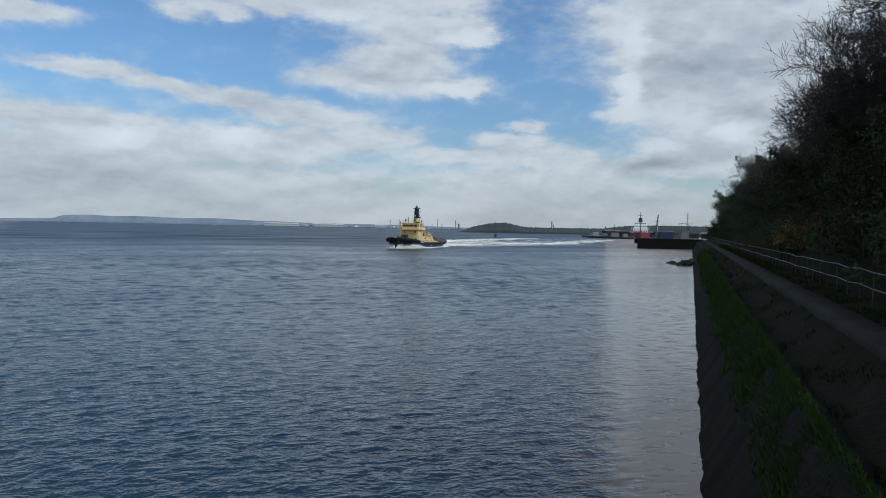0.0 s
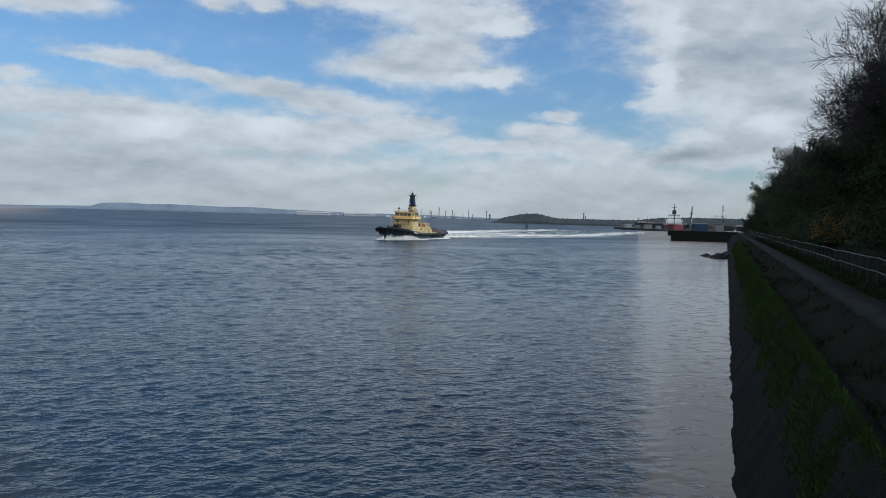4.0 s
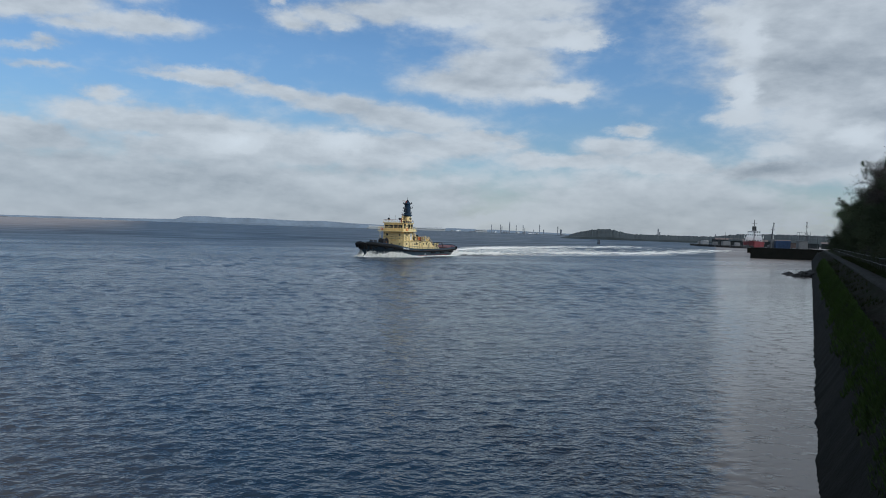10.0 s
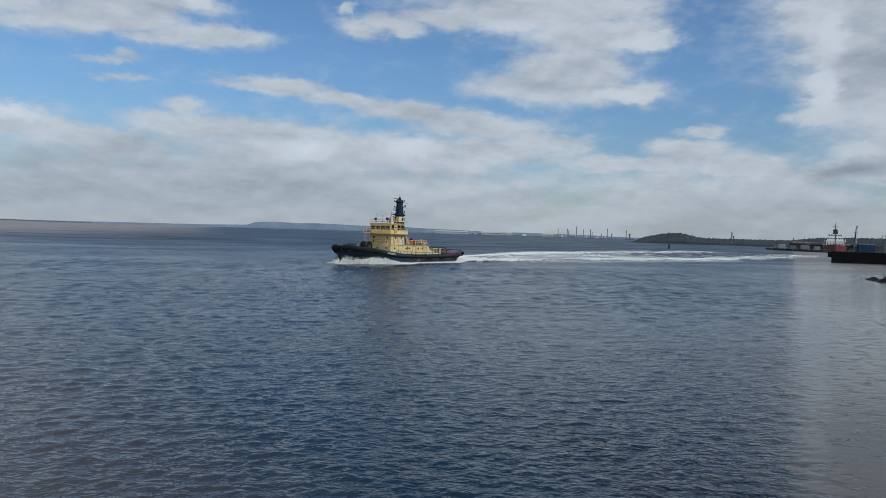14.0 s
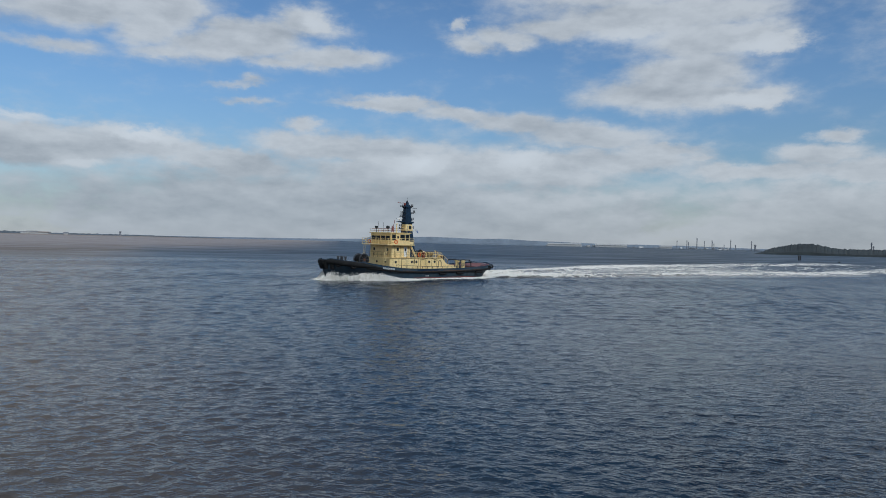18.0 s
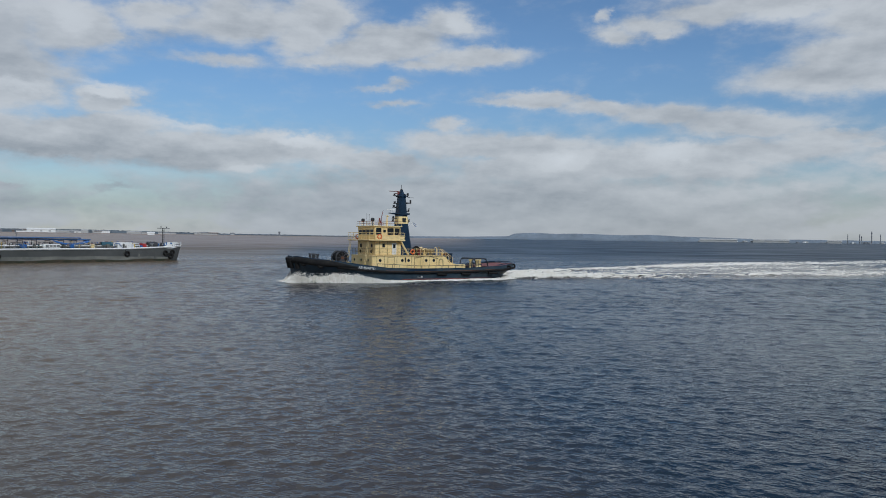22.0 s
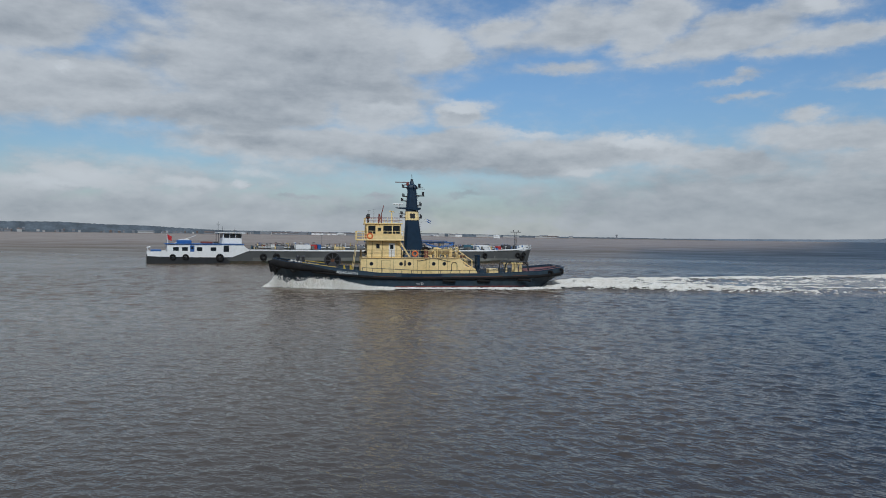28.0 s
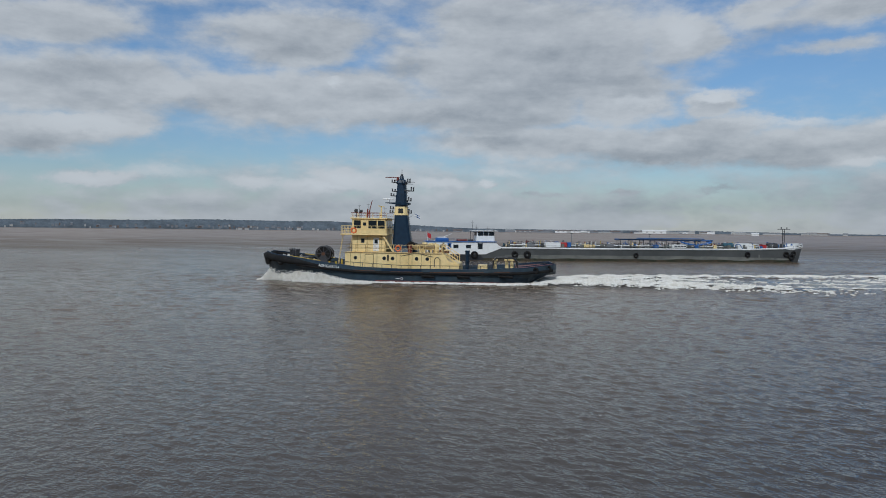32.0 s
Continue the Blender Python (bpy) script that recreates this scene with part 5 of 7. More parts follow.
def build_hull():
    xs = np.concatenate([np.linspace(-18.15, -16, 12), np.linspace(-15.5, 12.5, 40), np.linspace(12.9, 17.23, 16)])
    bm = B()
    loft(bm, hull_rows(xs))
    part("hull", bm, hull_blue, tug, "dark navy scuffed steel hull")
    for side in (1, -1):
        bm = B()
        tube(bm, along_hull(-17.6, 12.5, 0.06, lambda x: sheer(x) * 0.72, 44, side), 0.17, 8)
        part("belting", bm, rubber, tug, "black rubbing strake")
        bm = B()
        tube(bm, along_hull(-17.8, 17.1, -0.1, lambda x: sheer(x) + 0.03, 60, side), 0.075, 6)
        part("bulwark_cap", bm, navy, tug)
        bm = B()
        pts = [(x, side * (curve_at(WATERBEAM, x) * 0.9 + beam(x) * 0.1 + 0.03), 0.22) for x in np.linspace(-14, 3, 20)]
        tube(bm, pts, 0.07, 6)
        part("boot_topping", bm, rust_red, tug, "red band at the waterline")
        for x0, x1, d in ((-9.6, -3.4, 0.17), (-2.6, 1.2, 0.15), (3.0, 5.6, 0.16), (-12.6, -10.8, 0.17)):
            bm = B()
            tube(bm, along_hull(x0, x1, 0.09, lambda x: sheer(x) * 0.72 + d, 8, side), 0.045, 5)
            part("rust_streak", bm, rust, tug)
        # hanging rubber fenders along the side
        for x in (-7.3, -12.2, -3.2):
            bm = B()
            bar(bm, (x - 0.75, side * (beam(x) + 0.2), sheer(x) * 0.5), (x + 0.75, side * (beam(x) + 0.12), sheer(x) * 0.55), 0.15, 9)
            part("side_fender", bm, rubber, tug)
        for x in (-15.6, -17.2):
            y = side * (beam(x) + 0.14)
            bm = B()
            ring(bm, (0, 0, 0), (0, 1, 0), 0.27, 0.14, 16, 7)
            o = part("tyre", bm, rubber, tug)
            o.location = (x, y, sheer(x) - 0.42)
            o.rotation_euler = (0, 0, side * -radians(curve_at([(-17.4, 62), (-16.6, 45), (-15.6, 30), (-14.4, 12)], x)))
    # bow fender: a fat black roll round the stem with hanging tyres
    bm = B()
    arc = [(x, -beam(x) - 0.08, sheer(x) - 0.42) for x in np.linspace(9.5, 17.0, 14)] + [(17.25, 0, 2.66)] + [(x, beam(x) + 0.08, sheer(x) - 0.42) for x in np.linspace(17.0, 9.5, 14)]
    tube(bm, arc, [0.14 + 0.28 * wave(p[0], 9.5, 14) for p in arc], 12)
    part("bow_fender", bm, rubber, tug, "fat black rubber bow fender", smooth=True)
    for y in (-1.5, -0.5, 0.5, 1.5):
        x = float(np.interp(abs(y), [0.5, 1.9, 3.2, 4.2], [17.35, 16.75, 15.6, 13.5])) + 0.15
        bm = B()
        bar(bm, (x - 0.1, y, 3.1), (x - 0.35, y * 0.93, 1.75), 0.4, 12, 0.34)
        part("stem_fender", bm, rubber, tug)
    for side in (1, -1):
        for x in (16.4, 14.6):
            lean = Vector((beam(x - 0.4) - beam(x + 0.4), side * 0.8, 0))
            bm = B()
            ring(bm, (x, side * (beam(x) + 0.2), sheer(x) - 0.62), lean, 0.33, 0.18, 16, 7)
            part("tyre", bm, rubber, tug)
    # decks
    bm = B()
    loft(bm, [[(x, -beam(x) + 0.25, sheer(x) - 0.06), (x, beam(x) - 0.25, sheer(x) - 0.06), (x, beam(x) - 0.3, sheer(x) - 0.3), (x, -beam(x) + 0.3, sheer(x) - 0.3)] for x in np.linspace(-17.9, -13.4, 12)])
    part("after_deck", bm, red_deck, tug, "faded red-painted after deck")
    bm = B()
    loft(bm, [[(x, -beam(x) + 0.3, sheer(x) - 0.5), (x, beam(x) - 0.3, sheer(x) - 0.5), (x, beam(x) - 0.35, sheer(x) - 0.68), (x, -beam(x) + 0.35, sheer(x) - 0.68)] for x in np.linspace(7.2, 16.3, 14)])
    part("foredeck", bm, dark_steel, tug)


build_hull()


def railing(name, pts, height, mat, parent, gap=1.1, r=0.025, rails=(1.0, 0.55), post_mat=None):
    """Posts, each by itself, and the rails between them."""
    bm = B()
    for k in rails:
        tube(bm, [(p[0], p[1], p[2] + height * k) for p in pts], r, 5)
    rail = part(name, bm, mat, parent)
    bm = B()
    bar(bm, (0, 0, 0), (0, 0, height), r, 5)
    me = None
    for a, b in zip(pts, pts[1:]):
        a, b = Vector(a), Vector(b)
        n = max(1, round((b - a).length / gap))
        for k in range(n + (b == Vector(pts[-1]))):
            at = a.lerp(b, k / n)
            if me is None:
                me = part("post", bm, post_mat or mat, rail)
                me.location = at
            else:
                again(me, "post", rail, at)
    return rail


def porthole(x, y, z, parent, side=1, r=0.19, mat=dark_steel):
    bm = B()
    ring(bm, (x, y, z), (0, 1, 0), r, 0.035, 14, 6)
    rim = part("porthole", bm, mat, parent)
    bm = B()
    bar(bm, (x, y - side * 0.02, z), (x, y + side * 0.015, z), r * 0.97, 14)
    part("pane", bm, glass, rim)


def side_door(x0, x1, z0, z1, y, side, parent, mat, window=True, frame_mat=None):
    bm = B()
    d = 0.045 * side
    box(bm, x0, x1, min(y, y + d), max(y, y + d), z0, z1, 0.015)
    door = part("door", bm, mat, parent)
    bm = B()
    f = 0.05
    for a, b, c, e in ((x0 - f, x0, z0, z1 + f), (x1, x1 + f, z0, z1 + f), (x0, x1, z1, z1 + f)):
        box(bm, a, b, min(y, y + d * 1.4), max(y, y + d * 1.4), c, e)
    part("door_frame", bm, frame_mat or mat, door)
    if window:
        bm = B()
        box(bm, x0 + (x1 - x0) * 0.22, x1 - (x1 - x0) * 0.22, min(y, y + d * 1.25), max(y, y + d * 1.25), z0 + (z1 - z0) * 0.58, z0 + (z1 - z0) * 0.88)
        part("pane", bm, glass, door)
    bm = B()
    bar(bm, (x0 + 0.08, y + d * 1.1, (z0 + z1) / 2), (x0 + 0.08, y + d * 2.2, (z0 + z1) / 2), 0.025, 6)
    part("handle", bm, steel, door)


def side_window(x0, x1, z0, z1, y, side, parent, mat, axis="y"):
    """A pane in a raised frame on a wall; axis names the wall's normal."""
    f, d = 0.055, 0.04 * side

    def slab(bm, a, b, c, e, t):
        if axis == "y":
            box(bm, a, b, min(y, y + t), max(y, y + t), c, e)
        else:
            box(bm, min(y, y + t), max(y, y + t), a, b, c, e)

    bm = B()
    for a, b, c, e in ((x0 - f, x0, z0 - f, z1 + f), (x1, x1 + f, z0 - f, z1 + f), (x0, x1, z1, z1 + f), (x0, x1, z0 - f, z0)):
        slab(bm, a, b, c, e, d)
    w = part("window", bm, mat, parent)
    bm = B()
    slab(bm, x0, x1, z0, z1, d * 0.35)
    part("pane", bm, glass, w)


def build_house():
    # lower deckhouse with a sloping after end
    bm = B()
    prof = [(6.95, 0.9), (6.95, 3.5), (-4.4, 3.5), (-5.0, 3.2), (-5.4, 2.55), (-6.7, 2.25), (-6.8, 0.9)]
    loft(bm, [[(x, y, z) for x, z in prof] for y in (-3.3, 3.3)])
    bmesh.ops.bevel(bm, geom=bm.edges[:], offset=0.06, segments=2, affect="EDGES")
    low = part("lower_deckhouse", bm, cream, tug, "cream-painted steel deckhouse")
    for side in (1, -1):
        y = 3.3 * side
        for x in (5.7, 2.24, 1.24, -1.63, -2.9):
            porthole(x, y, 2.8, low, side)
        side_door(3.55, 4.5, 1.5, 3.2, y, side, low, cream, False, seam_paint)
        side_door(-0.7, 0.3, 1.5, 3.2, y, side, low, cream, False, seam_paint)
        bm = B()
        tube(bm, [(-3.75, y + 0.04 * side, 1.6), (-3.75, y + 0.04 * side, 2.75), (-3.95, y + 0.04 * side, 3.0), (-4.2, y + 0.04 * side, 3.0), (-4.42, y + 0.04 * side, 2.75), (-4.42, y + 0.04 * side, 1.6)], 0.045, 6)
        part("arched_doorway", bm, dark_steel, low)
        bm = B()
        tube(bm, [(x, y + 0.06 * side, 3.25 + 0.2 * math.cos((x + 1.6) * 1.4)) for x in np.linspace(-3.6, 0.2, 14)], 0.03, 5)
        part("hose", bm, dark_steel, low)
        for x in (6.3, 5.05, 3.1, 0.8, -1.1, -2.2, -3.3):
            bm = B()
            box(bm, x - 0.02, x + 0.02, min(y, y + 0.02 * side), max(y, y + 0.02 * side), 1.3, 3.45)
            part("weld_seam", bm, seam_paint, low)
        bm = B()
        box(bm, -4.6, 6.95, min(y, y + 0.07 * side), max(y, y + 0.07 * side), 3.40, 3.47)
        part("drip_rail", bm, seam_paint, low)
        bm = B()
        box(bm, 1.7, 1.86, min(y, y + 0.14 * side), max(y, y + 0.14 * side), 2.55, 3.2, 0.02)
        part("fire_hose_box", bm, black_paint, low)
        # open cream rail panel along the bulwark
        bm = B()
        box(bm, -6.6, -2.5, side * 4.62 - 0.03, side * 4.62 + 0.03, 1.35, 1.98)
        part("rail_panel", bm, cream, tug)
    for y in (-2.2, 0.0, 2.2):
        bm = B()
        bar(bm, (6.96, y, 2.8), (7.0, y, 2.8), 0.19, 14)
        part("pane", bm, glass, low)
    # upper deckhouse
    bm = B()
    box(bm, 2.2, 6.2, -2.8, 2.8, 3.5, 5.5, 0.05)
    upper = part("upper_deckhouse", bm, cream, tug, "cream-painted accommodation block")
    for side in (1, -1):
        y = 2.8 * side
        side_window(4.78, 5.08, 4.65, 5.05, y, side, upper, dark_steel)
        side_door(2.95, 3.65, 3.6, 5.2, y, side, upper, white_paint, True, cream)
        for x in (5.6, 4.4, 2.7):
            bm = B()
            bar(bm, (x, y + 0.03 * side, 3.55), (x, y + 0.03 * side, 5.45), 0.025, 5)
            part("pipe", bm, seam_paint, upper)
    for y in (-1.7, 1.7):
        side_window(y - 0.16, y + 0.16, 4.62, 5.0, 6.2, 1, upper, dark_steel, "x")
        porthole(6.22, y * 1.0, 4.0, upper)
    # bridge deck
    bm = B()
    box(bm, 1.9, 7.5, -3.5, 3.5, 5.5, 5.66, 0.03)
    deck = part("bridge_deck", bm, cream, tug)
    railing("bridge_railing", [(2.0, 3.42, 5.66), (7.42, 3.42, 5.66), (7.42, -3.42, 5.66), (2.0, -3.42, 5.66)], 0.95, cream, deck, 0.9, 0.03, (1.0, 0.66, 0.33))
    for y in (3.40, -3.44):
        bm = B()
        box(bm, 2.1, 5.5, y, y + 0.04, 5.7, 6.15)
        part("weather_panel", bm, cream, deck)
    # wheelhouse
    bm = B()
    loft(bm, [[(2.2, -2.6, z), (6.2 + o, -2.6, z), (6.2 + o, 2.6, z), (2.2, 2.6, z)] for z, o in ((5.66, -0.1), (6.35, 0.0), (7.45, 0.12))])
    bmesh.ops.bevel(bm, geom=[e for e in bm.edges if abs(e.verts[0].co.z - e.verts[1].co.z) > 0.3], offset=0.06, segments=2, affect="EDGES")
    bridge = part("wheelhouse", bm, cream, tug, "cream wheelhouse with dark windows")
    for side in (1, -1):
        y = 2.6 * side
        side_window(5.22, 6.06, 6.3, 7.26, y, side, bridge, cream)
        side_door(4.4, 5.1, 5.7, 7.2, y, side, bridge, cream, True)
        side_window(3.3, 4.3, 6.3, 7.26, y, side, bridge, cream)
        side_window(2.34, 3.18, 6.3, 7.26, y, side, bridge, cream)
    for y in (-1.85, -0.62, 0.62, 1.85):
        side_window(y - 0.54, y + 0.54, 6.36, 7.24, 6.26, 1, bridge, cream, "x")
        side_window(y - 0.54, y + 0.54, 6.36, 7.24, 2.2, -1, bridge, cream, "x")
    bm = B()
    box(bm, 2.0, 6.5, -2.8, 2.8, 7.45, 7.58, 0.03)
    roof = part("wheelhouse_roof", bm, cream, tug)
    railing("roof_railing", [(2.1, 2.7, 7.58), (6.4, 2.7, 7.58), (6.4, -2.7, 7.58), (2.1, -2.7, 7.58)], 0.62, rust_red, roof, 0.8, 0.022, (1.0, 0.5), cream)
    # stairs from the bridge deck to the house top
    for side in (1, -1):
        bm = B()
        for y in (2.95, 3.25):
            loft(bm, [[(2.35 - 1.25 * k, side * y - 0.03, 5.5 - 1.95 * k), (2.35 - 1.25 * k, side * y + 0.03, 5.5 - 1.95 * k), (2.55 - 1.25 * k, side * y + 0.03, 5.55 - 1.95 * k), (2.55 - 1.25 * k, side * y - 0.03, 5.55 - 1.95 * k)] for k in (0, 1)])
        stair = part("stairs", bm, cream, tug)
        for k in range(8):
            bm = B()
            box(bm, 2.3 - 0.15 * k, 2.5 - 0.15 * k, min(side * 2.95, side * 3.25), max(side * 2.95, side * 3.25), 5.3 - 0.235 * k, 5.33 - 0.235 * k)
            part("tread", bm, cream, stair)
        # ladder up the front
        bm = B()
        for dy in (0, 0.45):
            bar(bm, (7.9, side * (2.6 + dy), 1.6), (7.3, side * (2.6 + dy), 5.6), 0.03, 5)
        lad = part("ladder", bm, cream, tug)
        for k in range(13):
            z = 1.8 + 0.3 * k
            bm = B()
            bar(bm, (7.9 - 0.15 * (z - 1.6), side * 2.6, z), (7.9 - 0.15 * (z - 1.6), side * 3.05, z), 0.02, 5)
            part("rung", bm, cream, lad)
    railing("house_top_railing", [(-4.5, 3.2, 3.5), (2.1, 3.2, 3.5)], 0.9, cream, low, 0.95, 0.025, (1.0, 0.5), cream)
    railing("house_top_railing", [(-4.5, -3.2, 3.5), (2.1, -3.2, 3.5)], 0.9, cream, low, 0.95, 0.025, (1.0, 0.5), cream)
    for side in (1, -1):
        railing("walkway_railing", [(2.2, 3.2 * side, 3.5), (6.85, 3.2 * side, 3.5)], 0.9, seam_paint, low, 1.15, 0.022, (1.0, 0.5), seam_paint)
    railing("walkway_railing", [(6.85, 3.2, 3.5), (6.85, -3.2, 3.5)], 0.9, seam_paint, low, 1.15, 0.022, (1.0, 0.5), seam_paint)
    railing("house_end_railing", [(-4.5, -3.2, 3.5), (-4.5, 3.2, 3.5)], 0.9, cream, low, 0.95, 0.025)
    for side in (1, -1):
        bm = B()
        for y in (2.1, 2.8):
            bar(bm, (-4.6, side * y, 3.5), (-6.5, side * y, 2.2), 0.05, 5)
            bar(bm, (-4.6, side * y, 4.4), (-6.5, side * y, 3.1), 0.03, 5)
            for k in range(4):
                bar(bm, (-4.6 - 0.6 * k, side * y, 3.5 - 0.41 * k), (-4.6 - 0.6 * k, side * y, 4.4 - 0.41 * k), 0.022, 4)
        part("after_stairs", bm, cream, low)
        railing("bulwark_railing", [(-10.4, 4.55 * side, sheer(-10)), (-6.8, 4.7 * side, sheer(-7)), (0, 4.72 * side, sheer(0)), (6.8, 4.72 * side, sheer(6.8))], 0.45, dark_steel, tug, 1.1, 0.035, (1.0,), dark_steel)
    # mooring plates amidships
    for side in (1, -1):
        bm = B()
        box(bm, -2.4, 2.3, side * 4.88 - 0.05, side * 4.88 + 0.05, 1.35, 1.72, 0.02)
        part("rubbing_plate", bm, navy, tug)


build_house()


def build_mast():
    bm = B()
    rows = []
    for z, x0, x1, w in ((3.5, 2.0, -1.5, 1.3), (3.9, 1.75, -1.0, 1.15), (4.4, 1.62, -0.66, 1.05), (6.0, 1.54, -0.4, 0.95), (8.0, 1.46, -0.12, 0.85), (9.0, 1.42, -0.02, 0.8), (10.5, 1.3, 0.1, 0.7), (11.7, 1.2, 0.18, 0.6), (11.95, 1.35, 0.05, 0.65), (12.25, 1.2, 0.2, 0.55), (12.4, 0.95, 0.45, 0.4), (12.8, 0.88, 0.52, 0.25)):
        c = min(0.25, (x0 - x1) * 0.3, w * 0.5)
        rows.append([(x0 - c, w, z), (x0, w - c, z), (x0, -w + c, z), (x0 - c, -w, z), (x1 + c, -w, z), (x1, -w + c, z), (x1, w - c, z), (x1 + c, w, z)])
    loft(bm, rows)
    mast = part("funnel_mast", bm, navy, tug, "tall tapered navy funnel mast")
    bm = B()
    rows = []
    for z, x0, x1, w in ((7.98, 1.49, -0.15, 0.88), (9.02, 1.45, -0.05, 0.83)):
        c = 0.25
        rows.append([(x0 - c, w, z), (x0, w - c, z), (x0, -w + c, z), (x0 - c, -w, z), (x1 + c, -w, z), (x1, -w + c, z), (x1, w - c, z), (x1 + c, w, z)])
    loft(bm, rows)
    band = part("funnel_band", bm, cream, mast, "cream band round the funnel")
    for side in (1, -1):
        for k in range(4):
            a = radians(45 + 90 * k)
            bm = B()
            cx, cz = 0.68 + 0.21 * math.cos(a), 8.5 + 0.21 * math.sin(a)
            bar(bm, (cx, side * 0.84, cz), (cx, side * 0.885, cz), 0.17, 10)
            part("emblem_petal", bm, black_paint, band)
        bm = B()
        bar(bm, (0.68, side * 0.84, 8.5), (0.68, side * 0.89, 8.5), 0.1, 8)
        part("emblem_hub", bm, black_paint, band)

    def bracket(x0, x1, y, z, lamps, lift=0.35):
        bm = B()
        bar(bm, (x0, y, z), (x1, y, z), 0.045, 6)
        bar(bm, (x0, y, z - 0.35), (x1 * 0.6 + x0 * 0.4, y, z), 0.03, 5)
        br = part("lamp_bracket", bm, dark_steel, mast)
        for x in lamps:
            bm = B()
            bar(bm, (x, y, z), (x, y, z + lift), 0.075, 8)
            bar(bm, (x, y, z + lift), (x, y, z + lift + 0.05), 0.095, 8)
            part("lamp", bm, dark_steel, br)

    for z, reach in ((8.25, -0.6), (9.75, -0.55), (10.95, -0.85), (11.95, -0.4)):
        bracket(0.4, reach, 0.0, z, (reach + 0.1,), 0.45 if z > 10 else 0.3)
        bracket(0.4, reach + 0.2, 0.55, z + 0.08, (reach + 0.3,))
    for z, reach in ((8.3, 2.15), (8.75, 2.1), (10.35, 2.05), (10.9, 1.9), (12.0, 1.95)):
        bracket(0.9, reach, 0.2, z, (reach - 0.08,), 0.28)
        bracket(0.9, reach - 0.15, -0.5, z, (reach - 0.3,), 0.25)
    # platform with a small radar, and the red scanner on top
    bm = B()
    loft(bm, [[(2.7, -0.35, 9.45), (2.7, 0.35, 9.45), (2.7, 0.35, 9.52), (2.7, -0.35, 9.52)], [(0.2, -1.1, 9.2), (0.2, 1.1, 9.2), (0.2, 1.1, 9.52), (0.2, -1.1, 9.52)], [(-0.35, -0.7, 9.3), (-0.35, 0.7, 9.3), (-0.35, 0.7, 9.52), (-0.35, -0.7, 9.52)]])
    plat = part("mast_platform", bm, navy, mast)
    bm = B()
    box(bm, 1.75, 3.0, -0.12, 0.12, 9.9, 10.02, 0.03)
    bar(bm, (2.3, 0, 9.5), (2.3, 0, 9.9), 0.12, 8)
    part("radar_scanner", bm, white_paint, plat, "small white radar scanner")
    bm = B()
    box(bm, 1.0, 2.75, -0.08, 0.08, 12.56, 12.65, 0.03)
    bar(bm, (1.2, 0, 12.2), (1.2, 0, 12.6), 0.16, 8)
    bar(bm, (0.4, 0, 12.3), (1.7, 0, 12.3), 0.05, 5)
    part("radar_scanner", bm, rust_red, mast, "dark red radar scanner bar")
    bm = B()
    bar(bm, (0.7, 0, 12.7), (0.7, 0, 13.6), 0.03, 5)
    bar(bm, (0.7, 0, 12.75), (0.7, 0, 13.0), 0.16, 8)
    part("masthead_aerial", bm, dark_steel, mast)
    bm = B()
    bar(bm, (0.2, -0.9, 12.1), (-0.8, -0.9, 12.1), 0.03, 5)
    bar(bm, (0.2, 0.9, 11.75), (-0.8, 0.9, 11.75), 0.03, 5)
    bar(bm, (0.6, -1.3, 12.15), (0.6, 1.3, 12.15), 0.05, 5)
    part("yardarm", bm, dark_steel, mast)
    for k in range(26):
        z = 4.6 + 0.29 * k
        x = curve_at([(4.4, -0.68), (8, -0.16), (12, 0.26)], z)
        bm = B()
        tube(bm, [(x, -0.2, z), (x - 0.14, -0.2, z), (x - 0.14, 0.2, z), (x, 0.2, z)], 0.018, 4)
        part("rung", bm, dark_steel, mast)
    bm = B()
    bmesh.ops.create_uvsphere(bm, u_segments=14, v_segments=8, radius=0.42, matrix=Matrix.Translation((-1.15, 0.7, 4.25)))
    part("ventilator_cowl", bm, black_paint, mast, smooth=True)
    # ensign on a short staff
    bm = B()
    bar(bm, (-0.3, 0.4, 7.6), (-1.0, 0.4, 8.3), 0.02, 5)
    part("ensign_staff", bm, steel, mast)
    bm = B()
    loft(bm, [[(-0.95 - 0.7 * u, 0.4 + 0.12 * math.sin(u * 6) + d, 8.25 - 0.42 * v - 0.3 * u) for v, d in ((0, 0), (1, 0), (1, 0.012), (0, 0.012))] for u in (0, 0.2, 0.4, 0.6, 0.8, 1)])
    flag = part("flag", bm, white_paint, mast, "small white and blue flag")
    for v0, v1 in ((0.08, 0.34), (0.62, 0.9)):
        bm = B()
        loft(bm, [[(-0.95 - 0.7 * u, 0.4 + 0.12 * math.sin(u * 6) + d, 8.25 - 0.42 * v - 0.3 * u) for v, d in ((v0, -0.01), (v1, -0.01), (v1, 0.022), (v0, 0.022))] for u in (0.1, 0.3, 0.5, 0.7, 0.95)])
        part("flag_stripe", bm, blue_paint, flag)


build_mast()


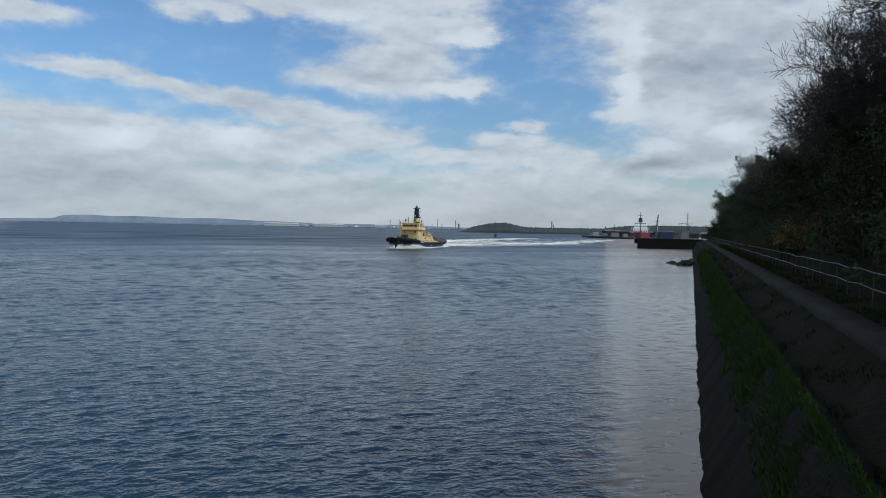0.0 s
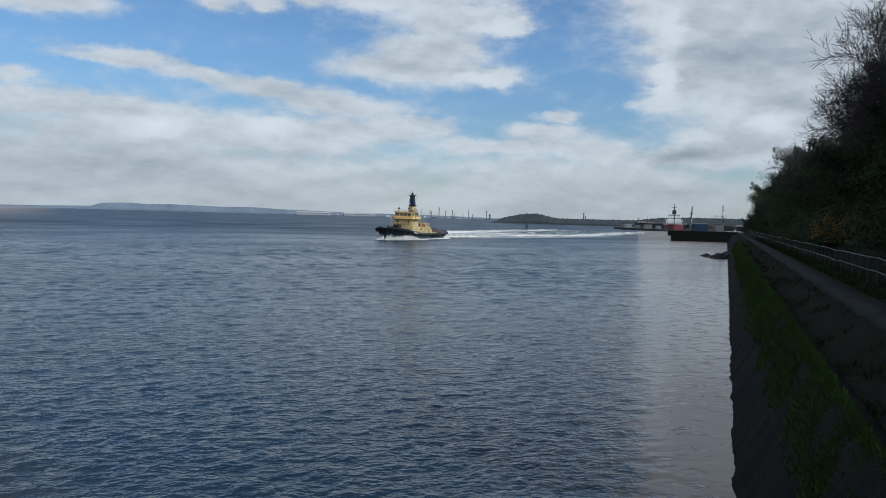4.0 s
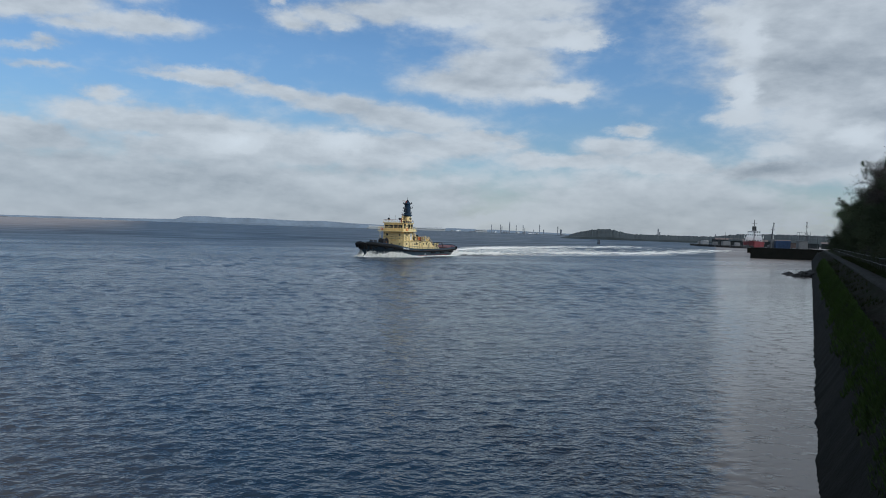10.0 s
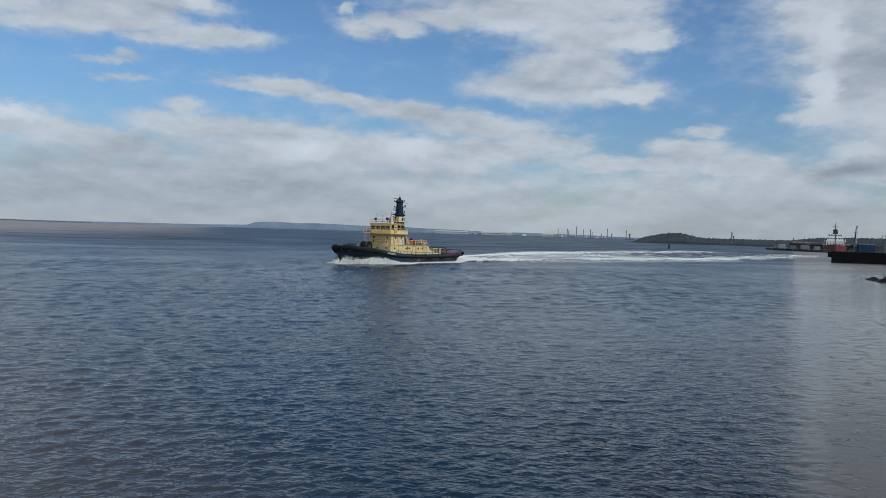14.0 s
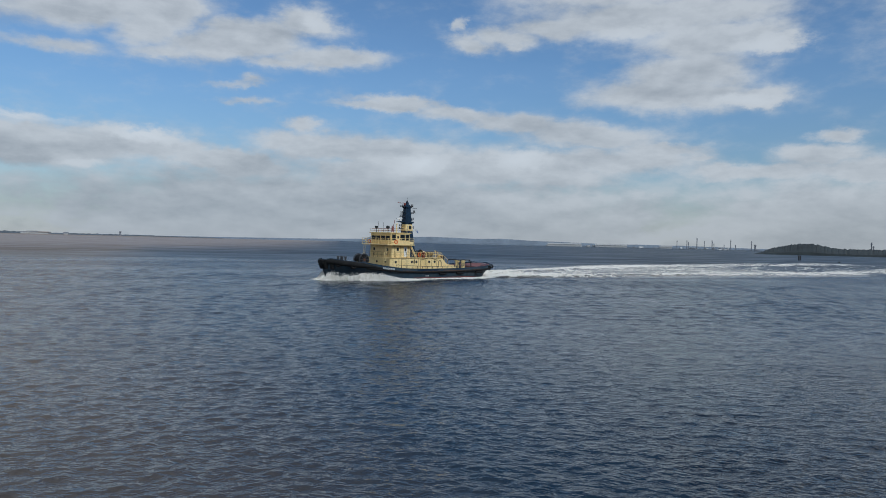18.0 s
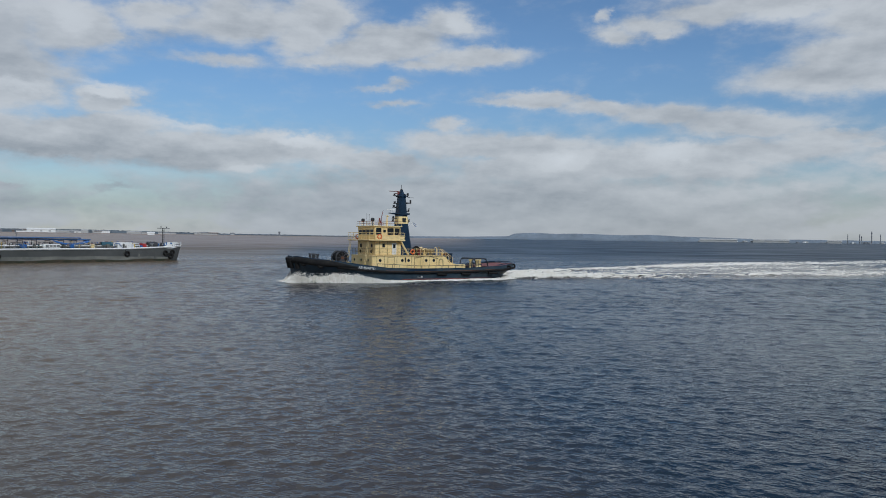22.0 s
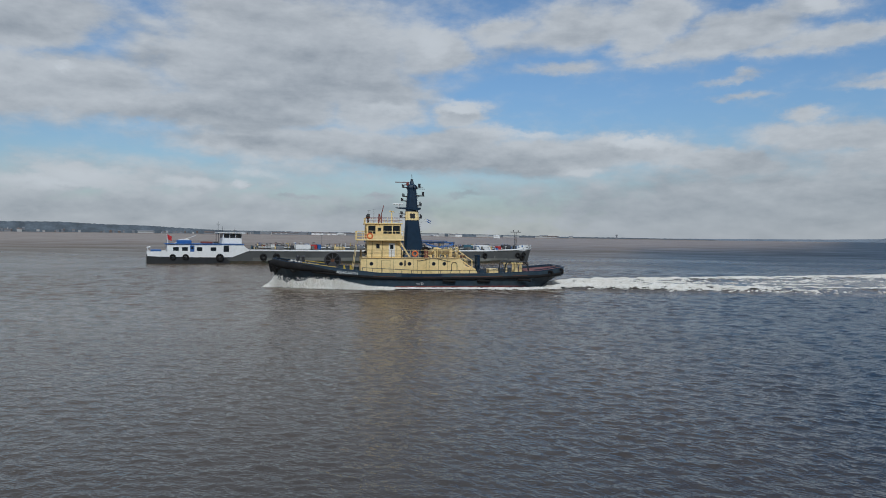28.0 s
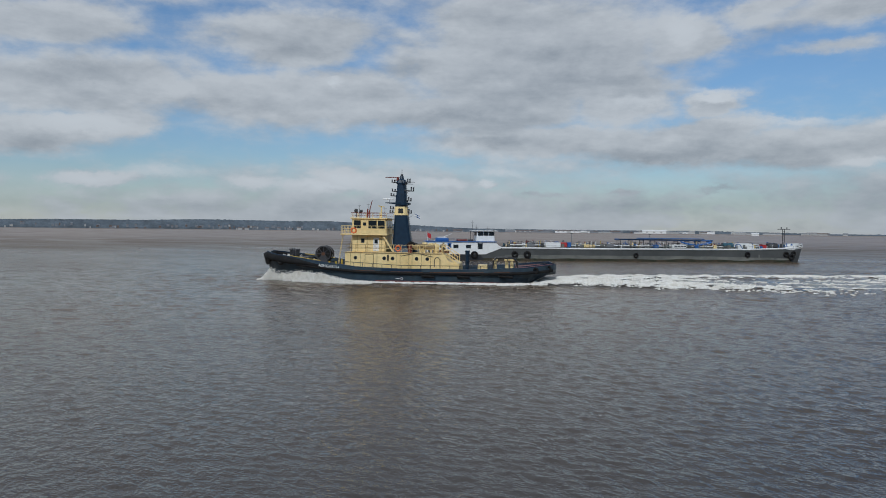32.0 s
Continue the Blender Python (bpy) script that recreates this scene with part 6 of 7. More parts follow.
def build_deck_gear():
    # cable reel on the foredeck
    bm = B()
    for y in (-0.75, 0.75):
        ring(bm, (10.2, y, 3.1), (0, 1, 0), 0.92, 0.09, 26, 8)
    reel = part("rope_reel", bm, dark_steel, tug, "large dark rope reel on the foredeck")
    bm = B()
    bar(bm, (10.2, -0.72, 3.1), (10.2, 0.72, 3.1), 0.82, 22)
    part("drum", bm, rubber, reel)
    for y in (-0.75, 0.75):
        for k in range(8):
            a = k * math.tau / 8
            bm = B()
            bar(bm, (10.2, y, 3.1), (10.2 + 0.9 * math.cos(a), y, 3.1 + 0.9 * math.sin(a)), 0.045, 5)
            part("spoke", bm, dark_steel, reel)
        bm = B()
        bar(bm, (10.2, y * 0.9, 3.1), (10.2, y * 1.2, 3.1), 0.22, 10)
        part("hub", bm, rust, reel)
        bm = B()
        loft(bm, [[(9.4, y * 1.1 - 0.06, 1.6), (11.0, y * 1.1 - 0.06, 1.6), (11.0, y * 1.1 + 0.06, 1.6), (9.4, y * 1.1 + 0.06, 1.6)], [(10.0, y * 1.1 - 0.06, 3.1), (10.4, y * 1.1 - 0.06, 3.1), (10.4, y * 1.1 + 0.06, 3.1), (10.0, y * 1.1 + 0.06, 3.1)]])
        part("bracket", bm, dark_steel, reel)
    for x, top in ((14.3, 3.55), (13.7, 3.5)):
        for y in (-0.55, 0.55):
            bm = B()
            bar(bm, (x, y, 1.9), (x, y, top), 0.16, 10)
            bar(bm, (x, y, top - 0.05), (x, y, top + 0.12), 0.26, 10, 0.2)
            part("bollard", bm, dark_steel, tug)
    bm = B()
    bar(bm, (13.95, -1.4, 2.9), (13.95, 1.4, 2.9), 0.14, 8)
    part("crosspiece", bm, dark_steel, tug)
    bm = B()
    box(bm, 11.9, 13.0, -1.0, 1.0, 2.0, 2.75, 0.1)
    part("windlass", bm, dark_steel, tug)
    for side in (1, -1):
        bm = B()
        tube(bm, [(13.6, 3.4 * side, 2.9), (12.6, 3.6 * side, 2.78), (9.8, 3.9 * side, 2.42)], 0.05, 5)
        part("hand_rail", bm, yellow_paint, tug)
        for x in (8.0, 8.8):
            bm = B()
            bar(bm, (x, 3.4 * side, 1.3), (x, 3.4 * side, 2.35), 0.12, 8)
            part("bollard", bm, yellow_paint, tug)
    # towing gear
    for y in (-0.55, 0.55):
        bm = B()
        bar(bm, (-7.5, y, 1.0), (-7.5, y, 3.65), 0.24, 10)
        bar(bm, (-7.5, y, 3.65), (-7.5, y, 3.78), 0.29, 10)
        part("tow_post", bm, navy, tug)
    bm = B()
    bar(bm, (-7.5, -1.0, 2.6), (-7.5, 1.0, 2.6), 0.14, 8)
    part("crosspiece", bm, navy, tug)
    for y in (-1.6, 1.6):
        bm = B()
        tube(bm, [(-10.6, y, 1.5), (-10.7, y, 2.7), (-11.1, y, 3.05), (-13.0, y, 2.98), (-13.5, y, 2.6), (-13.6, y, 1.7)], 0.09, 7)
        part("towing_arch", bm, black_paint, tug)
    bm = B()
    for x in (-10.9, -12.3, -13.3):
        bar(bm, (x, -1.6, 2.95), (x, 1.6, 2.95), 0.06, 6)
    part("arch_crossbar", bm, black_paint, tug)
    for x, y in ((-10.9, 0.9), (-12.3, 0.6), (-12.3, -0.9), (-12.9, 0.4)):
        bm = B()
        bar(bm, (x, y, 1.3), (x, y, 2.65), 0.24, 9, 0.17)
        bar(bm, (x, y, 2.65), (x, y, 2.85), 0.3, 9)
        part("capstan", bm, cream, tug)
    bm = B()
    box(bm, -10.0, -8.8, -0.9, 0.9, 1.2, 2.1, 0.08)
    part("tow_hook_base", bm, cream, tug)
    railing("after_railing", [(-8.0, 2.9, 1.45), (-11.0, 2.9, 1.5)], 0.9, dark_steel, tug, 1.0, 0.03)
    railing("after_railing", [(-8.0, -2.9, 1.45), (-11.0, -2.9, 1.5)], 0.9, dark_steel, tug, 1.0, 0.03)
    bm = B()
    tube(bm, [(x, s * (beam(x) - 0.6), sheer(x) + 0.18) for s, xs in ((-1, np.linspace(-13.6, -17.6, 8)), (1, np.linspace(-17.6, -13.6, 8))) for x in xs], 0.06, 6)
    part("stern_rail", bm, navy, tug)
    # life-saving gear and house-top clutter
    for x, y, z in ((5.9, 3.48, 6.05), (0.6, 3.28, 4.0), (5.9, -3.48, 6.05)):
        bm = B()
        ring(bm, (x, y, z), (0, 1, 0), 0.29, 0.085, 20, 8)
        part("lifebuoy", bm, orange, tug, "orange lifebuoy hung on the rail")
    for x, y in ((-1.3, 1.9), (-3.0, 1.9), (-1.3, -1.9)):
        bm = B()
        bar(bm, (x - 0.65, y, 4.15), (x + 0.65, y, 4.15), 0.34, 12)
        raft = part("liferaft_canister", bm, seam_paint, tug, "grimy pale liferaft canister")
        for d in (-0.4, 0.4):
            bm = B()
            box(bm, x + d - 0.05, x + d + 0.05, y - 0.36, y + 0.36, 3.5, 3.95)
            part("cradle", bm, steel, raft)
    bm = B()
    box(bm, -1.0, -0.55, 2.6, 3.0, 3.5, 4.45, 0.05)
    part("locker", bm, rust_red, tug)
    for x, y, h in ((-2.3, 0.4, 4.7), (-3.6, -0.5, 4.5), (-2.9, -1.4, 4.6), (-3.9, 1.0, 4.35)):
        bm = B()
        bar(bm, (x, y, 3.5), (x, y, h - 0.2), 0.2, 9)
        bar(bm, (x, y, h - 0.2), (x, y, h), 0.38, 10, 0.3)
        part("ventilator", bm, cream, tug)
    # pipes, skylights and gear on the house top
    rng = random.Random(77)
    for k in range(16):
        x, y, h = rng.uniform(-5.2, -0.8), rng.uniform(-2.6, 2.6), rng.uniform(0.35, 1.05)
        bm = B()
        if k % 3 == 0:
            box(bm, x - 0.3, x + 0.3, y - 0.25, y + 0.25, 3.5, 3.5 + h * 0.8, 0.04)
            part("skylight", bm, rng.choice((cream, dark_steel, rust)), tug)
        else:
            tube(bm, [(x, y, 3.5), (x, y, 3.5 + h), (x + 0.18, y, 3.62 + h), (x + 0.36, y, 3.5 + h)], 0.06, 6)
            part("vent_pipe", bm, rng.choice((cream, dark_steel, seam_paint)), tug)
    bm = B()
    ring(bm, (-0.8, 2.0, 4.3), (0, 1, 0.2), 0.4, 0.16, 16, 7)
    part("hose_reel", bm, rubber, tug)
    bm = B()
    bar(bm, (6.0, 1.5, 7.58), (6.0, 1.5, 8.2), 0.05, 6)
    bar(bm, (5.85, 1.5, 8.4), (6.2, 1.5, 8.42), 0.26, 12)
    part("searchlight", bm, black_paint, tug)
    bm = B()
    bar(bm, (6.0, -1.5, 7.58), (6.0, -1.5, 8.2), 0.05, 6)
    bar(bm, (5.85, -1.5, 8.4), (6.2, -1.5, 8.42), 0.22, 12)
    part("searchlight", bm, black_paint, tug)
    bm = B()
    bar(bm, (4.75, 1.0, 7.58), (4.7, 1.0, 8.7), 0.09, 8)
    bar(bm, (4.6, 1.0, 8.0), (4.15, 1.0, 9.75), 0.06, 7, 0.04)
    bar(bm, (4.45, 1.0, 7.58), (4.45, 1.0, 8.5), 0.07, 8)
    part("fire_monitor", bm, rust_red, tug, "red fire monitor on the wheelhouse roof")
    bm = B()
    bar(bm, (3.15, 0.3, 7.58), (3.15, 0.3, 9.0), 0.13, 8, 0.07)
    bar(bm, (2.85, 0.3, 9.0), (3.45, 0.3, 9.05), 0.05, 6)
    bar(bm, (2.8, -0.1, 8.95), (3.4, 0.8, 9.1), 0.04, 6)
    part("signal_post", bm, cream, tug)
    for x, y, h in ((5.9, 0.2, 9.2), (2.4, 2.2, 8.8), (5.2, -2.0, 9.4)):
        bm = B()
        bar(bm, (x, y, 7.58), (x, y, h), 0.025, 5)
        bar(bm, (x - 0.2, y, h - 0.1), (x + 0.2, y, h - 0.1), 0.02, 4)
        part("aerial", bm, steel, tug)
    # white load-line mark
    for side in (1, -1):
        bm = B()
        y = side * 4.83
        ring(bm, (-0.1, y, 0.55), (0, 1, 0), 0.12, 0.025, 12, 5)
        box(bm, 0.15, 0.6, y - 0.02, y + 0.02, 0.5, 0.56)
        part("draught_mark", bm, white_paint, tug)
    # the vessel's name on both bows
    for side in (1, -1):
        cu = bpy.data.curves.new("name_letters", "FONT")
        cu.body, cu.size, cu.extrude, cu.space_character = "ASHGARTH", 0.46, 0.03, 1.05
        tmp = bpy.data.objects.new("name_letters", cu)
        me = bpy.data.meshes.new_from_object(tmp)
        bpy.data.objects.remove(tmp)
        me.materials.clear()
        me.materials.append(white_paint)
        o = new("name_letters", me)
        o.parent = tug
        x = 9.75 if side > 0 else 7.7
        zc = 1.8
        o.location = (x, side * 5.0, zc)
        o.rotation_euler = (radians(90), radians(6 if side > 0 else -6), radians(180 if side > 0 else 0))
        o["label"] = "white painted name letters on the bow"


build_deck_gear()


def tug_track():
    """Seconds, place, heave, roll, pitch and heading, from a smooth course."""
    rows = []
    for k in range(17):
        t = 2.0 * k
        u = t / 32 - 0.5
        x = -46.63 - 81.86 * u - 9.59 * u * u + 7.53 * u ** 3 + 13.45 * u ** 4
        y = 126.07 - 219.71 * u - 13.23 * u * u + 19.91 * u ** 3 - 35.94 * u ** 4
        vx = -79.52 - 7.44 * u + 27.4 * u * u
        vy = -237.2 + 38.84 * u - 47.58 * u * u
        az = math.degrees(math.atan2(vx, vy)) + 5.11 + 3.9 * u - 6.44 * u * u - 25.92 * u ** 3 - 5.0 * wave(t, 26, 33)
        rows.append((t, x, y, 0.1 + 0.03 * math.sin(t * 1.1), 0.5 * math.sin(t * 0.9), 0.3 * math.sin(t * 0.7 + 1), az))
    return rows


# ---- foam ----
foam_white = material("foam", (0.86, 0.84, 0.79), 0.8, spread=0.22, grain=7, patch=1.5, second=(0.66, 0.62, 0.54), bump=0.7, fine=11, depth=0.12)


def flakes(name, count, place, seed, thing, label=""):
    """Many low clots of foam; place(rng) gives where, how long, how wide and how high, or None."""
    rng = random.Random(seed)
    vs, fs = [], []
    for k in range(count):
        spot = place(rng)
        if spot is None:
            continue
        x, y, z, a, b, h = spot
        i, n = len(vs), 6
        turn = rng.uniform(0, math.tau)
        for j in range(n):
            t = turn + j * math.tau / n
            q = rng.uniform(0.6, 1.2)
            vs.append((x + a * q * math.cos(t), y + b * q * math.sin(t), z - 0.03))
        vs.append((x + rng.uniform(-0.3, 0.3) * a, y, z + h))
        fs += [(i + j, i + (j + 1) % n, i + n) for j in range(n)]
    me = bpy.data.meshes.new(name)
    me.from_pydata(vs, [], fs)
    me.materials.append(foam_white)
    o = new(name, me)
    o.parent = thing
    return o


def make_wake():
    w = empty("wake", "churned white and brown foam wake behind the tug", "wake", kind="stuff")

    def half(x):
        d = -16.0 - x
        return min(27.0, 2.8 + 3.2 * wave(d, 0, 12) + 0.20 * max(0.0, d - 8))

    def middle(x):
        return -0.07 * min(90.0, max(0.0, -18.0 - x))

    def swell(x, y):
        d, h = -15.5 - x, half(x)
        q = (y - middle(x)) / h
        z = (0.42 * math.exp(-((abs(q) - 1.0) / 0.28) ** 2) + 0.2 * math.exp(-(q / 0.8) ** 2)) * (1 - wave(d, 40, 150))
        z += 0.22 * noise.noise(Vector((x * 0.45, y * 0.6, 9.0))) * (1 - wave(abs(q), 1.2, 1.8)) * (1 - wave(d, 20, 120))
        return z * wave(1.9 - abs(q), 0, 0.5) * wave(d, -2, 5) - 0.3 * wave(abs(q), 1.45, 1.9) - 0.12 * wave(d, 90, 150)

    def trail(rng):
        d = 300 * rng.random() ** 1.9
        x = -15.5 - d
        edge = rng.random() < 0.55
        s = rng.choice((-1, 1))
        y = middle(x) + s * half(x) * (rng.gauss(1.0, 0.12 + 0.02 * d / 60) if edge else rng.uniform(0, 1))
        patchy = 0.7 * noise.noise(Vector((x * 0.08, y * 0.25, 1.0))) + 0.7 * noise.noise(Vector((x * 0.4, y * 1.2, 5.0))) + 0.6 * noise.noise(Vector((x * 1.2, y * 2.6, 8.0)))
        if patchy < 0.36 + 0.25 * wave(d, 60, 260) - 0.44 * (1 - wave(d, 6, 24)) - (0.3 if edge else 0):
            return None
        boil = (1 - wave(d, 2, 40))
        return x, y, max(0.03, swell(x, y) + 0.02) + boil * 0.35 * abs(noise.noise(Vector((x * 0.5, y * 0.6, 0)))), rng.uniform(0.08, 0.3) * (1 + d / 75), rng.uniform(0.04, 0.12) * (1 + d / 80), rng.uniform(0.03, 0.10) + boil * rng.uniform(0, 0.13)

    flakes("wake_foam", 130000, trail, 5, w)
    # the swell that the foam rides on
    bm = B()
    rows = []
    for d in np.concatenate([np.linspace(0, 60, 61), np.linspace(64, 150, 30)]):
        x = -15.5 - d
        h = half(x)
        row = []
        for q in np.linspace(-1.9, 1.9, 25):
            y = middle(x) + q * h
            row.append((x, y, swell(x, y)))
        rows.append(row)
    loft(bm, rows, close=False)
    bmesh.ops.recalc_face_normals(bm, faces=bm.faces[:])
    part("swell", bm, water.data.materials[0], w, "raised brown water under the foam", smooth=True)

    def sides(rng):
        x = rng.uniform(-17.0, 12.0)
        s = rng.choice((-1, 1))
        out = curve_at([(-17, 2.6), (-12, 4.6), (-4, 4.9), (4, 4.9), (9, 4.7), (12, 4.6)], x)
        amount = curve_at([(-17, 1.0), (-10, 0.85), (-5, 0.6), (-1, 0.35), (5, 0.3), (8, 0.6), (12, 0.8)], x)
        if rng.random() > amount * (0.75 + 1.3 * noise.noise(Vector((x * 0.9, s * 3.0, 6.0)))):
            return None
        spread = 0.25 + 0.55 * wave(-x, 2, 14)
        return x, s * (out + abs(rng.gauss(0, spread))), 0.05, rng.uniform(0.1, 0.4), rng.uniform(0.05, 0.16), rng.uniform(0.04, 0.2)

    flakes("side_wash", 7500, sides, 6, w)
    return w


def make_bow_wave():
    w = empty("bow_wave", "white breaking bow wave thrown up by the tug", "wave", kind="stuff")

    def crest(x):
        return curve_at([(1.0, 0.06), (6, 0.22), (8.5, 0.6), (10.5, 1.2), (12.5, 1.8), (14.2, 2.2), (15.3, 2.2), (16.2, 1.7), (16.9, 1.0), (17.4, 0.45), (18.0, 0.0)], x)

    for side in (1, -1):
        bm = B()
        rows = []
        for x in np.linspace(1.0, 18.2, 190):
            h = crest(x)
            inner = curve_at([(1, 4.6), (8, 4.2), (12.5, 2.5), (15.6, 0.5), (18.2, 0.0)], x)
            row = []
            for q in np.linspace(0, 1, 28):
                y = inner + q * curve_at([(1, 0.4), (6, 0.9), (12, 1.8), (15, 1.75), (18.2, 0.3)], x)
                z = h * (math.sin(min(1, q * 1.6 + 0.25) * math.pi * 0.5) * (1 - wave(q, 0.45, 1.0)))
                z += 0.32 * h * noise.noise(Vector((x * 1.3, y * 1.5, side * 4.0))) + 0.22 * h * noise.noise(Vector((x * 3.7, y * 4.0, side * 9.0))) + 0.14 * h * noise.noise(Vector((x * 8.0, y * 8.0, side * 2.0))) + 0.12 * h * noise.noise(Vector((x * 17.0, y * 17.0, side * 5.0)))
                row.append((x, side * y, z - 0.06 * wave(q, 0.85, 1)))
            rows.append(row)
        loft(bm, rows, close=False)
        bmesh.ops.recalc_face_normals(bm, faces=bm.faces[:])
        part("breaking_crest", bm, foam_white, w, smooth=True)

        def spray(rng, side=side):
            x = 18.2 - 15.0 * rng.random() ** 1.2
            inner = curve_at([(1, 4.6), (8, 4.2), (12.5, 2.5), (15.6, 0.5), (18.2, 0.0)], x)
            y = inner + abs(rng.gauss(0.9, 0.5)) + 0.15
            far = wave(y - inner, 0.6, 2.4)
            return x, side * y, crest(x) * (1 - far) * rng.uniform(0.0, 1.4), rng.uniform(0.03, 0.11), rng.uniform(0.02, 0.06), rng.uniform(0.02, 0.09)

        flakes("spray", 8000, spray, 30 + side, w)
    return w


wake = make_wake()
bow_wave = make_bow_wave()

# ---- tanker barge ----
barge = empty("tanker_barge", "long grey tanker barge with a white stern house", "barge")


def tyre(parent, x, y, z, r=0.45):
    bm = B()
    ring(bm, (x, y, z), (0, 1, 0), r, r * 0.45, 14, 7)
    part("tyre", bm, rubber, parent)


def build_barge():
    top = [(-44.4, 1.75), (-30, 1.55), (-27.5, 1.6), (-24.6, 2.75), (0, 2.7), (30, 2.85), (40, 3.2), (44.6, 3.7)]
    half = [(-44.4, 4.0), (-42, 4.9), (-38, 5.0), (36, 5.0), (41, 4.3), (43.8, 2.2), (44.6, 0.6)]
    bm = B()
    rows = []
    for x in [-44.4, -43.4, -42, -40, -36, -32, -30, -27.5, -26.5, -25.5, -24.6, -20, -10, 0, 10, 20, 30, 34, 36, 38, 40, 41, 42, 43, 43.8, 44.3, 44.6]:
        z, b = curve_at(top, x), curve_at(half, x)
        rake = 1.6 * wave(x, 38, 44.6)
        rows.append([(x - rake, -b * 0.96, -0.9), (x - rake * 0.6, -b, 0.3), (x, -b, z), (x, b, z), (x - rake * 0.6, b, 0.3), (x - rake, b * 0.96, -0.9)])
    loft(bm, rows)
    hull = part("hull", bm, grey_hull, barge, "long grey scuffed steel hull")
    for side in (1, -1):
        bm = B()
        rows = []
        for x in np.linspace(-44.2, 43.0, 90):
            b = curve_at(half, x) + 0.03
            h = 0.5 + 0.3 * noise.noise(Vector((x * 0.16, side, 0)))
            rows.append([(x - 1.2 * wave(x, 38, 44), side * b, -0.3), (x - 1.2 * wave(x, 38, 44), side * b, h), (x - 1.2 * wave(x, 38, 44), side * (b - 0.02), h), (x - 1.2 * wave(x, 38, 44), side * (b - 0.02), -0.3)])
        loft(bm, rows)
        band = bm
        bm = B()
        rows = []
        for x in np.linspace(-24.0, 41.0, 70):
            b = curve_at(half, x) + 0.02
            h = 1.22 + 0.10 * noise.noise(Vector((x * 0.3, side, 4))) - 0.25 * wave(x, 20, 40)
            k = 1.2 * wave(x, 38, 44)
            rows.append([(x - k, side * b, 0.1), (x - k, side * b, h), (x - k, side * (b - 0.012), h), (x - k, side * (b - 0.012), 0.1)])
        loft(bm, rows)
        part("scuffed_band", bm, pale_scuff, hull, "paler scuffed band of the lower side")
        bm = band
        part("waterline_band", bm, weed, hull, "dark weedy band at the waterline")
        bm = B()
        tube(bm, [(x, side * (curve_at(half, x) + 0.02), curve_at(top, x) - 0.04) for x in np.linspace(-24.6, 44.2, 50)], 0.19, 6)
        part("gunwale", bm, white_paint, hull, "white gunwale line")
        # black stern quarter and white sheer strake over it
        bm = B()
        loft(bm, [[(x, side * (curve_at(half, x) + 0.04), -0.4), (x, side * (curve_at(half, x) + 0.04), z), (x, side * curve_at(half, x), z), (x, side * curve_at(half, x), -0.4)] for x, z in [(x, curve_at([(-44.3, 1.5), (-36, 1.32), (-29.5, 1.27)], x)) for x in (-44.35, -43.4, -42, -40, -38, -36, -32, -29.5)] + [(-28.6, 0.4)]])
        part("black_quarter", bm, black_paint, hull)
        bm = B()
        rows = []
        for x, z0, z1 in ((-44.3, 1.5, 2.4), (-42, 1.4, 2.45), (-36, 1.3, 2.4), (-31, 1.26, 2.35), (-28.2, 1.3, 2.4), (-27.0, 1.75, 3.0), (-25.9, 2.2, 3.5), (-24.6, 2.68, 2.85)):
            b = curve_at(half, x)
            rows.append([(x, side * (b + 0.06), z0), (x, side * (b + 0.06), z1), (x, side * (b - 0.06), z1), (x, side * (b - 0.06), z0)])
        loft(bm, rows)
        part("sheer_strake", bm, white_paint, hull, "white bulwark sweeping down to the cargo deck")
        # white bow bulwark with unreadable lettering as bars
        bm = B()
        rows = []
        for x in np.linspace(38.0, 44.55, 10):
            b = curve_at(half, x)
            z = curve_at(top, x)
            rows.append([(x, side * (b + 0.05), z - 0.4 * wave(x, 37.5, 40)), (x, side * (b + 0.05), z + 0.55 * wave(x, 37.5, 40)), (x, side * (b - 0.08), z + 0.55 * wave(x, 37.5, 40)), (x, side * (b - 0.08), z - 0.4)])
        loft(bm, rows)
        bow = part("bow_bulwark", bm, white_paint, hull, "white bow bulwark")
        for k in range(3):
            bm = B()
            x = 40.4 + 1.1 * k
            b0, b1 = curve_at(half, x) + 0.07, curve_at(half, x + 0.85) + 0.07
            z = curve_at(top, x) + 0.02
            loft(bm, [[(x, side * b0, z), (x, side * b0, z + 0.28), (x, side * (b0 - 0.04), z + 0.28), (x, side * (b0 - 0.04), z)], [(x + 0.85, side * b1, z + 0.08), (x + 0.85, side * b1, z + 0.36), (x + 0.85, side * (b1 - 0.04), z + 0.36), (x + 0.85, side * (b1 - 0.04), z + 0.08)]])
            part("lettering_bar", bm, dark_steel, bow)
        for x, z, r in ((4.6, 1.35, 0.4), (29.6, 1.7, 0.45), (38.6, 1.8, 0.45), (40.4, 1.95, 0.42), (-21.9, 1.36, 0.5), (-19.2, 1.36, 0.55), (-39.6, 1.35, 0.42), (-37.2, 1.35, 0.42), (-30.6, 1.2, 0.55), (39.9, 1.2, 0.5)):
            tyre(barge, x, side * (curve_at(half, x) + 0.25), z, r)
        for x in (-21.9, -19.2, 29.6):
            bm = B()
            bar(bm, (x, side * 5.3, 1.6), (x - 0.5, side * 5.0, 2.8), 0.03, 4)
            part("lanyard", bm, rubber, barge)
        bm = B()
        box(bm, 32.2, 32.45, side * 5.02 - 0.02, side * 5.02 + 0.02, 0.75, 1.65)
        part("draught_scale", bm, pale_scuff, hull)
    # stern house
    bm = B()
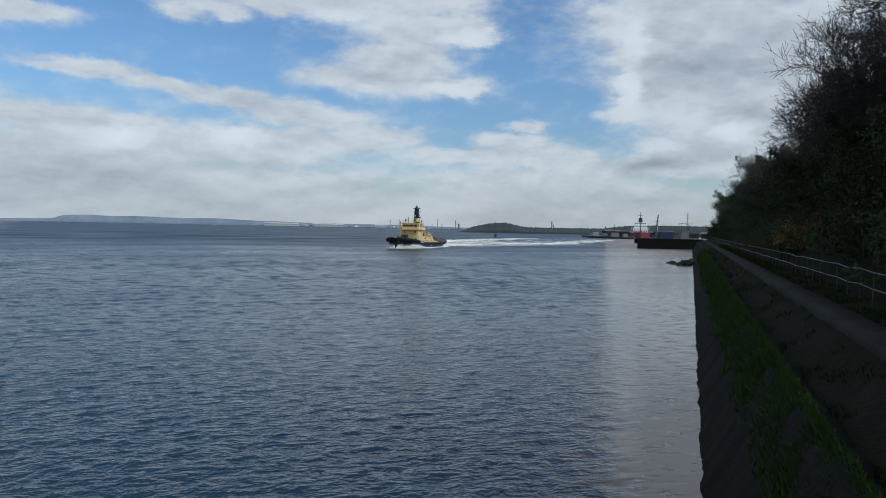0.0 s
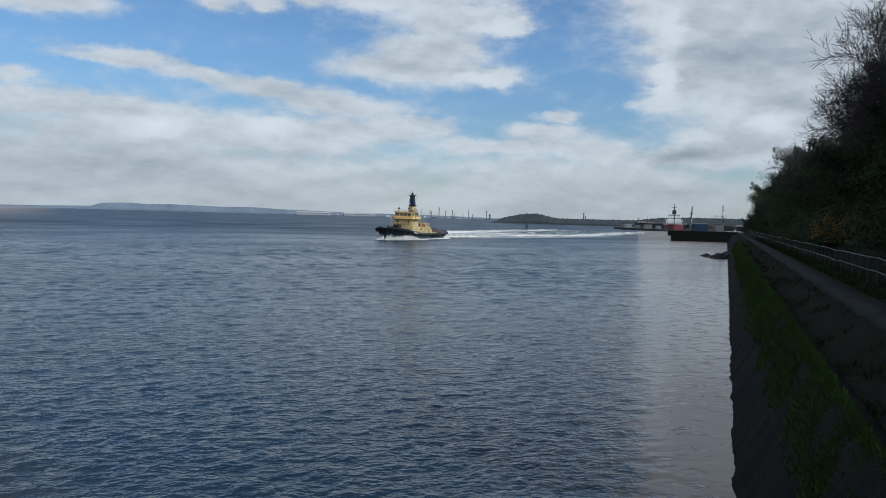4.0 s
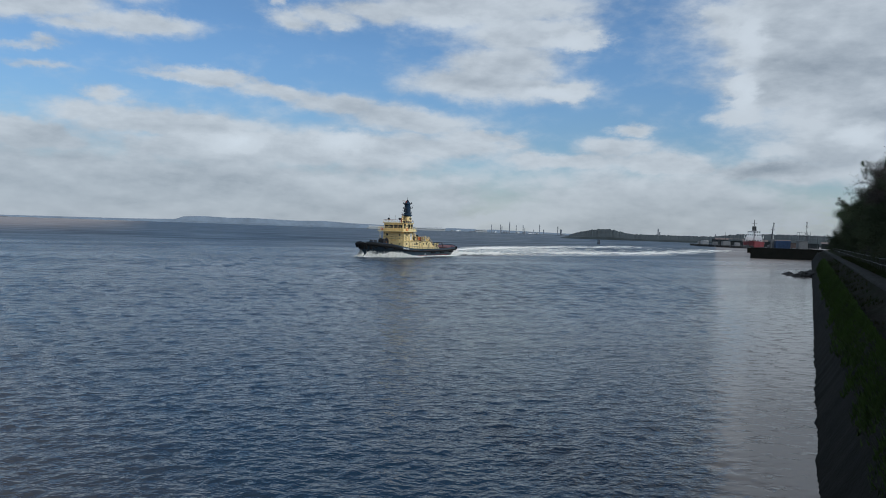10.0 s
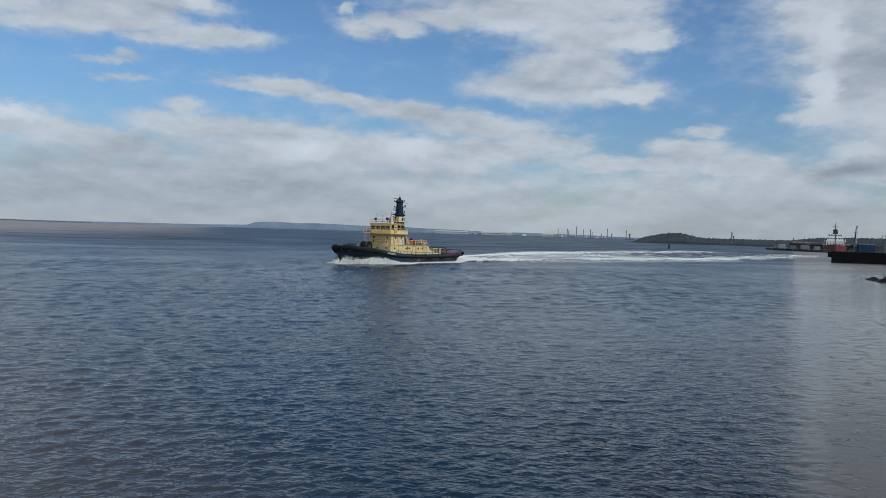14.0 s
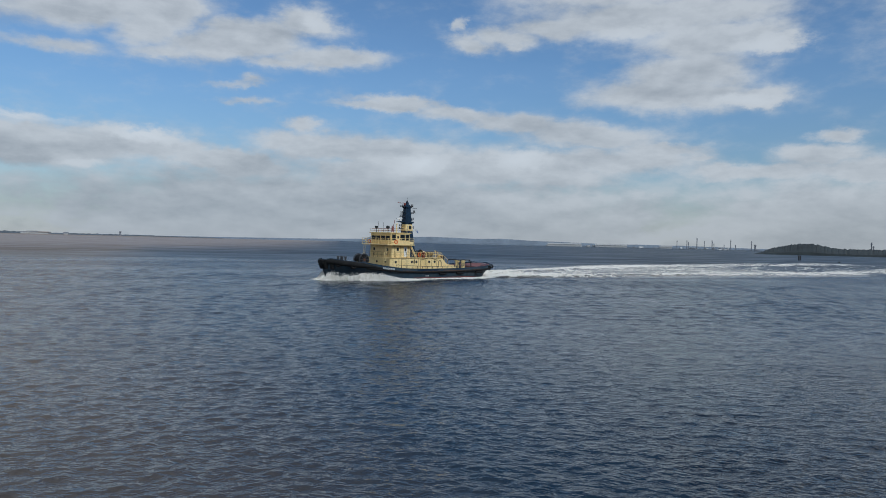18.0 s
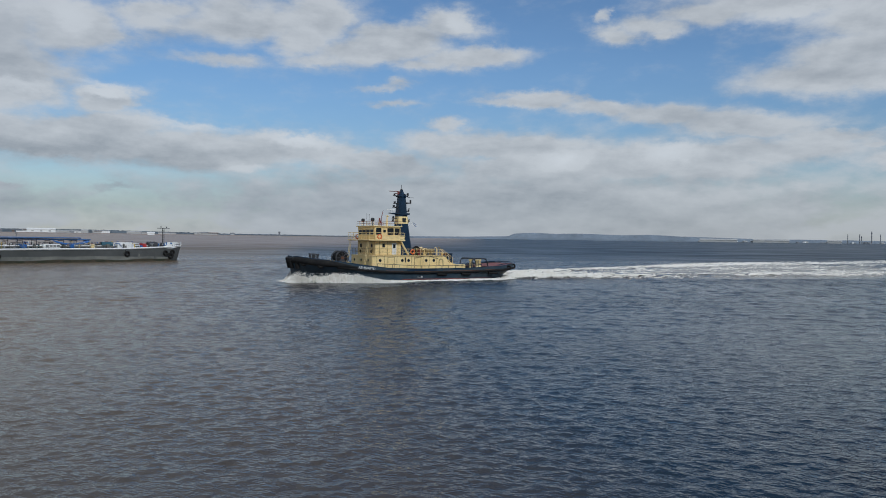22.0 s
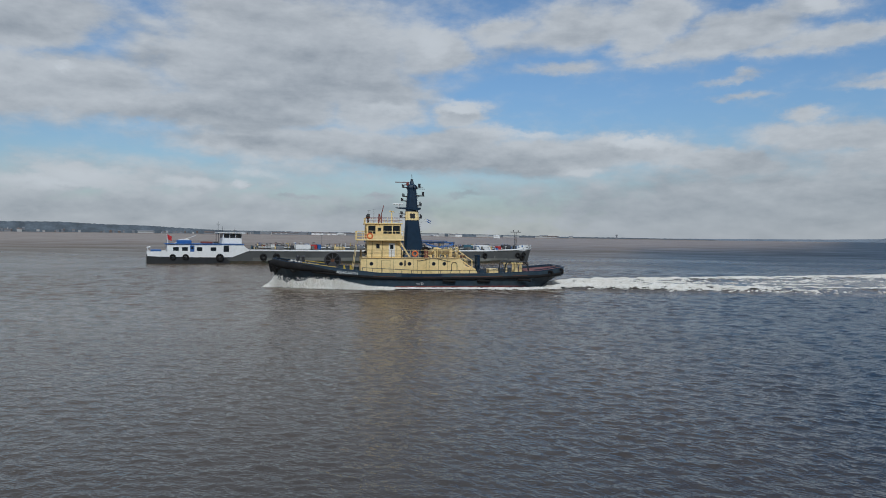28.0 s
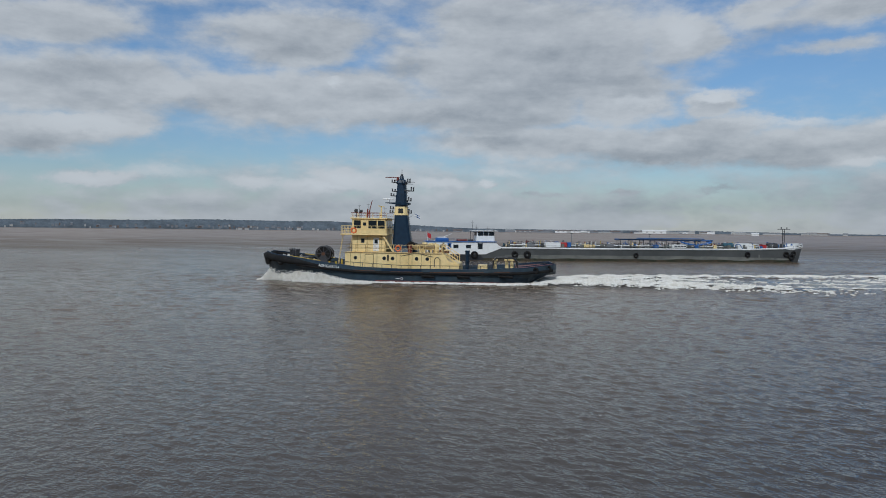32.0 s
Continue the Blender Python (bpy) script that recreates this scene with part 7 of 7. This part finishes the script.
    box(bm, -40.6, -28.6, -3.9, 3.9, 1.6, 3.85, 0.08)
    house = part("stern_house", bm, white_paint, barge, "white stern accommodation")
    for side in (1, -1):
        y = 3.9 * side
        for x0, x1 in ((-39.5, -38.4), (-37.8, -36.7), (-35.0, -33.9), (-32.3, -31.2)):
            side_window(x0, x1, 2.55, 3.3, y, side, house, white_paint)
        side_door(-36.2, -35.5, 1.9, 3.6, y, side, house, blue_paint)
        bm = B()
        box(bm, -29.75, -28.7, min(y, y + 0.05 * side), max(y, y + 0.05 * side), 1.9, 3.65)
        part("open_doorway", bm, glass, house)
    bm = B()
    box(bm, -41.0, -25.6, -4.1, 4.1, 3.85, 4.02, 0.03)
    part("house_roof", bm, blue_paint, house, "blue-edged house roof")
    bm = B()
    loft(bm, [[(x, y, z) for x, z in ((-28.6, 1.7), (-28.6, 3.85), (-25.9, 3.85), (-24.7, 2.8), (-24.7, 1.7))] for y in (-3.9, 3.9)])
    part("house_front", bm, white_paint, barge)
    bm = B()
    box(bm, -29.9, -25.9, -2.6, 2.6, 4.02, 6.2, 0.06, (0.15, 0.1))
    wh = part("wheelhouse", bm, white_paint, barge, "raised white wheelhouse")
    for side in (1, -1):
        for k in range(3):
            side_window(-29.5 + 1.2 * k, -28.5 + 1.2 * k, 5.3, 6.0, 2.54 * side, side, wh, dark_steel)
    for k in range(4):
        side_window(-2.2 + 1.15 * k, -1.25 + 1.15 * k, 5.3, 6.0, -25.98, 1, wh, dark_steel, "x")
        side_window(-2.2 + 1.15 * k, -1.25 + 1.15 * k, 5.3, 6.0, -29.8, -1, wh, dark_steel, "x")
    bm = B()
    box(bm, -30.8, -25.3, -3.0, 3.0, 6.2, 6.38, 0.04)
    part("wheelhouse_roof", bm, white_paint, wh)
    for x, h in ((-30.4, 8.6), (-29.5, 7.6), (-27.0, 7.3)):
        bm = B()
        bar(bm, (x, 0.4, 6.3), (x, 0.4, h), 0.05, 5, 0.03)
        bar(bm, (x - 0.4, 0.4, h - 0.5), (x + 0.4, 0.4, h - 0.5), 0.03, 4)
        part("aerial", bm, dark_steel, wh)
    bm = B()
    tube(bm, [(-30.6, 2.4, 4.0), (-30.6, 2.4, 6.3)], 0.06, 5)
    tube(bm, [(-30.6, -2.4, 4.0), (-30.6, -2.4, 6.3)], 0.06, 5)
    part("awning_post", bm, dark_steel, wh)
    # stern-deck clutter
    for x0, x1, y0, y1, z0, z1, mat, name in ((-38.6, -35.8, -1.5, 2.5, 4.0, 4.7, blue_paint, "dinghy_cover"), (-33.8, -31.6, -1.0, 2.6, 4.0, 4.4, rust_red, "liferaft_box"), (-31.2, -30.2, 0.5, 2.2, 4.0, 4.4, dark_steel, "deck_box"), (-43.6, -41.6, -2.5, 2.8, 1.75, 2.75, blue_paint, "winch_cover"), (-38.2, -36.2, -1.2, 2.2, 4.7, 4.9, white_paint, "dinghy_seat")):
        bm = B()
        box(bm, x0, x1, y0, y1, z0, z1, 0.15)
        part(name, bm, mat, barge)
    bm = B()
    bar(bm, (-39.0, 1.0, 4.0), (-34.8, 1.0, 5.7), 0.07, 6, 0.04)
    part("davit_boom", bm, white_paint, barge)
    bm = B()
    bar(bm, (-40.3, 0.5, 3.9), (-40.5, 0.5, 6.0), 0.05, 5)
    staff = part("flagstaff", bm, white_paint, barge)
    bm = B()
    loft(bm, [[(-40.45 + 0.9 * u, 0.5 + 0.1 * math.sin(u * 6) + d, 5.9 - 1.0 * v - 0.5 * u) for v, d in ((0, 0), (1, 0), (1, 0.012), (0, 0.012))] for u in (0, 0.3, 0.6, 1)])
    part("flag", bm, red_paint, staff, "red ensign flag")
    railing("stern_railing", [(-40.5, 3.7, 4.02), (-31.0, 3.7, 4.02)], 0.5, steel, barge, 1.5, 0.03)
    bm = B()
    bar(bm, (-44.0, 1.0, 2.4), (-44.3, 1.0, 3.2), 0.09, 6)
    bar(bm, (-44.3, 1.0, 3.1), (-43.6, 1.0, 3.25), 0.12, 6)
    part("stern_roller", bm, white_paint, barge)


build_barge()


def barge_cargo_deck():
    rng = random.Random(9)
    bm = B()
    box(bm, -24.0, 38.5, -3.6, 3.6, 2.6, 2.95, 0.05)
    part("trunk_deck", bm, grey_hull, barge)
    # long pipes
    for y, z, mat in ((-3.1, 3.2, pale_scuff), (-2.5, 3.35, white_paint), (-1.8, 3.3, dark_steel), (-0.4, 3.45, pale_scuff), (0.6, 3.35, teal_paint), (1.3, 3.3, steel), (2.0, 3.4, steel), (2.6, 3.3, white_paint), (3.1, 3.2, pale_scuff)):
        bm = B()
        bar(bm, (-22.5, y, z), (36.0, y, z), 0.11, 8)
        part("cargo_pipe", bm, mat, barge)
    for k in range(30):
        x = -22 + 2.0 * k
        bm = B()
        box(bm, x - 0.06, x + 0.06, -2.9, 2.9, 2.9, 3.2)
        part("pipe_support", bm, steel, barge)
    # valves and wheels
    for k in range(64):
        x = rng.uniform(-23.5, 36)
        y = rng.uniform(-3, 3)
        h = rng.uniform(0.5, 1.25)
        mat = rng.choice((pale_scuff, steel, dark_steel, teal_paint, cream, dark_steel, rust_red, steel))
        bm = B()
        bar(bm, (x, y, 2.9), (x, y, 2.9 + h), 0.1, 6)
        bar(bm, (x, y, 2.9 + h * 0.35), (x, y, 2.9 + h * 0.55), 0.24, 8)
        v = part("valve", bm, mat, barge)
        bm = B()
        ring(bm, (x, y, 2.95 + h), (0.2, 0.3, 1), 0.22, 0.035, 10, 5)
        part("handwheel", bm, rng.choice((rust_red, teal_paint, dark_steel)), v)
    for k in range(170):
        x, y, w = rng.uniform(-23.5, 37), rng.uniform(-4.2, 3.0), rng.uniform(0.2, 0.8)
        h = rng.uniform(0.25, 0.85)
        bm = B()
        box(bm, x - w / 2, x + w / 2, y - 0.25, y + 0.25, 2.93, 2.95 + h, 0.04)
        part("deck_fitting", bm, rng.choice((white_paint, pale_scuff, cream, steel, white_paint, pale_scuff, grey_hull, teal_paint, dark_steel, blue_paint)), barge)
    for k in range(110):
        x, y, h = rng.uniform(-23.5, 37), rng.uniform(-4.3, 2.5), rng.uniform(0.5, 1.5)
        bm = B()
        bar(bm, (x, y, 2.93), (x, y, 2.93 + h), rng.uniform(0.03, 0.07), 5)
        bar(bm, (x - rng.uniform(0.05, 0.4), y, 2.9 + h), (x + rng.uniform(0.05, 0.4), y, 2.9 + h), 0.04, 5)
        part("vent_pipe", bm, rng.choice((white_paint, steel, dark_steel, blue_paint, yellow_paint, white_paint)), barge)
    for k in range(24):
        x, h = rng.uniform(-23.5, 36), rng.uniform(0.5, 1.1)
        y = rng.uniform(-3.9, -1.0)
        bm = B()
        tube(bm, [(x, y, 2.93), (x, y, 2.93 + h), (x + 0.2, y, 3.05 + h), (x + rng.uniform(0.6, 1.6), y, 3.05 + h), (x + 1.7, y, 2.93)], 0.07, 6)
        part("branch_pipe", bm, rng.choice((white_paint, steel, blue_paint, dark_steel)), barge)
    # boxes and lockers
    for x0, x1, h, mat, name in ((-14.9, -11.7, 1.0, white_paint, "deck_locker"), (-11.6, -10.2, 1.0, red_paint, "deck_locker"), (-10.1, -9.4, 1.05, blue_paint, "deck_locker"), (-7.0, -4.0, 0.6, cream, "hatch_cover"), (13.3, 16.5, 0.75, white_paint, "sign_board"), (28.2, 31.4, 1.15, white_paint, "deck_locker"), (31.5, 32.2, 1.0, yellow_paint, "deck_locker"), (34.0, 34.8, 0.9, red_paint, "deck_locker"), (9.2, 10.2, 0.7, blue_paint, "deck_locker"), (-19.0, -17.4, 0.7, steel, "hatch_cover"), (-1.5, 0.2, 0.8, steel, "hatch_cover")):
        bm = B()
        y = -rng.uniform(2.6, 3.2)
        box(bm, x0, x1, y - 0.9, y + 0.9, 2.92, 2.95 + h, 0.06)
        part(name, bm, mat, barge)
    bm = B()
    for x in (13.6, 14.3, 15.0, 15.7):
        box(bm, x, x + 0.5, -4.12, -4.08, 3.2, 3.5)
    part("lettering_bar", bm, dark_steel, barge)
    for x0, x1, mat, r in ((25.3, 27.6, teal_paint, 0.65), (35.6, 37.8, dark_steel, 0.65)):
        bm = B()
        bar(bm, (x0, -2.2, 3.55), (x1, -2.2, 3.55), r, 14)
        t = part("tank", bm, mat, barge)
        for x in (x0 + 0.4, x1 - 0.4):
            bm = B()
            box(bm, x - 0.1, x + 0.1, -2.7, -1.7, 2.9, 3.3)
            part("saddle", bm, dark_steel, t)
    # raised pipe rack amidships
    bm = B()
    for y in (-1.0, -0.3, 0.4, 1.1):
        bar(bm, (1.8, y, 4.75), (23.6, y, 4.6), 0.16, 7)
        bar(bm, (6.8, y - 0.2, 5.0), (21.6, y - 0.1, 4.95), 0.13, 7)
    rack = part("hose_rack", bm, rack_blue, barge, "raised rack of blue hoses and pipes")
    bm = B()
    box(bm, 2.0, 21.0, -1.4, 1.4, 4.85, 4.93)
    part("walkway", bm, steel, rack)
    for k in range(9):
        x = 2.4 + 2.6 * k
        bm = B()
        for y in (-1.3, 1.3):
            bar(bm, (x, y, 2.9), (x, y, 4.75), 0.06, 6)
        bar(bm, (x, -1.3, 4.4), (x, 1.3, 4.4), 0.05, 6)
        part("rack_frame", bm, dark_steel, rack)
    bm = B()
    for k in range(6):
        tube(bm, [(16 + 7 * u, -1.3 - 0.15 * k, 4.45 - 0.7 * math.sin(u * math.pi) - 0.05 * k) for u in np.linspace(0, 1, 8)], 0.08, 6)
    part("hose", bm, blue_paint, rack)
    # lamp posts, bow mast
    for x, h in ((-7.6, 5.9), (10.5, 5.8)):
        bm = B()
        bar(bm, (x, 2.8, 2.9), (x, 2.8, h), 0.06, 6)
        p = part("lamp_post", bm, steel, barge)
        bm = B()
        box(bm, x - 0.25, x + 0.25, 2.65, 2.95, h, h + 0.12, 0.03)
        part("lamp_head", bm, dark_steel, p)
    bm = B()
    for y in (-0.35, 0.35):
        bar(bm, (40.6, y, 3.2), (40.6, y, 7.3), 0.07, 6)
    for k in range(9):
        bar(bm, (40.6, -0.35, 3.5 + 0.43 * k), (40.6, 0.35, 3.5 + 0.43 * k), 0.03, 5)
    mast = part("bow_mast", bm, dark_steel, barge)
    bm = B()
    box(bm, 39.6, 41.7, -0.9, 0.9, 7.3, 7.45, 0.03)
    part("mast_platform", bm, steel, mast)
    bm = B()
    bar(bm, (40.2, 0.3, 7.45), (40.2, 0.3, 7.9), 0.1, 7)
    part("lamp", bm, dark_steel, mast)
    bm = B()
    bar(bm, (41.2, -0.3, 7.45), (41.2, -0.3, 7.8), 0.1, 7)
    part("lamp", bm, dark_steel, mast)
    for k in range(12):
        x = 37.5 + 0.5 * k
        bm = B()
        h = rng.uniform(0.4, 1.0)
        y = rng.uniform(-1.6, 1.6)
        bar(bm, (x, y, 3.1), (x, y, 3.3 + h), rng.uniform(0.08, 0.2), 7)
        part("bollard", bm, rng.choice((blue_paint, dark_steel, blue_paint)), barge)
    railing("deck_railing", [(-23.5, -4.7, 2.75), (0, -4.7, 2.72), (37.0, -4.6, 3.1)], 0.5, pale_scuff, barge, 2.5, 0.02, (1.0,))


barge_cargo_deck()


# ---- what moves ----
def motions():
    walk(water, [(0, pose(-1.1, -4.9, 0)), (16, pose(0, 0, 0)), (32, pose(1.1, 4.9, 0))])
    rows = [(t, pose(x, y, z, r, p, 90 - az)) for t, x, y, z, r, p, az in tug_track()]
    walk(tug, rows)
    # the foam keeps level on the water
    level = [(t, pose(x, y, 0.06, 0, 0, 90 - az)) for t, x, y, z, r, p, az in tug_track()]
    walk(bow_wave, level)
    walk(wake, level)
    walk(barge, [(0, pose(-152.8, 56.3, 0, 0, 0, 82.8)), (32, pose(-151.3, 68.0, 0, 0, 0, 82.8))])


motions()
